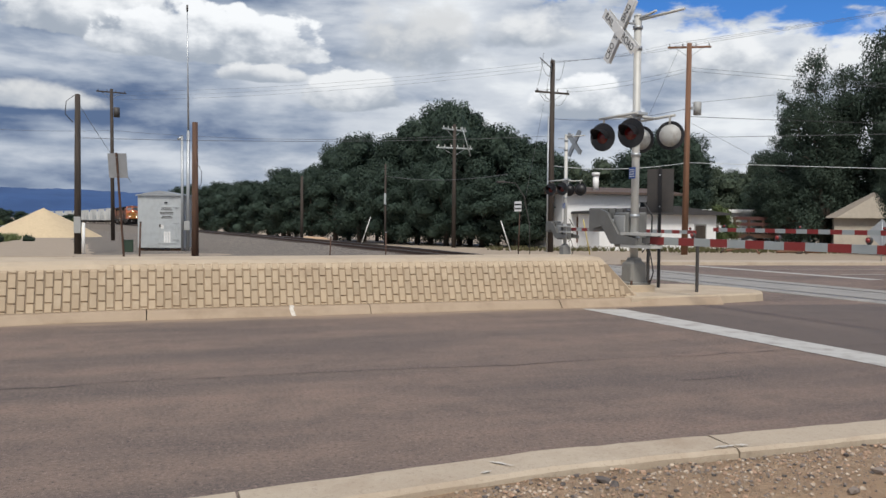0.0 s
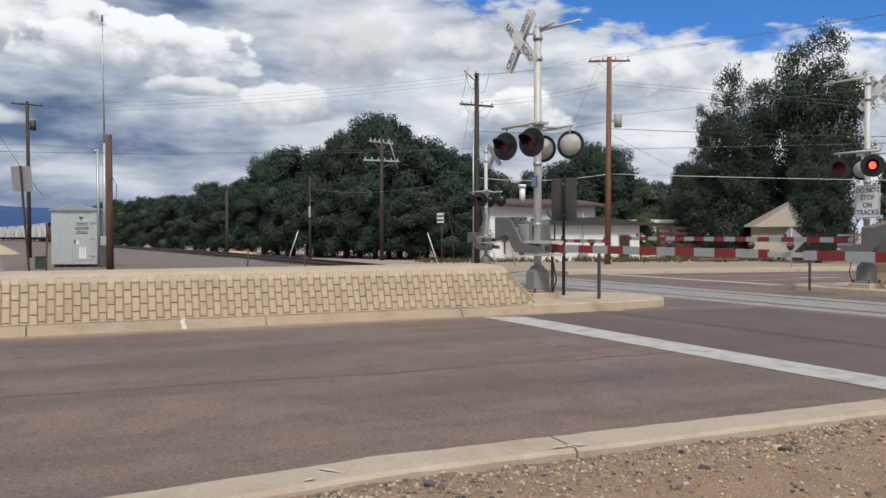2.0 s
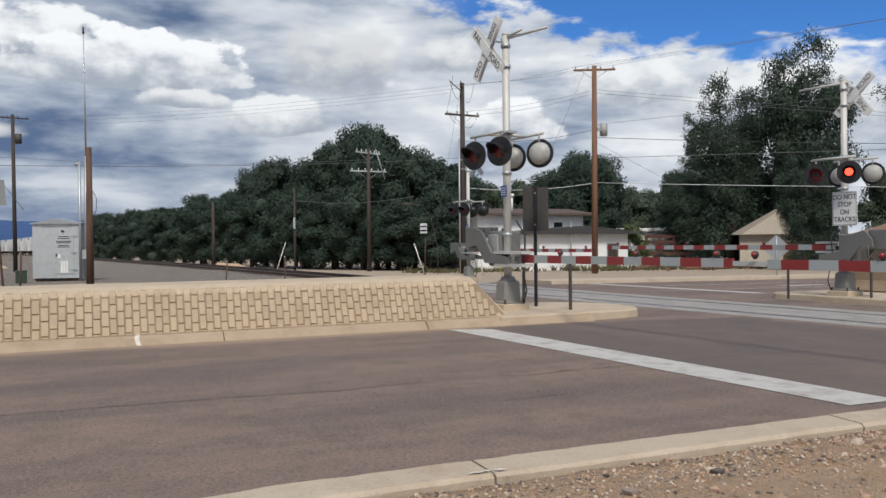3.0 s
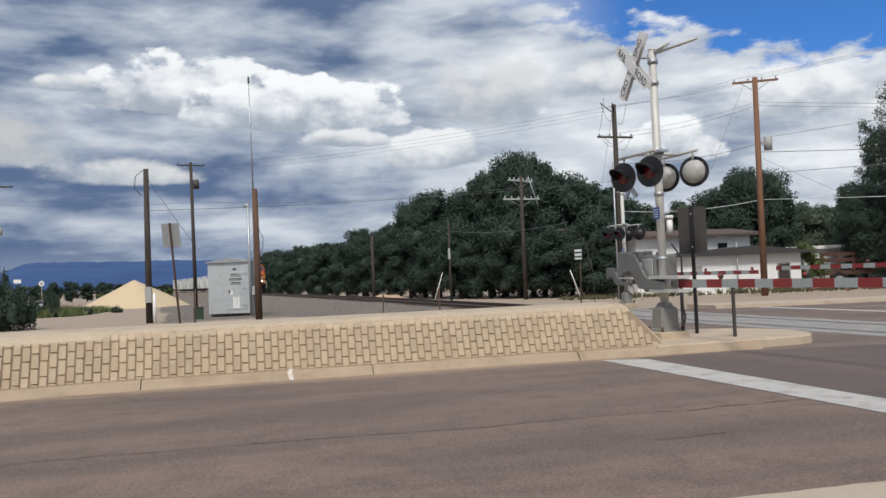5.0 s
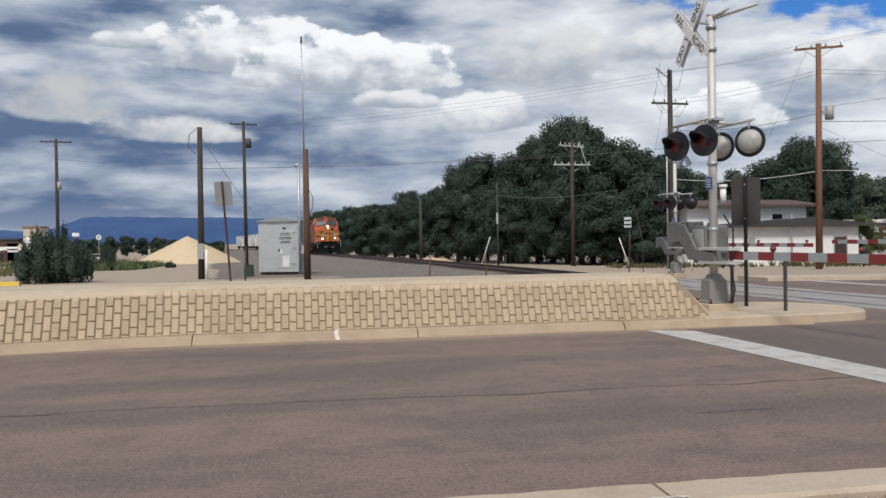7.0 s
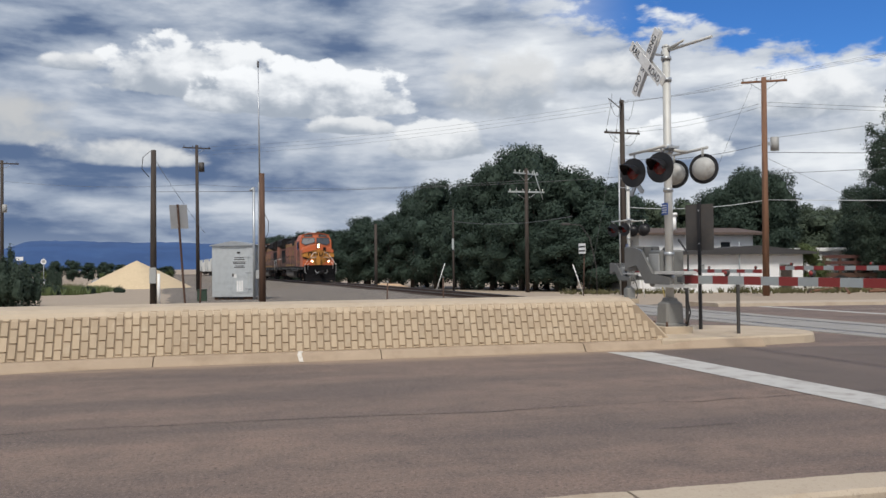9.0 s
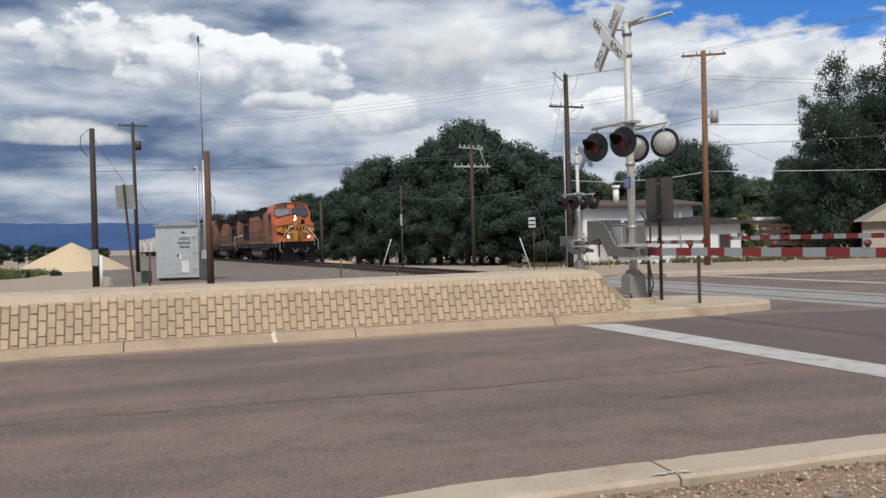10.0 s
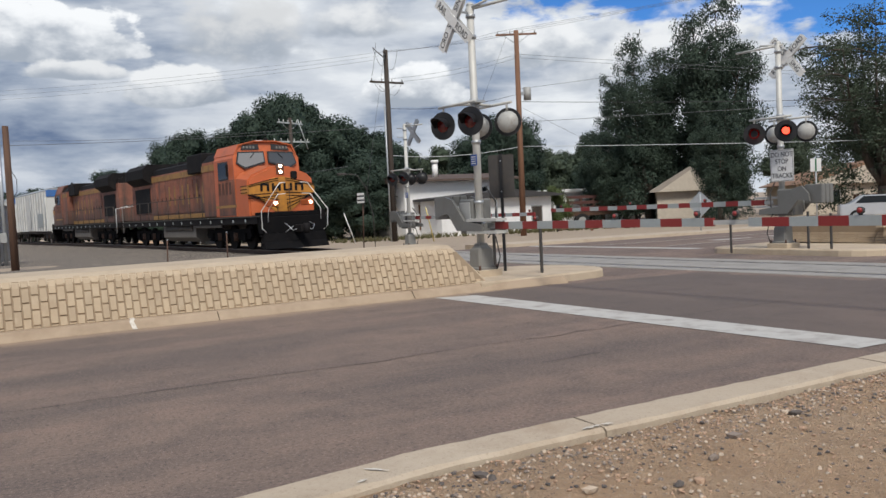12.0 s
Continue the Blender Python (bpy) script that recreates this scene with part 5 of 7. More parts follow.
def build_wires():
    P1, P2 = (24.3, 48.7), (31.5, 44.4)
    # three lines on the crossarm tops
    for s, z in ((-0.9, 16.6), (0, 16.9), (0.9, 17.2)):
        wire("overhead_cable", (P1[0] + s * 0.5, P1[1] - s * 0.8, 11.5), (P2[0] + s, P2[1] - s * 0.6, 12.4), 0.2, 0.008)
        wire("overhead_cable", (P2[0] + s, P2[1] - s * 0.6, 12.4), (60 + s, 28, z), 0.1, 0.009)
        wire("overhead_cable", (P1[0] + s * 0.5, P1[1] - s * 0.8, 11.3 + s * 0.25), (-3.5 + s, 86, 12.9 + s * 0.5), 0.5, 0.007)
    # lower lines along the street
    for s in (-1.1, 1.1):
        wire("overhead_cable", (P1[0] + s, P1[1], 9.65), (P2[0] + s * 0.3, P2[1], 10.8), 0.25, 0.009)
        wire("overhead_cable", (P2[0] + s * 0.1, P2[1], 10.8 + s * 0.1), (60, 28, 7.4 + s * 0.1), 0.1, 0.010)
    wire("overhead_cable", (*P2, 8.7), (60, 28, 11.8), 0.1, 0.011)
    wire("overhead_cable", (*P2, 7.9), (60, 28, 6.9), 0.25, 0.018, "wire")
    wire("overhead_cable", (*P2, 6.6), (60, 28, 7.0), 0.05, 0.016, "wire_pale")
    wire("overhead_cable", (*P1, 7.9), (*P2, 8.4), 0.35, 0.014, "wire")
    wire("overhead_cable", (*P1, 4.9), (*P2, 5.05), 0.30, 0.020, "wire_white")
    wire("overhead_cable", (*P2, 5.05), (60, 28, 4.2), 0.12, 0.020, "wire_white")
    wire("overhead_cable", (*P1, 6.8), (-3.3, 44.4, 5.2), 0.25, 0.013, "wire_pale")
    wire("overhead_cable", (-22.6, 91, 10.2), (-3.5, 86, 9.6), 0.4, 0.014)
    wire("overhead_cable", (-3.5, 86, 9.6), (22.1, 61, 7.8), 0.5, 0.014)
    wire("overhead_cable", (13.0, 47.5, 3.9), (16.0, 36.5, 3.55), 0.25, 0.014)
    wire("guy_wire", (*P2, 7.6), (38.5, 44.0, 4.6), 0.0, 0.009, "wire_pale", 2)
    wire("guy_wire", (P2[0] - 0.8, P2[1], 11.9), (29.2, 46.0, 7.0), 0.0, 0.008, "wire_pale", 2)
    wire("guy_wire", (24.1, 48.6, 11.0), (22.0, 49.0, -0.4), 0.0, 0.009, "wire_pale", 2)
    wire("guy_wire", (-3.3, 44.4, 7.0), (-0.9, 46.5, 3.2), 0.1, 0.012, "wire_pale", 4)


build_wires()


# ---- the signal shed ----


def build_shed():
    root = thing("signal_shed", pose(-0.62, 48.6, ground_z(0, 48) + 0.0, 0, 0, -18), "silver aluminium signal shed with a door and low gabled roof", "shed")
    part("body", B(0, 0, 0.12, 2.4, 2.0, 2.96, 0.015), M["shed"], root)
    bm = bmesh.new()
    prism(bm, [(-0.10, 2.96), (2.5, 2.96), (2.5, 3.01), (1.2, 3.24), (-0.10, 3.01)], "y", -0.1, 2.1)
    part("roof", bm, M["galv"], root, "low gabled metal roof")
    part("skid", B(0.1, 0.1, -0.1, 2.3, 0.25, 0.12), M["rust"], root)
    for k in range(5):
        part("vent", B(0.35 + 0.3 * k, -0.012, 0.02, 0.55 + 0.3 * k, 0.1, 0.12), M["black"], root)
    door = part("door", B(1.08, -0.03, 0.35, 2.08, 0.0, 2.45, 0.008), M["shed"], root, "flush metal door with notices")
    part("handle", B(1.18, -0.07, 1.25, 1.26, -0.03, 1.42, 0.01), M["darkmetal"], door)
    part("notice", B(1.25, -0.036, 1.18, 1.42, -0.03, 1.38), M["white"], door)
    for k in range(3):
        part("notice", B(1.42 + 0.13 * k, -0.036, 0.42, 1.52 + 0.13 * k, -0.03, 1.02), M["white"], door, "white notice strip")
    for z, w in ((2.30, 0.55), (2.20, 0.6), (2.06, 0.75), (1.98, 0.7), (1.84, 0.5), (1.76, 0.62)):
        part("text_bar", B(1.58 - w / 2, -0.036, z - 0.022, 1.58 + w / 2, -0.03, z + 0.022), M["darkmetal"], door)
    for z in (0.55, 1.45, 2.3):
        part("hinge", B(1.92, -0.05, z, 2.25, -0.03, z + 0.04), M["galv"], door)
    part("lamp", B(1.45, -0.06, 2.55, 1.62, 0.0, 2.63), M["black"], root)
    part("gutter", B(0.45, -0.05, 2.86, 2.0, -0.01, 2.92), M["galv"], root)


build_shed()
green_box = thing("utility_pedestal", on_ground(-1.05, 46.5), "small dark green utility pedestal", "pedestal")
part("body", B(-0.25, -0.2, -0.05, 0.25, 0.2, 0.55, 0.03), M["leaf"], green_box)
part("lid", B(-0.27, -0.22, 0.55, 0.27, 0.22, 0.6, 0.015), M["leaf"], green_box)


# ---- sand heap and scrub ----


def build_sand():
    bm = bmesh.new()
    n, rings = 40, 14
    rows = []
    for j in range(rings + 1):
        t = j / rings
        row = []
        for k in range(n):
            a = 2 * math.pi * k / n
            r = 7.4 * t * (1 + 0.10 * noise.noise((math.cos(a) * 1.5, math.sin(a) * 1.5, 3)))
            z = 3.75 * max(0.0, 1 - t) ** 0.93 + 0.10 * noise.noise((r * math.cos(a), r * math.sin(a), 1)) * (1 - t) - 0.10 * t
            row.append(bm.verts.new((r * math.cos(a) * 1.0, r * math.sin(a), z)))
        rows.append(row)
    for a, b in zip(rows, rows[1:]):
        for k in range(n):
            bm.faces.new((a[k], a[(k + 1) % n], b[(k + 1) % n], b[k]))
    bmesh.ops.remove_doubles(bm, verts=bm.verts, dist=0.0005)
    bmesh.ops.recalc_face_normals(bm, faces=bm.faces)
    ob = tagged(link("sand_heap", bm, M["sand"], True), "conical heap of pale yellow sand", "sand heap")
    ob.matrix_basis = pose(-13.2, 118.5, ground_z(-13, 118) - 0.1)


build_sand()
stop = thing("wheel_stop", pose(-9.6, 30.0, ground_z(-9, 30) + 0.25), "yellow painted concrete wheel stop on the kerb", "wheel stop")
part("bar", prism(bmesh.new(), [(0, -0.05), (0.32, -0.05), (0.26, 0.16), (0.06, 0.16)], "x", 0.0, 2.0), M["stop_yellow"], stop)
part("end_cap", B(2.0, 0.05, -0.05, 2.012, 0.27, 0.13), M["kerb"], stop)


def scrub_patch(name, cx, cy, w, d, count, h, mat, seed, label):
    rs = np.random.RandomState(seed)
    verts, faces = [], []
    for k in range(count):
        x, y = cx + rs.uniform(-w, w), cy + rs.uniform(-d, d)
        z = ground_z(x, y) - 0.08
        for j in range(5):
            a, ln = rs.uniform(0, 6.28), h * rs.uniform(0.4, 1.1)
            dx, dy = math.cos(a) * ln * 0.5, math.sin(a) * ln * 0.5
            b = len(verts)
            s = 0.05 * ln + 0.03
            verts += [(x - s, y, z), (x + s, y, z), (x + dx, y + dy, z + ln)]
            faces.append((b, b + 1, b + 2))
    me = bpy.data.meshes.new(name)
    me.from_pydata(verts, [], faces)
    me.materials.append(mat)
    return tagged(new(name, me), label, "scrub", kind="stuff")


scrub_patch("scrub", -22, 66, 7, 7, 600, 0.55, M["scrub"], 1, "dry olive scrub on the open ground")
scrub_patch("scrub", -42, 125, 18, 20, 900, 0.9, M["scrub"], 2, "dry olive scrub on the open ground")
scrub_patch("scrub", 27, 53, 5, 2.0, 160, 0.4, M["scrub"], 3, "weeds along the fence of the house")
scrub_patch("scrub", 44, 52, 10, 2.5, 420, 0.5, M["scrub"], 4, "weeds beside the house")


# ---- houses ----


def window(root, x0, x1, z0, z1, y, mat="glass"):
    w = part("window", B(x0, y - 0.03, z0, x1, y + 0.02, z1), M[mat], root, "dark window")
    for a, b, c, d in ((x0 - 0.06, z0 - 0.06, x1 + 0.06, z0), (x0 - 0.06, z1, x1 + 0.06, z1 + 0.06), (x0 - 0.06, z0, x0, z1), (x1, z0, x1 + 0.06, z1)):
        part("frame", B(a, y - 0.05, b, c, y + 0.02, d), M["white"], w)


def siding(root, x0, x1, z0, z1, y, mat, step=0.2):
    k = 0
    z = z0
    while z < z1 - 0.02:
        part("board", B(x0, y - 0.012 - 0.002 * (k % 2), z, x1, y + 0.01, min(z + step - 0.012, z1)), M[mat], root)
        z += step
        k += 1


M["wood_redpaint"] = painted("rusty_red_paint", (0.085, 0.034, 0.029), 0.8, (0.06, 0.035, 0.028), 0.6)
M["grey_roof"] = painted("pale_grey_shingle", (0.34, 0.30, 0.26), 0.9, (0.22, 0.19, 0.16), 0.5)


def build_houses():
    g = ground_z(34, 58)
    h = thing("house", pose(29.9, 58, g), "white clapboard house with a low brown roof", "house")
    part("wall", B(0, 0.02, -0.2, 9.6, 7, 4.3), M["siding"], h)
    siding(h, 0, 9.6, 0.0, 4.3, 0.0, "siding")
    bm = bmesh.new()
    prism(bm, [(-0.7, 4.25), (7.6, 4.25), (7.6, 4.4), (3.5, 4.95), (-0.7, 4.42)], "x", -0.8, 10.4)
    part("roof", bm, M["roof"], h, "low brown shingle roof")
    part("door", B(1.2, -0.06, 0.5, 2.1, 0.0, 2.5, 0.0), M["wood_red"], h, "brown door")
    window(h, 6.8, 7.6, 2.9, 3.7, 0.0)
    part("vent", T((3.4, 1.0, 4.5), (3.4, 1.0, 5.75), 0.24, n=12), M["white"], h, "white roof vent")
    part("vent_cap", T((3.4, 1.0, 5.75), (3.4, 1.0, 6.0), 0.32, n=12), M["white"], h)
    h2 = thing("house", pose(34.2, 54.6, ground_z(37, 55)), "low white annex with a dark shallow roof", "house")
    part("wall", B(-3.0, 0.02, -0.2, 7.2, 3.3, 2.75), M["siding"], h2)
    siding(h2, -3.0, 7.2, 0.0, 2.75, 0.0, "siding")
    bm = bmesh.new()
    prism(bm, [(-3.6, 2.7), (8.0, 2.7), (8.0, 2.85), (3.2, 3.35), (-3.6, 2.88)], "y", -0.6, 3.35)
    part("roof", bm, M["roof_dark"], h2, "dark shallow roof")
    part("door", B(5.3, -0.06, 0.1, 6.2, 0.0, 1.9), M["wood_dark"], h2, "dark door")
    part("door_frame", B(5.2, -0.04, 0.1, 6.3, 0.005, 2.0), M["grey"], h2)
    part("gable_vent", B(-1.4, -0.05, 1.5, -0.9, 0.0, 2.0), M["grey"], h2)
    part("tank", T((1.6, -0.6, -0.1), (1.6, -0.6, 0.9), 0.35, n=12), M["grey"], h2, "grey gas tank")
    part("pipe", T((1.7, -0.4, 0.0), (1.7, -0.4, 3.6), 0.05, n=8), M["galv"], h2)
    t = thing("trailer_home", pose(46.9, 62.6, ground_z(46, 63), 0, 0, -8) @ Matrix.Diagonal((1, 1, 1.22, 1)), "long low white trailer building", "building")
    part("wall", B(0, 0, 0, 9.0, 3.5, 2.6), M["white"], t)
    part("roof", B(-0.3, -0.3, 2.6, 9.3, 3.8, 2.85, 0.03), M["white"], t)
    window(t, 1.0, 2.0, 1.2, 2.0, 0)
    bm = bmesh.new()
    prism(bm, [(7.2, 2.0), (11.8, 1.9), (8.6, 3.0)], "y", -0.6, 3.0)
    part("gable", bm, M["tan_roof"], t)
    w = thing("flatbed_trailer", pose(46.0, 58.5, ground_z(46, 58), 0, 0, -6) @ Matrix.Diagonal((1.75, 1.15, 1.38, 1)), "rusty dark red farm trailer with slatted sides", "trailer")
    part("bed", B(0, 0, 0.7, 4.8, 2.2, 0.95), M["rust"], w)
    for k in range(7):
        part("stake", B(0.05 + 0.76 * k, -0.05, 0.9, 0.17 + 0.76 * k, 0.05, 2.0), M["rust"], w)
    for z in (1.1, 1.45, 1.8):
        part("slat", B(0, -0.06, z, 4.8, 0.0, z + 0.2), M["wood_redpaint"], w)
    for x in (0.9, 3.9):
        wheel = part("wheel", T((x, -0.05, 0.42), (x, 0.2, 0.42), 0.42, n=16), M["tire"], w)
        part("rim", T((x, -0.07, 0.42), (x, -0.04, 0.42), 0.22, n=12), M["grey"], wheel)
    rnd = random.Random(2)
    for k in range(26):
        x, y = rnd.uniform(37, 54), rnd.uniform(47, 53)
        lg = thing("timber_log", pose(x, y, ground_z(x, y) + 0.1, 0, rnd.uniform(80, 100), rnd.uniform(0, 360)), "weathered grey timber lying on the ground", "timber", "scrap timber")
        part("log", T((0, 0, -rnd.uniform(0.5, 1.4)), (0, 0, rnd.uniform(0.5, 1.2)), 0.09, 0.07, 7), M["wood_red" if k % 3 else "bark"], lg)
        part("end", T((0, 0, 1.2), (0, 0, 1.205), 0.05, n=7), M["sand"], lg)
    for x, y, w_, d, hh, mat, roof, turn, lab in ((51.0, 52.6, 5.4, 7, 2.75, "stucco", "grey_roof", -42, "pale stucco house with a grey gabled roof"),
                                            (66, 50, 12, 8, 2.7, "stucco", "tan_roof", -30, "cream house with a tan shingle roof behind trees"),
                                            (66, 34, 10, 8, 2.7, "stucco", "tan_roof", -40, "cream house with a brown tiled gable roof")):
        r = thing("house", pose(x, y, ground_z(x, y), 0, 0, turn), lab, "house")
        part("wall", B(0, 0, -0.3, w_, d, hh), M[mat], r)
        bm = bmesh.new()
        prism(bm, [(-0.6, hh - 0.1), (w_ + 0.6, hh - 0.1), (w_ + 0.6, hh), (w_ / 2, hh + 1.9), (-0.6, hh)], "y", -0.5, d + 0.5)
        part("roof", bm, M[roof], r, "tan shingle roof")
        bm = bmesh.new()
        prism(bm, [(0.1, hh - 0.1), (w_ - 0.1, hh - 0.1), (w_ / 2, hh + 1.6)], "y", -0.52, -0.48)
        part("gable", bm, M[mat], r)
        if roof == "tan_roof":
            window(r, w_ * 0.2, w_ * 0.2 + 1.1, 1.0, 2.0, 0)
        part("door", B(w_ * 0.6, -0.05, 0, w_ * 0.6 + 0.9, 0, 2.0), M["wood_red"], r, "brown door")
    f = thing("plank_fence", pose(53, 36, ground_z(53, 36), 0, 0, -35), "weathered wooden plank fence", "fence")
    for k in range(40):
        part("plank", B(k * 0.2, 0, -0.1, k * 0.2 + 0.17, 0.03, 1.6 + 0.04 * math.sin(k * 2.1)), M["wood_red"], f)
    for z in (0.4, 1.2):
        part("rail", B(0, 0.03, z, 8.0, 0.08, z + 0.09), M["wood_red"], f)


build_houses()


def build_car():
    global PARKED
    c = PARKED = thing("parked_car", pose(46.2, 29.6, ground_z(46, 29), 0, 0, -50), "silver parked pickup car with dark windows", "car")
    bm = bmesh.new()
    prism(bm, [(-2.3, 0.35), (2.3, 0.35), (2.35, 0.75), (2.2, 0.95), (1.0, 1.02), (0.3, 1.5), (-1.1, 1.52), (-1.7, 1.05), (-2.3, 0.98)], "y", -0.85, 0.85)
    bmesh.ops.bevel(bm, geom=list(bm.edges), offset=0.06, segments=2, affect="EDGES")
    part("body", bm, M["vehicle"], c)
    for s in (-1, 1):
        bm = bmesh.new()
        prism(bm, [(0.85, 1.05), (0.28, 1.44), (-1.05, 1.46), (-1.5, 1.07)], "y", 0.845 * s - 0.012, 0.845 * s + 0.012)
        part("window", bm, M["glass"], c)
        for x in (-1.45, 1.45):
            wh = part("wheel", T((x, 0.7 * s, 0.34), (x, 0.88 * s, 0.34), 0.34, n=18), M["tire"], c)
            part("rim", T((x, 0.875 * s, 0.34), (x, 0.89 * s, 0.34), 0.2, n=14), M["galv"], wh)
    part("windscreen", prism(bmesh.new(), [(1.02, 1.03), (1.05, 1.06), (0.36, 1.5), (0.33, 1.47)], "y", -0.72, 0.72), M["glass"], c)
    for s in (-0.6, 0.6):
        part("headlight", B(2.28, s - 0.16, 0.7, 2.36, s + 0.16, 0.84), M["white"], c)


build_car()
for k, (x, y, a) in enumerate(((-32, 150, 10), (-24, 165, 80), (-40, 170, 30))):
    copy_thing(PARKED, on_ground(x, y, -0.05, a))


def lean_stake(x, y, h, dx, mat, label, r=0.03):
    s = thing("marker_stake", on_ground(x, y, 0.0), label, "stake", "marker stakes")
    part("pole", T((0, 0, -0.2), (dx, 0, h), r, n=8), M[mat], s)
    part("cap", T((dx, 0, h), (dx * 1.01, 0, h + 0.03), r * 1.15, n=8), M["galv"], s)


for x, y, h, dx, mat, label, r in ((22.15, 50, 1.9, -0.75, "white", "leaning white guy marker under the trees", 0.03), (16.9, 70, 2.3, 0.85, "white", "leaning white guy marker under the trees", 0.03),
                                (24.6, 44, 2.0, -0.5, "stake_yellow", "leaning yellow guy marker by the house", 0.035), (23.6, 44.5, 2.0, -0.35, "white", "leaning white guy marker by the house", 0.035),
                                (6.2, 29.9, 0.95, 0.05, "rust", "thin rusty stake by the far kerb", 0.025), (8.3, 29.9, 1.1, 0.0, "rust", "thin rusty stake by the far kerb", 0.025)):
    lean_stake(x, y, h, dx, mat, label, r)
mound = bmesh.new()
bmesh.ops.create_icosphere(mound, subdivisions=3, radius=1)
for v in mound.verts:
    v.co *= 1 + 0.2 * noise.noise(v.co * 2)
    v.co.x, v.co.y, v.co.z = v.co.x * 2.2, v.co.y * 1.6, v.co.z * 0.55
mound = tagged(link("dirt_mound", mound, M["dirt"], True), "low mound of bare dirt beside the track", "mound")
mound.matrix_basis = on_ground(13.6, 76, 0.0)


# ---- the edge of the town, far off ----


def build_town():
    rs_ = thing("warning_sign", on_ground(-42.7, 200), "round white warning sign on a tall post", "road sign")
    part("post", T((0, 0, -0.2), (0, 0, 6.2), 0.07, n=8), M["galv"], rs_)
    face = part("disc", disc(bmesh.new(), (0, -0.1, 5.3), (0, -1, 0), 0.58, 0.58, 0.03), M["white"], rs_)
    part("centre", disc(bmesh.new(), (0, -0.14, 5.3), (0, -1, 0), 0.36, 0.36, 0.02), M["grey"], face)
    bb = thing("billboard", on_ground(-47.6, 200), "small white billboard on a post", "sign")
    part("post", T((0, 0, -0.2), (0, 0, 5.8), 0.10, n=8), M["darkmetal"], bb)
    part("board", B(-0.75, -0.1, 5.6, 0.75, 0.0, 6.4), M["white"], bb)
    for x, w, h, wall, roof, lab in ((-58.6, 3.6, 7.6, "stucco", "tan_roof", "tall tan and white sign building by the town road"), (-66.5, 6.8, 4.9, "wood_redpaint", "roof_dark", "low red-brown building by the town road"), (-62, 3.4, 4.2, "stucco", "roof_dark", "low cream building by the town road")):
        b = thing("building", on_ground(x, 200), lab, "building")
        part("wall", B(0, 0, -0.3, w, 6, h), M[wall], b)
        part("roof", B(-0.2, -0.2, h, w + 0.2, 6.2, h + 0.4, 0.03), M[roof], b)
        part("band", B(0, -0.03, h * 0.55, w, 0.0, h * 0.72), M["white"], b, "white painted band")
        part("door", B(w * 0.4, -0.04, 0, w * 0.4 + 1.0, 0.0, 2.1), M["glass"], b)
    st = thing("marker_stake", on_ground(-12.2, 57), "faded orange marker stake in the dirt", "stake", "marker stakes")
    part("post", T((0, 0, -0.2), (0, 0, 1.05), 0.045, n=8), M["orange_stake"], st)
    part("cap", T((0, 0, 1.05), (0, 0, 1.07), 0.05, n=8), M["galv"], st)
    sg = thing("road_sign", on_ground(30.0, 22.0, 0.1), "small white road sign with a green band", "road sign")
    part("post", T((0, 0, -0.2), (0, 0, 2.9), 0.025, n=8), M["galv"], sg)
    turned = part("board", B(-0.20, -0.036, -0.26, 0.20, -0.03, 0.26), M["white"], sg)
    turned.matrix_basis = pose(0, 0, 2.62, 0, 0, -52)
    part("band", B(-0.03, -0.041, -0.25, 0.03, -0.036, 0.25), M["sign_green"], turned)


M["orange_stake"] = painted("faded_orange_stake", (0.45, 0.22, 0.10), 0.7)
M["sign_green"] = painted("sign_green", (0.03, 0.16, 0.07), 0.5)
build_town()
copy_thing(PARKED, on_ground(-42.0, 197, -0.05, 5))
copy_thing(PARKED, on_ground(-30.5, 200, -0.05, 15))
scrub_patch("scrub", -17.5, 84, 5.5, 11, 900, 0.75, M["leaf2"], 9, "green weeds and low scrub beyond the sand heap")


# ---- the train ----
TRAIN = []


def wheelset_truck(root, y, axles, pitch, wheel_r, mat, wheel_mat="rail"):
    """A bogie: side frames, axle boxes and wheels."""
    half = pitch * (axles - 1) / 2
    tr = part("bogie", B(-0.35, y - half - 0.2, 0.45, 0.35, y + half + 0.2, 0.75), M[mat], root, "grimy bogie")
    for s in (-1, 1):
        bm = bmesh.new()
        prism(bm, [(y - half - 0.75, 0.62), (y - half - 0.6, 0.5), (y - 0.5, 0.36), (y + 0.5, 0.36), (y + half + 0.6, 0.5), (y + half + 0.75, 0.62), (y + half + 0.6, 0.92), (y - half - 0.6, 0.92)], "x", 1.02 * s - 0.08, 1.02 * s + 0.08)
        part("side_frame", bm, M[mat], tr)
        for k in range(axles):
            yy = y - half + pitch * k
            part("wheel", T((0.70 * s, yy, wheel_r), (0.84 * s, yy, wheel_r), wheel_r, n=22), M[wheel_mat], tr)
            part("axle_box", B(1.02 * s - 0.15, yy - 0.2, 0.36, 1.02 * s + 0.15, yy + 0.2, 0.72, 0.02), M[mat], tr)
        for k in range(axles - 1):
            yy = y - half + pitch * (k + 0.5)
            for d in (-0.12, 0.12):
                part("spring", T((1.1 * s, yy + d, 0.4), (1.1 * s, yy + d, 0.75), 0.08, n=8), M["rust"], tr)


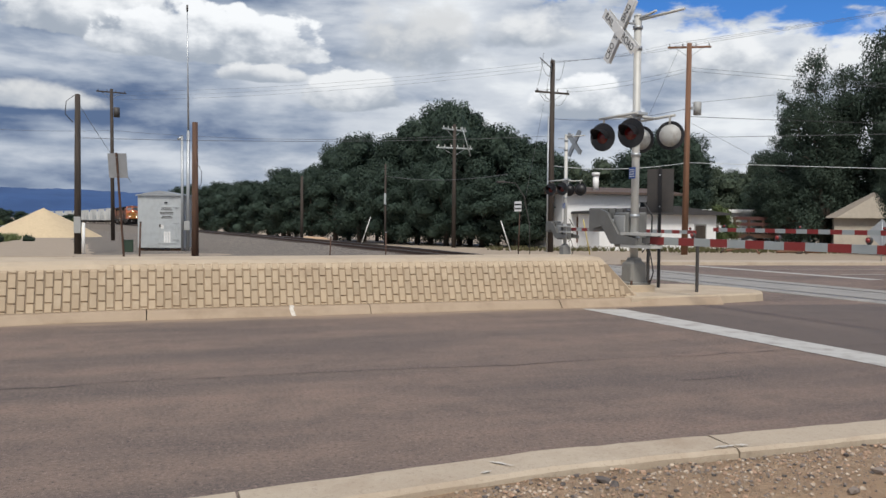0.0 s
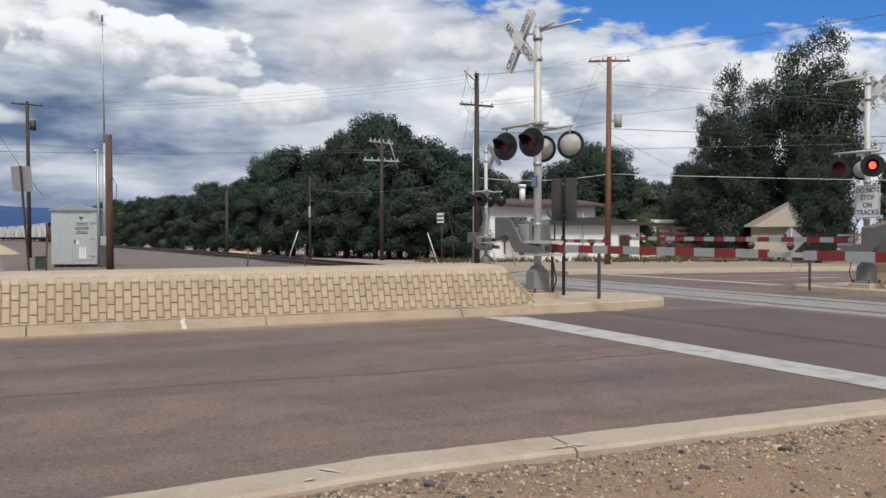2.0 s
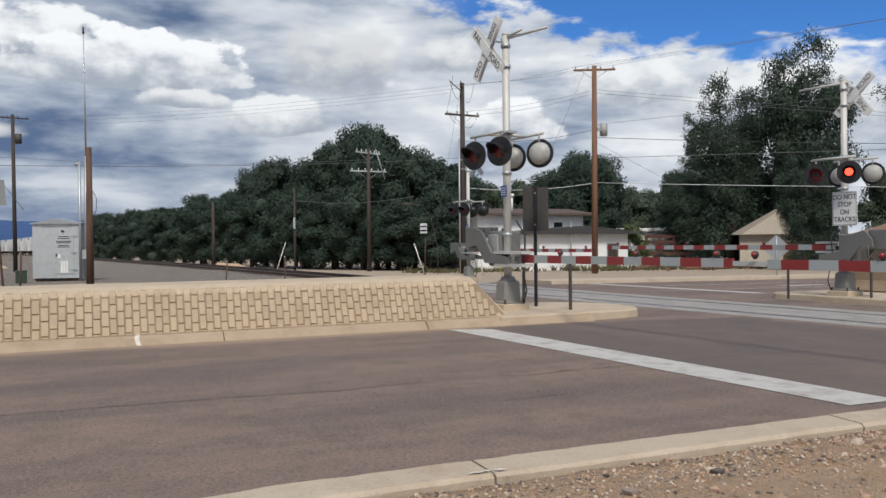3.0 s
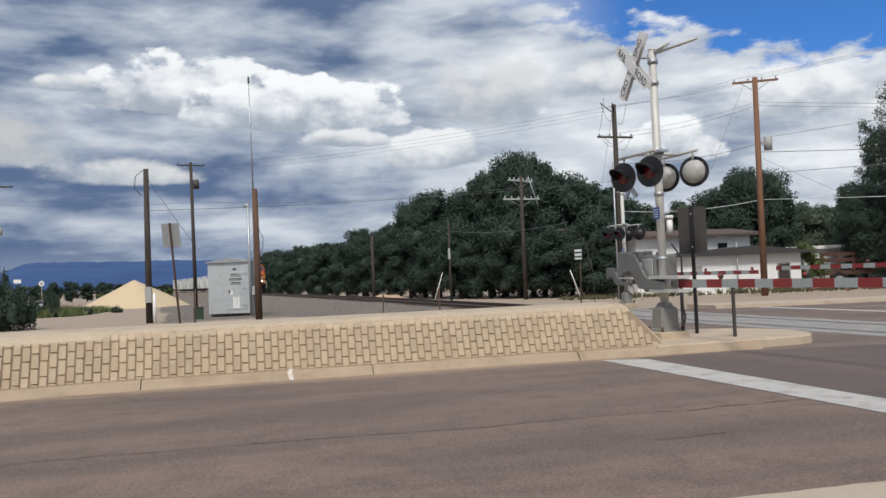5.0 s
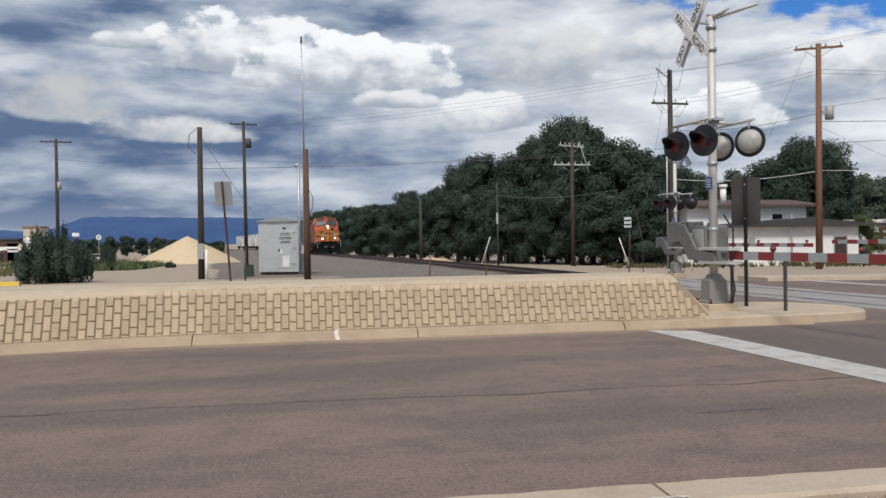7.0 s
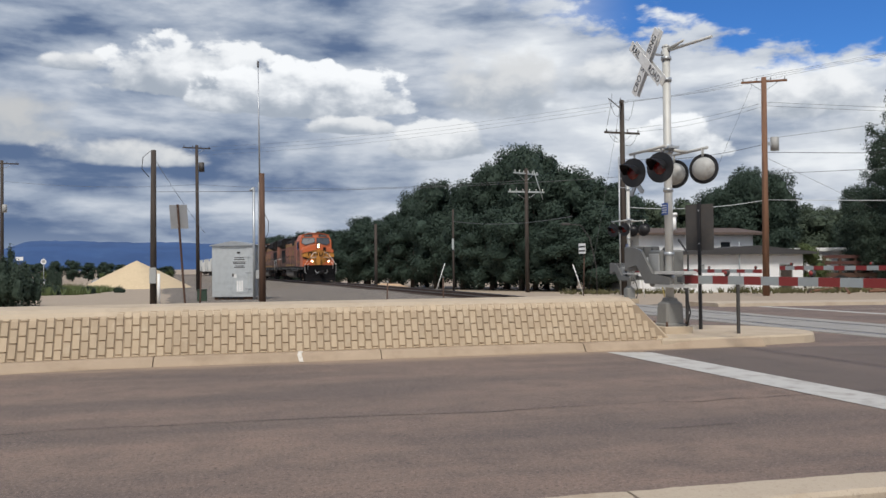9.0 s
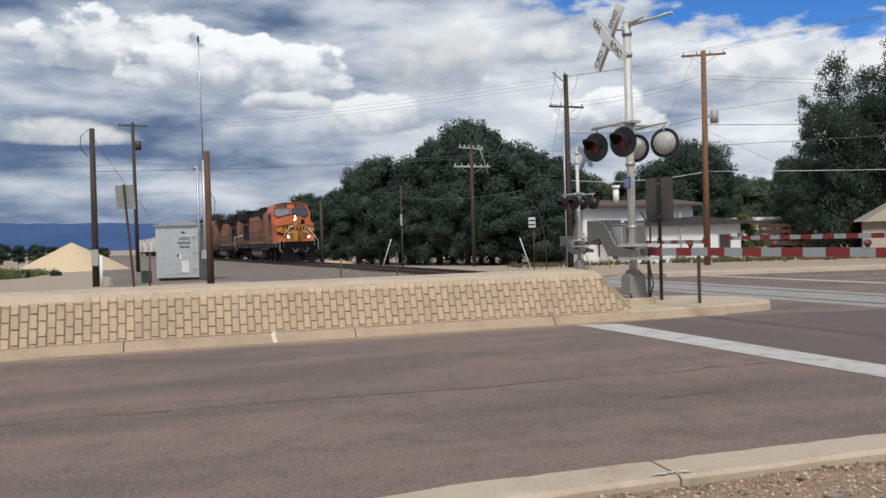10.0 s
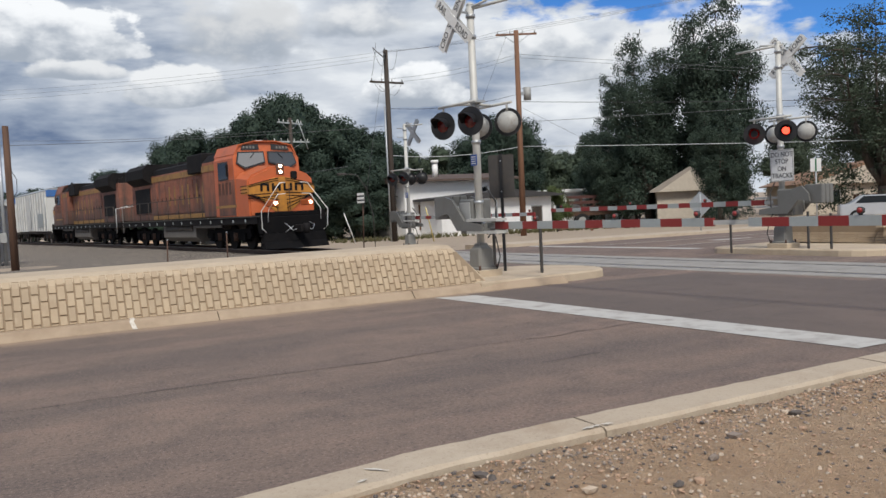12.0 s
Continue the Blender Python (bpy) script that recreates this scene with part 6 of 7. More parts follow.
def locomotive(paint, dull, label):
    """A six-axle freight diesel; its front looks along local -y, the rail tops lie at z = 0."""
    L = thing("locomotive", pose(0, 0, 0), label, "locomotive", "freight train")
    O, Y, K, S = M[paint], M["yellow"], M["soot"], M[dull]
    # pilot, plough, coupler
    bm = bmesh.new()
    lo = [(-1.42, -0.35), (-0.9, -0.62), (0.0, -0.86), (0.9, -0.62), (1.42, -0.35), (1.42, 0.2), (-1.42, 0.2)]
    hi = [(-1.36, -0.12), (-0.9, -0.24), (0.0, -0.36), (0.9, -0.24), (1.36, -0.12), (1.36, 0.2), (-1.36, 0.2)]
    a = [bm.verts.new((x, y, 0.09)) for x, y in lo]
    m_ = [bm.verts.new(((p[0] + q[0]) / 2, (p[1] * 0.3 + q[1] * 0.7), 0.36)) for p, q in zip(lo, hi)]
    b = [bm.verts.new((x, y, 0.72)) for x, y in hi]
    for r, s in ((a, m_), (m_, b)):
        for k in range(7):
            bm.faces.new((r[k], r[(k + 1) % 7], s[(k + 1) % 7], s[k]))
    bm.faces.new(a); bm.faces.new(b)
    bmesh.ops.recalc_face_normals(bm, faces=bm.faces)
    part("snow_plough", bm, M["blackplough"], L, "black snow plough")
    part("pilot", B(-1.46, -0.10, 0.70, 1.46, 0.25, 1.40, 0.03), M["blackplough"], L, "black pilot plate")
    part("front_step", B(-1.46, -0.06, 1.40, 1.46, 0.5, 1.58, 0.02), M["blackplough"], L)
    cp = part("coupler", B(-0.16, -1.05, 0.72, 0.16, -0.3, 1.02, 0.03), K, L)
    part("knuckle", T((0.05, -1.1, 0.66), (0.05, -1.1, 1.08), 0.13, n=10), K, cp)
    for s in (-0.55, 0.55):
        part("brake_hose", polyline(bmesh.new(), [(s, -0.35, 1.1), (s * 1.05, -0.75, 1.0), (s * 0.8, -0.85, 0.8), (s * 0.45, -0.8, 0.85)], 0.018), M["galv"], L, "grey brake hose")
    # underframe and walkway
    part("underframe", B(-1.48, 0.25, 1.12, 1.48, 21.2, 1.42, 0.02), K, L, "black side sill")
    part("walkway_edge", B(-1.52, 0.0, 1.40, 1.52, 21.1, 1.45), M["underframe"], L)
    tank = part("fuel_tank", prism(bmesh.new(), [(-1.35, 0.55), (-1.0, 0.32), (1.0, 0.32), (1.35, 0.55), (1.35, 1.12), (-1.35, 1.12)], "y", 8.2, 13.4), M["grey_tank"], L, "dusty grey fuel tank")
    for s in (-1, 1):
        part("air_tank", T((1.25 * s, 8.6, 0.98), (1.25 * s, 12.9, 0.98), 0.17, n=12), M["underframe"], tank)
    wheelset_truck(L, 4.6, 3, 2.0, 0.53, "blackplough", "soot")
    wheelset_truck(L, 17.0, 3, 2.0, 0.53, "blackplough", "soot")
    # nose
    bm = bmesh.new()
    out = [(-1.47, 1.42), (1.47, 1.42), (1.47, 2.94), (1.26, 3.16), (0.45, 3.48), (-0.45, 3.48), (-1.26, 3.16), (-1.47, 2.94)]
    a = [bm.verts.new((x, 0.45 + (0.0 if z < 2.6 else 0.10), z)) for x, z in out]
    b = [bm.verts.new((x * 1.03, 1.75, z + (0.02 if z < 2 else 0.12))) for x, z in out]
    for k in range(8):
        bm.faces.new((a[k], b[k], b[(k + 1) % 8], a[(k + 1) % 8]))
    bm.faces.new(a); bm.faces.new(b)
    bmesh.ops.recalc_face_normals(bm, faces=bm.faces)
    bmesh.ops.bevel(bm, geom=[e for e in bm.edges if all(v.co.y < 0.8 for v in e.verts)], offset=0.07, segments=2, affect="EDGES")
    nose = part("nose", bm, O, L, "wide orange nose")
    wing = [(0.34, 1.60), (0.62, 1.82), (0.95, 2.10), (1.25, 2.30), (1.485, 2.36), (1.485, 2.72), (1.1, 2.78), (0.7, 2.90), (0.3, 3.02)]
    outline = wing + [(-x, z) for x, z in reversed(wing)]
    part("nose_band", prism(bmesh.new(), outline, "y", 0.428, 0.62), Y, nose, "yellow wing-shaped nose band")
    part("nose_centre", B(-0.13, 0.415, 1.60, 0.13, 0.44, 3.05), Y, nose, "yellow centre strip")
    for s in (-1, 1):
        for rise, drop in ((2.99, 0.27), (2.90, 0.24), (2.38, 0.06), (2.26, 0.08), (2.08, -0.22), (1.90, -0.40), (1.72, -0.60)):
            pts = []
            for k in range(7):
                u = k / 6
                z = rise - drop * u ** (1.2 if drop > 0 else 1.0)
                pts.append(((0.16 + 1.31 * u) * s, 0.418, z))
            part("pinstripe", polyline(bmesh.new(), pts + [(1.487 * s, 0.5, pts[-1][2])], 0.017, 5), K, nose)
        for z in (2.40, 2.54, 2.68):
            part("side_pinstripe", B(1.492 * s - 0.006, 0.6, z, 1.492 * s + 0.006, 1.7, z + 0.035), K, nose)
        part("side_band", B(1.490 * s - 0.005, 0.6, 2.36, 1.490 * s + 0.005, 1.7, 2.72), Y, nose)
    for k in range(4):
        x = -0.78 + 0.52 * k
        mark = part("emblem", B(x - 0.20, 0.405, 2.46, x - 0.10, 0.43, 2.78), K, nose, "dark emblem stroke")
        part("stroke", B(x + 0.09, 0.405, 2.46, x + 0.19, 0.43, 2.78), K, mark)
        part("stroke", B(x - 0.10, 0.405, (2.70, 2.58, 2.46, 2.70)[k], x + 0.09, 0.43, (2.78, 2.66, 2.54, 2.78)[k]), K, mark)
    for s in (-0.28, 0.28):
        part("nose_rail", polyline(bmesh.new(), [(s, 0.36, 1.62), (s, 0.36, 2.72)], 0.014, 6), M["wood_brown"], nose)
    ddoor = part("nose_door", B(-0.25, 0.41, 1.6, 0.25, 0.45, 2.30, 0.0), Y, nose)
    part("grab_iron", T((0.2, 0.39, 1.6), (0.2, 0.39, 2.0), 0.015, n=6), K, ddoor)
    # headlights in the nose, numbers and class lamps over the windows
    hl = part("headlight_case", B(-0.17, 0.50, 3.14, 0.17, 0.62, 3.60, 0.03), M["number_brown"], L, "dark headlight case in the nose")
    for z in (3.26, 3.49):
        part("headlight", disc(bmesh.new(), (0, 0.50, z), (0, -1, 0), 0.064, 0.060, 0.03), M["headlight"], hl, "lit headlight")
    part("nose_vent", B(0.46, 0.50, 2.94, 0.76, 0.58, 3.28, 0.05), K, nose)
    for s in (-1, 1):
        d = part("ditch_light_case", B(0.78 * s - 0.13, -0.10, 1.80, 0.78 * s + 0.13, 0.6, 2.06, 0.03), O, L)
        part("ditch_light", disc(bmesh.new(), (0.78 * s, -0.10, 1.93), (0, -1, 0), 0.066, 0.062, 0.03), M["headlight"], d, "lit ditch light")
    # cab
    cab_out = [(-1.52, 1.47), (1.52, 1.47), (1.52, 3.95), (1.22, 4.50), (0.5, 4.66), (-0.5, 4.66), (-1.22, 4.50), (-1.52, 3.95)]
    bm = bmesh.new()
    a = [bm.verts.new((x, 1.72 + max(0, z - 3.0) * 0.22, z)) for x, z in cab_out]
    b = [bm.verts.new((x, 4.25, z)) for x, z in cab_out]
    for k in range(8):
        bm.faces.new((a[k], b[k], b[(k + 1) % 8], a[(k + 1) % 8]))
    bm.faces.new(a); bm.faces.new(b)
    bmesh.ops.recalc_face_normals(bm, faces=bm.faces)
    cab = part("cab", bm, O, L, "orange driver's cab")
    def wind(pts, mat, off, nm, lab=""):
        w = bmesh.new()
        f = [w.verts.new((x, 1.72 + max(0, z - 3.0) * 0.22 + off, z)) for x, z in pts]
        r = [w.verts.new((v.co.x, v.co.y + 0.05, v.co.z)) for v in f]
        n = len(f)
        for k in range(n):
            w.faces.new((f[k], r[k], r[(k + 1) % n], f[(k + 1) % n]))
        w.faces.new(f)
        bmesh.ops.recalc_face_normals(w, faces=w.faces)
        return part(nm, w, M[mat], cab, lab)
    for s in (-1, 1):
        wind([(0.07 * s, 3.74), (1.02 * s, 3.47), (1.40 * s, 3.70), (1.28 * s, 4.22), (0.08 * s, 4.24)], "black", -0.02, "window_seal")
        wind([(0.12 * s, 3.79), (1.01 * s, 3.54), (1.34 * s, 3.74), (1.22 * s, 4.16), (0.13 * s, 4.18)], "windscreen" if s > 0 else "windscreen_sky", -0.03, "windscreen", "windscreen, sky reflection painted pale into one pane")
        part("wiper", polyline(bmesh.new(), [(0.55 * s, 1.93, 4.16), (0.75 * s, 1.86, 3.95)], 0.012, 5), K, cab)
        wind([(0.28 * s, 4.31), (1.12 * s, 4.29), (1.02 * s, 4.50), (0.30 * s, 4.56)], "black", -0.03, "number_board", "black number board")
        for k in range(4):
            wind([(s * 0.76 - 0.25 + 0.15 * k, 4.36), (s * 0.76 - 0.17 + 0.15 * k, 4.36), (s * 0.76 - 0.17 + 0.15 * k, 4.47), (s * 0.76 - 0.25 + 0.15 * k, 4.47)], "number_grey", -0.042, "number_bar")
        sw = part("side_window", B(1.515 * s - 0.02, 2.55, 3.05, 1.515 * s + 0.02, 3.75, 3.85, 0.0), M["black"], cab)
        part("pane", B(1.53 * s - 0.01, 2.62, 3.12, 1.53 * s + 0.01, 3.68, 3.78), M["glass"], sw)
        part("cab_door", B(1.515 * s - 0.012, 3.85, 1.5, 1.515 * s + 0.012, 4.22, 3.6), O, cab)
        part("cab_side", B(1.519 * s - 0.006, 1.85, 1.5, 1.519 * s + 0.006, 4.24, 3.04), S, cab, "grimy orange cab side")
        part("mirror", B(1.56 * s, 2.42, 3.2, 1.66 * s, 2.46, 3.7), K, cab)
        for k in range(4):
            part("number_bar", B(1.53 * s - 0.004, 2.25 + 0.42 * k, 2.42, 1.53 * s + 0.004, 2.5 + 0.42 * k, 2.95), M["number_brown"], cab)
        part("cab_band", B(1.525 * s - 0.004, 1.75, 1.85, 1.525 * s + 0.004, 4.25, 1.96), M["old_yellow"], cab)
    bm = bmesh.new()
    prism(bm, [(-1.45, 4.12), (-1.25, 4.53), (-0.5, 4.70), (0.5, 4.70), (1.25, 4.53), (1.45, 4.12), (1.38, 4.12), (1.2, 4.49), (0.5, 4.655), (-0.5, 4.655), (-1.2, 4.49), (-1.38, 4.12)], "y", 1.95, 4.4)
    part("cab_roof", bm, O, cab)
    part("horn", T((0.3, 3.0, 4.7), (0.3, 2.5, 4.8), 0.05, 0.09, 8), K, cab)
    part("antenna", B(-0.15, 2.6, 4.69, 0.15, 3.0, 4.78, 0.02), M["white"], cab)
    for ob in (nose, hl, cab):
        ob.matrix_basis = pose(0, 0.5, 0)
    # front handrails and steps
    for s in (-1, 1):
        part("handrail", polyline(bmesh.new(), [(1.28 * s, -0.16, 0.76), (1.46 * s, -0.2, 0.92), (1.48 * s, -0.24, 1.62), (0.62 * s, -0.2, 2.74), (0.34 * s, -0.15, 2.76)], 0.02), M["white"], L, "white front handrail")
        part("handrail", polyline(bmesh.new(), [(1.18 * s, -0.16, 1.2), (1.16 * s, -0.22, 1.66), (0.72 * s, -0.2, 2.28), (0.36 * s, -0.15, 2.3)], 0.016), M["white"], L, "white front handrail")
        for k in range(4):
            part("step", B(1.12 * s - 0.32, -0.1 + 0.08 * k, 0.32 + 0.28 * k, 1.12 * s + 0.32, 0.1 + 0.08 * k, 0.36 + 0.28 * k), K, L)
    part("handrail", polyline(bmesh.new(), [(-0.5, -0.26, 0.72), (-0.2, -0.34, 0.95), (0.2, -0.34, 0.95), (0.5, -0.26, 0.72)], 0.018), M["galv"], L, "grey uncoupling lever")
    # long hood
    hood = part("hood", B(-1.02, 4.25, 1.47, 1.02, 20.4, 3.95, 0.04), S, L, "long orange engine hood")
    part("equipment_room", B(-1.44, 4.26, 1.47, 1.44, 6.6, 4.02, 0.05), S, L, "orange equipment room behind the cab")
    part("hood_top", prism(bmesh.new(), [(-1.0, 3.93), (1.0, 3.93), (0.92, 4.22), (0.6, 4.34), (-0.6, 4.34), (-0.92, 4.22)], "y", 6.4, 20.3), K, hood, "sooty black hood top")
    part("room_top", prism(bmesh.new(), [(-1.43, 4.0), (1.43, 4.0), (1.1, 4.36), (-1.1, 4.36)], "y", 4.3, 6.6), K, hood)
    part("brake_grid", B(-1.35, 6.8, 3.62, 1.35, 9.0, 4.52, 0.05), K, hood, "black brake grid box")
    part("exhaust", B(-0.35, 11.0, 4.3, 0.35, 11.9, 4.62, 0.04), K, hood)
    for y in (13.0, 14.2):
        part("fan_cap", T((0, y, 4.3), (0, y, 4.5), 0.5, n=16), K, hood)
    part("radiator", prism(bmesh.new(), [(-1.05, 3.5), (-1.5, 3.85), (-1.5, 4.36), (-1.2, 4.62), (1.2, 4.62), (1.5, 4.36), (1.5, 3.85), (1.05, 3.5)], "y", 16.2, 19.9), K, hood, "black radiator wings")
    for s in (-1, 1):
        part("hood_stripe", B(1.03 * s - 0.012, 6.6, 3.58, 1.03 * s + 0.012, 16.2, 3.86), M["old_yellow"], hood, "yellow stripe along the hood")
        part("hood_stripe", B(1.03 * s - 0.012, 6.6, 1.50, 1.03 * s + 0.012, 16.2, 1.72), M["old_yellow"], hood, "yellow stripe along the sill")
        part("room_stripe", B(1.45 * s - 0.012, 4.3, 3.58, 1.45 * s + 0.012, 6.6, 3.86), M["old_yellow"], hood)
        for k in range(12):
            y = 6.9 + 0.76 * k
            dr = part("hood_door", B(1.035 * s - 0.018, y, 1.8, 1.035 * s + 0.018, y + 0.68, 3.38, 0.0), S, hood)
            part("latch", B(1.06 * s - 0.01, y + 0.55, 2.5, 1.06 * s + 0.01, y + 0.6, 2.65), K, dr)
        part("intake_screen", B(1.04 * s - 0.02, 16.6, 1.9, 1.04 * s + 0.02, 19.6, 3.3), K, hood, "black radiator intake screen")
        for k in range(3):
            x0 = 7.6 + 2.2 * k
            em = part("emblem", B(1.06 * s - 0.006, x0, 2.2, 1.06 * s + 0.006, x0 + 0.18, 3.2), M["old_yellow"], hood, "faded emblem stroke")
            part("stroke", B(1.06 * s - 0.006, x0 + 0.9, 2.2, 1.06 * s + 0.006, x0 + 1.08, 3.2), M["old_yellow"], em)
        # walkway handrail
        hr = part("walkway_rail", polyline(bmesh.new(), [(1.49 * s, 6.7, 2.45), (1.49 * s, 20.8, 2.45)], 0.018), M["underframe"], L)
        for y in [6.7 + 1.76 * k for k in range(9)]:
            part("stanchion", T((1.49 * s, y, 1.42), (1.49 * s, y, 2.45), 0.016, n=6), M["underframe"], hr)
        part("end_rail", polyline(bmesh.new(), [(1.46 * s, 21.2, 0.8), (1.46 * s, 21.25, 2.3), (0.7 * s, 21.1, 2.45)], 0.025), M["white"], L, "white end handrail")
        part("cable_duct", B(1.40 * s - 0.06, 4.4, 1.0, 1.40 * s + 0.06, 8.0, 1.14), M["underframe"], L)
        for k in range(14):
            part("sill_tab", B(1.50 * s - 0.008, 1.4 + 1.4 * k, 1.2, 1.50 * s + 0.008, 1.5 + 1.4 * k, 1.32), M["armwhite"], L)
    return L


def freight_car(label, mat, top="carblue", length=17.5):
    C = thing("freight_car", pose(0, 0, 0), label, "freight car", "freight train")
    body = part("body", B(-1.5, 0.5, 1.05, 1.5, length - 0.5, 4.55, 0.04), M[mat], C, "weathered white steel body")
    part("roof", prism(bmesh.new(), [(-1.52, 4.52), (1.52, 4.52), (1.2, 4.72), (-1.2, 4.72)], "y", 0.45, length - 0.45), M["galv"], C)
    for s in (-1, 1):
        for k in range(13):
            y = 0.7 + (length - 1.4) * k / 12
            part("rib", B(1.52 * s - 0.04, y - 0.05, 1.1, 1.52 * s + 0.04, y + 0.05, 4.45), M[mat], body)
        dr = part("door", B(1.54 * s - 0.03, length / 2 - 1.6, 1.15, 1.54 * s + 0.03, length / 2 + 1.6, 4.3), M[mat], body)
        part("door_bar", T((1.6 * s, length / 2 - 0.6, 1.3), (1.6 * s, length / 2 - 0.6, 4.2), 0.03, n=6), M["galv"], dr)
        part("stain", B(1.56 * s - 0.002, 2.2, 1.4, 1.56 * s + 0.002, 4.9, 2.6), M["armwhite"], body, "faded painted patch")
        part("ladder", polyline(bmesh.new(), [(1.58 * s, 0.75, 1.0), (1.58 * s, 0.75, 4.5)], 0.02), M["galv"], C)
    part("corner", B(-1.51, 0.44, 4.0, 1.51, 0.52, 4.56), M[top], C, "blue painted upper end")
    part("sill", B(-1.3, 0.3, 0.85, 1.3, length - 0.3, 1.05), M["underframe"], C)
    part("coupler", B(-0.15, -0.35, 0.72, 0.15, 0.4, 1.0), M["rust"], C)
    wheelset_truck(C, 2.4, 2, 1.75, 0.46, "underframe")
    wheelset_truck(C, length - 2.4, 2, 1.75, 0.46, "underframe")
    return C


M["grey_tank"] = painted("dusty_grey_tank", (0.16, 0.145, 0.13), 0.85, (0.07, 0.06, 0.05), 0.6)
M["number_brown"] = painted("faded_dark_number", (0.10, 0.04, 0.025), 0.7)
M["number_grey"] = painted("dull_number_grey", (0.16, 0.15, 0.14), 0.6)
# paler glass colour stands in for the sky mirrored in one pane
M["windscreen_sky"] = painted("sky_painted_windscreen_glass", (0.20, 0.21, 0.22), 0.05, amount=0.0)
M["windscreen"] = painted("windscreen_glass", (0.05, 0.06, 0.075), 0.05, amount=0.0)
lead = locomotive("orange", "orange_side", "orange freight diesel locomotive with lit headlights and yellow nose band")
second = locomotive("orange_old", "orange_old", "faded orange freight diesel locomotive coupled behind the first")
# the second engine runs backwards, its long hood towards the first, its lamps out
for ob in list(second.children):
    ob.matrix_basis = pose(0, 21.45, 0, 0, 0, 180) @ ob.matrix_basis
    for lens in ob.children:
        if lens.name.startswith(("headlight", "ditch_light")):
            lens.data.materials[0] = M["glass"]
            tagged(lens, "unlit lamp glass")
TRAIN += [(lead, 0.0), (second, 22.5)]
back = 45.0
for k in range(9):
    C = freight_car("weathered white boxcar with ribs and blue end top", "carwhite" if k % 3 != 2 else "grey") if k == 0 else copy_thing(CAR, pose(0, 0, 0))
    if k == 0:
        CAR = C
    TRAIN.append((C, back))
    back += 18.2


# ---- stones on the verge, blocks of the berm ----


def stone_mesh(name, seed, mat):
    bm = bmesh.new()
    bmesh.ops.create_icosphere(bm, subdivisions=1, radius=1)
    for v in bm.verts:
        v.co *= 0.75 + 0.45 * noise.noise(v.co * 1.3 + Vector((seed, 0, 0)))
        v.co.z *= 0.6
    me = bpy.data.meshes.new(name)
    bm.to_mesh(me)
    bm.free()
    me.materials.append(mat)
    return me


def build_stones():
    rnd = random.Random(4)
    tones = [mat_concrete("stone_" + n, c, tuple(v * 0.6 for v in c)) for n, c in (("grey", (0.23, 0.185, 0.155)), ("pink", (0.40, 0.265, 0.18)), ("pale", (0.47, 0.375, 0.29)), ("dark", (0.10, 0.085, 0.078)))]
    meshes = [stone_mesh("stone", k * 7.1, tones[k % 4]) for k in range(12)]
    vz = verge_z
    # single larger stones
    for k in range(110):
        x = rnd.uniform(0.6, 8.0)
        y = 3.80 + near_shift(x) - abs(rnd.gauss(0, 0.75))
        s = rnd.choice((0.02, 0.025, 0.03, 0.035, 0.055))
        ob = new("stone", rnd.choice(meshes))
        ob.matrix_basis = pose(x, y, vz(x, y) + s * 0.25, 0, 0, rnd.uniform(0, 360)) @ Matrix.Diagonal((s, s * rnd.uniform(0.6, 1), s, 1))
        tagged(ob, "loose angular stone lying on the gravel verge", "stone", "loose stones")
    # the gravel that nobody could count
    for tone in range(4):
        rs = np.random.RandomState(30 + tone)
        src = stone_mesh("grit", 3.3 + tone, tones[tone])
        base = np.array([v.co for v in src.vertices])
        tri = np.array([list(p.vertices) for p in src.polygons])
        n = (6000, 8000, 6500, 2600)[tone]
        xs = rs.uniform(0.3, 9.0, n)
        band = rs.rand(n) < 0.36
        edge = np.array([near_shift(x) for x in xs])
        ys = edge + np.where(band, 3.85 - np.abs(rs.normal(0, 0.30, n)), rs.uniform(0.9, 3.8, n))
        verts, faces = [], []
        for k in range(n):
            s = 0.0035 + 0.016 * rs.rand() ** 4.5
            a = rs.uniform(0, 6.28)
            c, d = math.cos(a), math.sin(a)
            p = base * s
            q = np.stack([p[:, 0] * c - p[:, 1] * d + xs[k], p[:, 0] * d + p[:, 1] * c + ys[k], p[:, 2] + vz(xs[k], ys[k]) + s * 0.3], 1)
            faces.append(tri + len(verts) * len(base))
            verts.append(q)
        me = bpy.data.meshes.new("gravel")
        me.from_pydata(np.concatenate(verts).tolist(), [], np.concatenate(faces).tolist())
        me.materials.append(tones[tone])
        tagged(new("gravel", me), "loose gravel strewn along the kerb", "gravel", kind="stuff")


build_stones()


LEAN = math.atan2(0.19, 0.52)
SLOPE = math.hypot(0.19, 0.52)


def over_the_top(d):
    """The berm's profile at the distance d up its face: first straight, then rounding over; (y, z) in the face's own axes."""
    pts = [(0.0, 0.0), (0.19, 0.52), (0.26, 0.59), (0.40, 0.635)]
    for (y0, z0), (y1, z1) in zip(pts, pts[1:]):
        ln = math.hypot(y1 - y0, z1 - z0)
        if d <= ln or (y1, z1) == pts[-1]:
            k = d / ln
            y, z = y0 + (y1 - y0) * k, z0 + (z1 - z0) * k
            tilt = math.atan2(y1 - y0, z1 - z0) - LEAN
            return y * math.cos(LEAN) - z * math.sin(LEAN), y * math.sin(LEAN) + z * math.cos(LEAN), tilt
        d -= ln


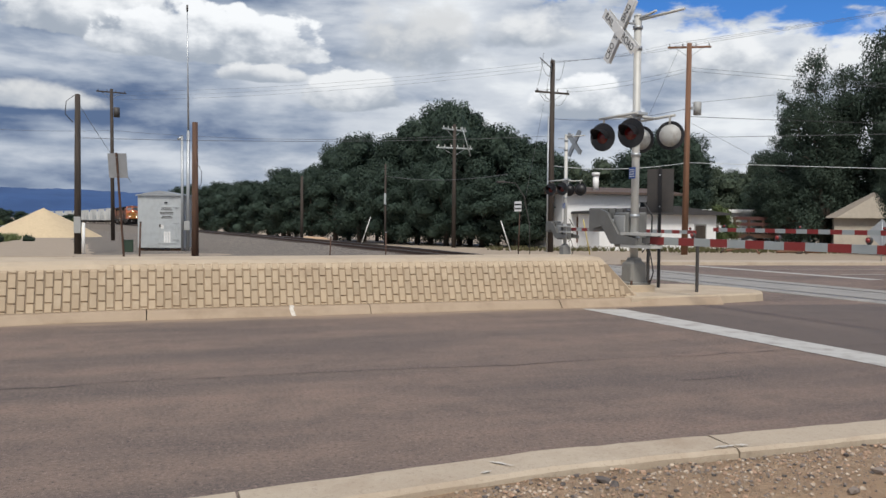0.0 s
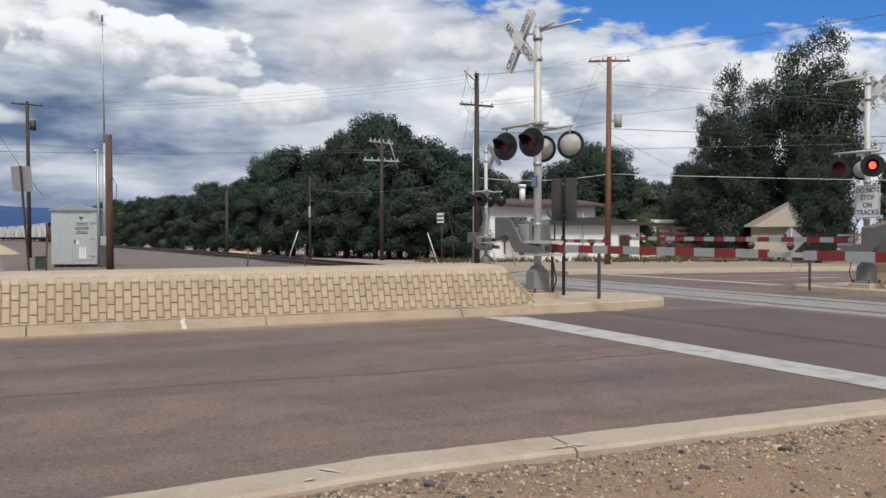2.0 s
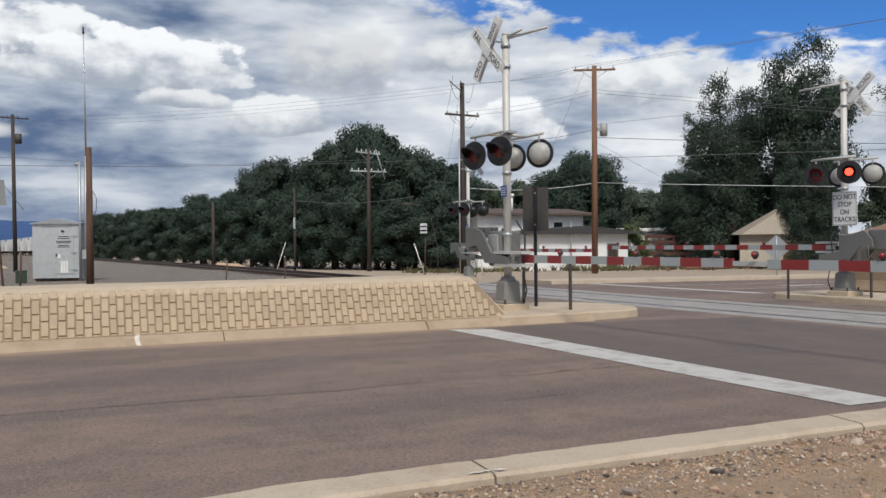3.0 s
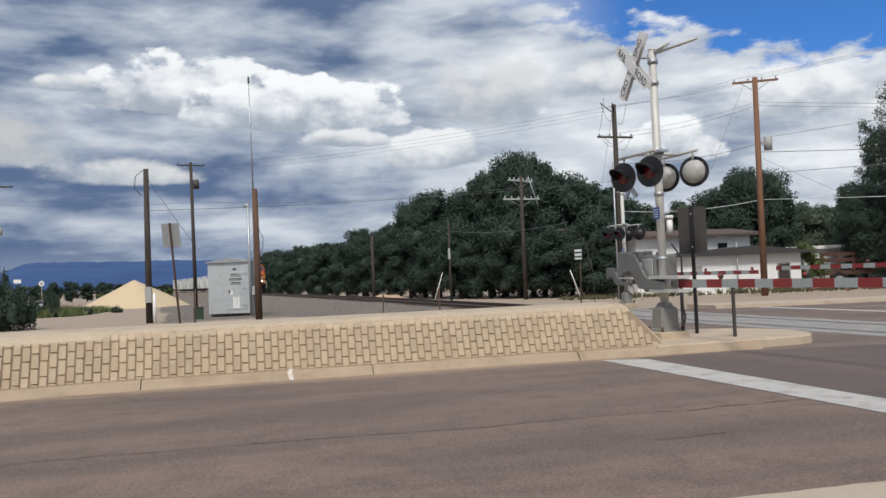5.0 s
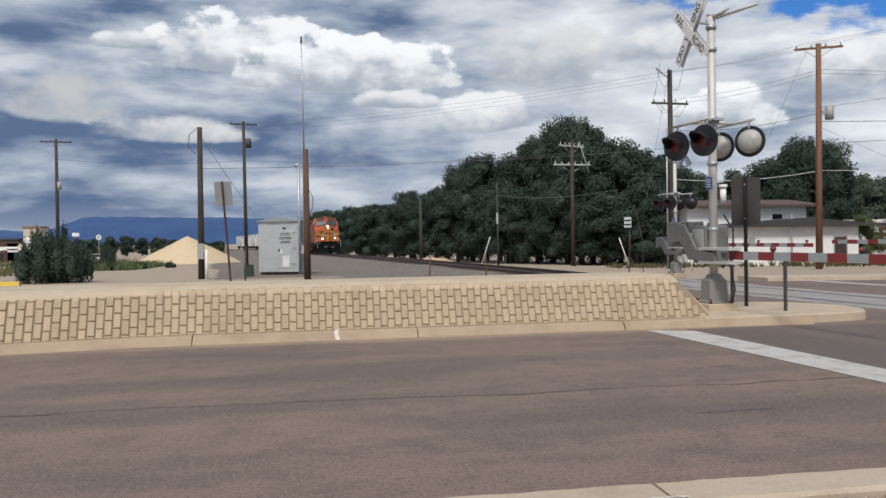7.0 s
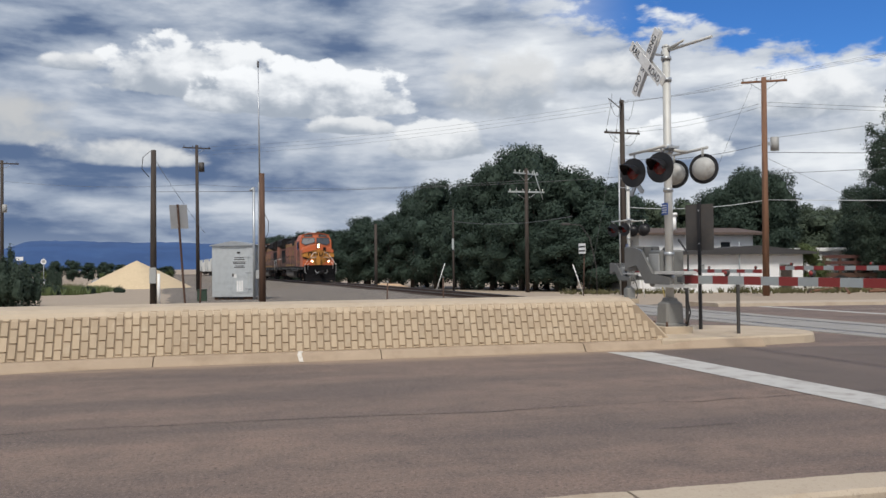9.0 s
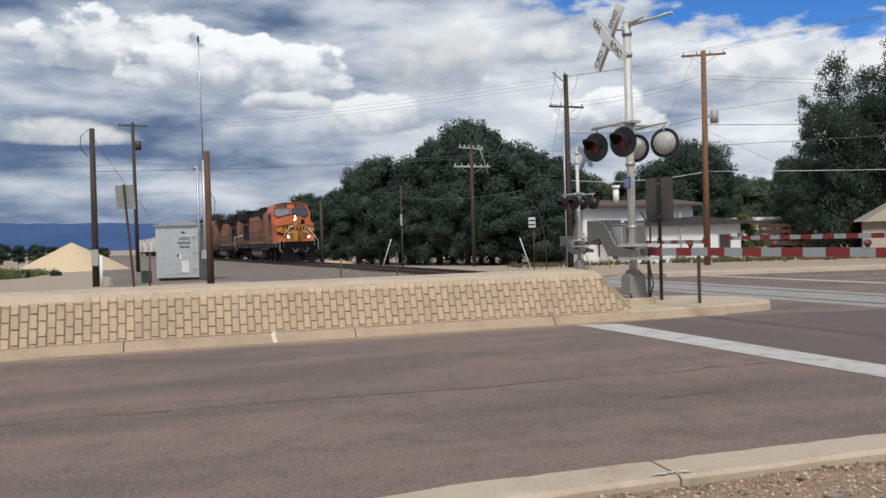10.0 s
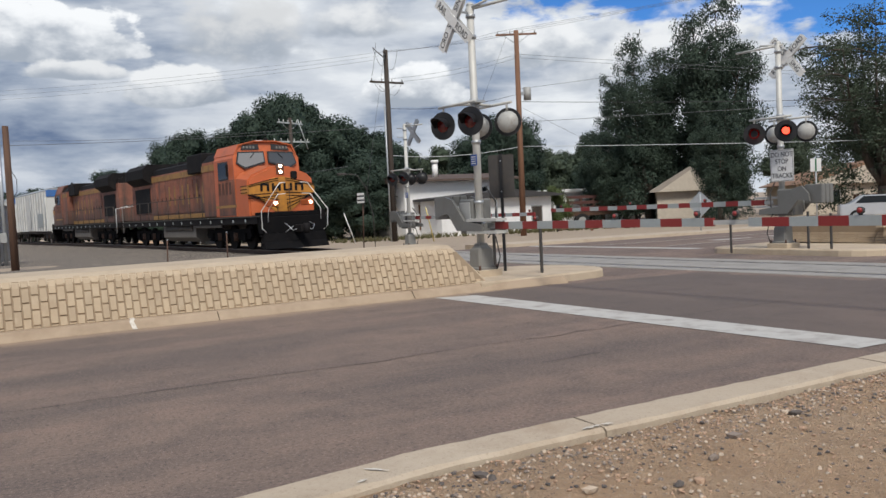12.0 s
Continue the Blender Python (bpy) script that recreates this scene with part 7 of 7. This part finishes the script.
def block_mesh(name, w, lo, hi):
    """A stamped block from lo to hi up the face, with sloping edges; the topmost bend over with the berm."""
    bm = bmesh.new()
    e = 0.008
    stops = [lo, lo + e] + [d for d in (SLOPE, SLOPE + 0.05, SLOPE + 0.099) if lo + 0.02 < d < hi - 0.02] + [hi - e, hi]
    rows = []
    for k, d in enumerate(stops):
        y, z, tilt = over_the_top(d)
        out = 0.0 if k in (0, len(stops) - 1) else 0.016
        py, pz = y - out * math.cos(tilt), z + out * math.sin(tilt)
        inset = e if out else 0.0
        rows.append([bm.verts.new(v) for v in ((0, y, z), (inset, py, pz), (w - inset, py, pz), (w, y, z))])
    for p, q in zip(rows, rows[1:]):
        for k in range(3):
            bm.faces.new((p[k], p[k + 1], q[k + 1], q[k]))
    bmesh.ops.remove_doubles(bm, verts=bm.verts, dist=0.0005)
    bmesh.ops.recalc_face_normals(bm, faces=bm.faces)
    me = bpy.data.meshes.new(name)
    bm.to_mesh(me)
    bm.free()
    me.materials.append(M["stamped"])
    return me


def column_starts():
    """Where the block columns stand: three stamped panels that meet in seams."""
    out = []
    x, k = -0.381, 0
    while x > -2.72:
        x -= 0.1072
        k -= 1
        out.append((x, 0.1072, k, False))
    steps = [(20, (-0.381, 1.755)), (10, (1.755, 2.735)), (30, (2.735, 5.74)), (4, (5.74, 6.13)), (16, (6.13, 7.74))]
    k = 0
    for n, (x0, x1) in steps:
        for j in range(n):
            out.append((x0 + (x1 - x0) * j / n, (x1 - x0) / n, k, True))
            k += 1
    return out


def build_blocks():
    """Upright blocks in columns, each column stepped half a block against the next, laid on the leaning face."""
    tall, joint = 0.203, 0.010
    fb = bmesh.new()
    cols = [[fb.verts.new((x, 0.001 + median_shift(x) * math.cos(LEAN), z + median_shift(x) * math.sin(LEAN))) for z in (-median_sink(x), SLOPE)] for x in span(-2.75, 7.4, 0.15)]
    cols.append([fb.verts.new((7.80, 0.001, z)) for z in (0, 0.02)])
    for p, q in zip(cols, cols[1:]):
        fb.faces.new((p[0], q[0], q[1], p[1]))
    face = tagged(link("berm_face", fb, M["joint"]), kind="structure")
    face.matrix_basis = pose(0, 12.162, 0.145, -math.degrees(LEAN), 0, 0)
    meshes = {}
    rnd = random.Random(6)
    for x, pitch, k, wrapped in column_starts():
        end = x + pitch
        top = (0.70 if wrapped else SLOPE + 0.02) if end < 7.36 else SLOPE * max(0.0, (7.80 - end) / 0.44)
        sink, swing = median_sink(end), median_shift(x + pitch / 2)
        top += sink if end < 7.36 else 0.0
        z = 0.045 - tall if k % 2 == 0 else 0.145 - tall
        while z < top - 0.03:
            lo, hi = max(z, 0.004), min(z + tall - joint, top - 0.004)
            if hi - lo > 0.03:
                key = (round(pitch, 4), round(lo, 2), round(hi, 2))
                if key not in meshes:
                    meshes[key] = block_mesh("block", pitch - joint, key[1], key[2])
                ob = new("block", meshes[key])
                ob.parent = face
                ob.matrix_basis = pose(x + rnd.uniform(-0.002, 0.002), rnd.uniform(-0.002, 0.003) + swing * math.cos(LEAN), swing * math.sin(LEAN) - sink, 0, rnd.uniform(-0.4, 0.4), 0)
            z += tall


build_blocks()


def build_far_berm():
    """The berm on the median beyond the track, faced with long blocks."""
    root = thing("far_berm", on_ground(19.2, 11.9, 0.14), "cream block-faced berm on the far median", "berm")
    part("core", prism(bmesh.new(), [(0, 0.12), (0.5, 0.5), (3.4, 0.5), (3.8, 0.12), (3.8, -0.1), (0, -0.1)], "x", 0.35, 22), M["joint"], root)
    rnd = random.Random(9)
    for j in range(8):
        x, z, y = 0.1 * (j % 3), 0.02 + 0.064 * j, 0.02 + 0.064 * j
        while x < 9.5:
            ln = rnd.uniform(0.26, 0.48)
            part("block", B(x + 0.006, y + rnd.uniform(-0.012, 0.012), z, x + ln, y + 0.2, z + 0.057, 0.0), M["stamped"], root)
            x += ln + 0.006
        for i in range(6):
            part("block", B(0.20 + 0.045 * j, 0.3 + 0.5 * i, z, 0.40 + 0.045 * j, 0.79 + 0.5 * i, z + 0.057, 0.0), M["stamped"], root)
    part("cap", B(0.6, 0.55, 0.50, 22, 3.4, 0.56), M["sandtop"], root)


build_far_berm()


def build_cracks():
    """A long tarred crack down the near road, and short ones off it."""
    rnd = random.Random(12)
    def crack(pts, w):
        bm = bmesh.new()
        rows = []
        for (x, y) in pts:
            h = w * rnd.uniform(0.3, 1.3)
            rows.append([bm.verts.new((x, y - h, ground_z(x, y) + 0.004)), bm.verts.new((x, y + h, ground_z(x, y) + 0.004))])
        for a, b in zip(rows, rows[1:]):
            bm.faces.new((a[0], b[0], b[1], a[1]))
        tagged(link("road_crack", bm, M["tar"]), kind="structure")
    pts, y = [], 7.55
    for x in span(-6, 9.5, 0.12):
        y += rnd.uniform(-0.034, 0.036)
        pts.append((x, y))
    crack(pts, 0.007)
    for x0, y0, n in ((1.2, 8.6, 8), (4.6, 6.2, 7), (-1.5, 6.6, 9), (5.6, 8.3, 6)):
        q, y = [], y0
        for k in range(n):
            y += rnd.uniform(-0.03, 0.03)
            q.append((x0 + 0.12 * k, y))
        crack(q, 0.006)


M["tar"] = Mat("tar", (0.030, 0.026, 0.025), 0.8).done()
build_cracks()
M["kerb_paint"] = painted("flaking_white_paint", (0.62, 0.58, 0.52), 0.7, (0.38, 0.30, 0.22), 0.9, scale=22)
kp = bmesh.new()
rows = [[kp.verts.new((x + dx, y, z)) for (y, z), dx in zip(((11.872, 0.006), (11.893, 0.016), (11.972, 0.105), (12.006, 0.127), (12.13, 0.132)), (w, 0.01, -w, 0.008, w))] for x, w in ((2.058, 0.012), (2.088, -0.010), (2.118, 0.014))]
for u, v in zip(rows, rows[1:]):
    for k in range(4):
        kp.faces.new((u[k], v[k], v[k + 1], u[k + 1]))
tagged(link("kerb_paint", kp, M["kerb_paint"]), kind="structure")


M["old_paint"] = painted("worn_white_paint", (0.60, 0.55, 0.48), 0.7, (0.42, 0.34, 0.26), 0.9, scale=30)


def build_splashes():
    """Old white paint spilt on the near kerb, in ragged streaks."""
    rnd = random.Random(21)
    for x, y, ln, wd, turn in ((3.26, 3.915, 0.15, 0.024, 8), (3.38, 3.91, 0.07, 0.024, -20), (1.93, 4.03, 0.15, 0.013, -50), (1.80, 3.93, 0.07, 0.018, 15)):
        bm = bmesh.new()
        c, s = math.cos(radians(turn)), math.sin(radians(turn))
        pair = []
        for k in range(9):
            u = ln * (k / 8 - 0.5)
            h = 0.9 * wd * math.sin(math.pi * (k + 0.4) / 8.8) * rnd.uniform(0.35, 1.2)
            mid = rnd.uniform(-0.3, 0.3) * wd
            row = []
            for o in (mid - h, mid + h):
                row.append(bm.verts.new((x + u * c - o * s, y + near_shift(x) + u * s + o * c, 0.1265)))
            pair.append(row)
        for p, q in zip(pair, pair[1:]):
            bm.faces.new((p[0], q[0], q[1], p[1]))
        tagged(link("paint_splash", bm, M["old_paint"]), kind="structure")


build_splashes()


# ---- what moves ----
TRAIN_Y = ((0, 218.0), (1, 201.2), (2, 184.4), (3, 167.7), (4, 151.2), (5, 135.3), (6, 120.7), (7, 106.9), (8, 92.9), (8.8, 81.9), (9.5, 72.4), (10, 64.7), (10.5, 57.1), (11, 49.25), (11.5, 41.35), (12, 33.3))


def on_track(y):
    """A pose on the rails at y, the thing's -y axis running ahead."""
    slope = (track_x(y + 1) - track_x(y - 1)) / 2
    return pose(track_x(y), y, rail_z(y), 0, 0, -math.degrees(math.atan(slope)))


def flash_rows(first_on, centre, aim):
    """The added glowing disc faces out for half of each beat, its black back for the other half."""
    beat, t, on = 1.157, 2.04 - 2 * 1.157, True
    out = []
    while t < 12.0:
        if 0.05 < t < 11.95:
            out += [(t - 0.067, not on), (t, None), (t + 0.067, on)]
        t += beat / 2
        on = not on
    states = [(0.0, out[0][1])] + out + [(12.0, out[-1][1])]
    turn = {True: 0, False: 172} if first_on else {True: 172, False: 0}
    turn[None] = 86
    return [(t, centre @ pose(0, 0, 0, 0, 0, aim + turn[s])) for t, s in states]


def motions():
    for k, (ob, aim) in enumerate(FLASHERS):
        walk(ob, flash_rows(k == 1, ob.matrix_basis.copy(), aim))
    for ob, back in TRAIN:
        walk(ob, [(t, on_track(y + back)) for t, y in TRAIN_Y])


motions()
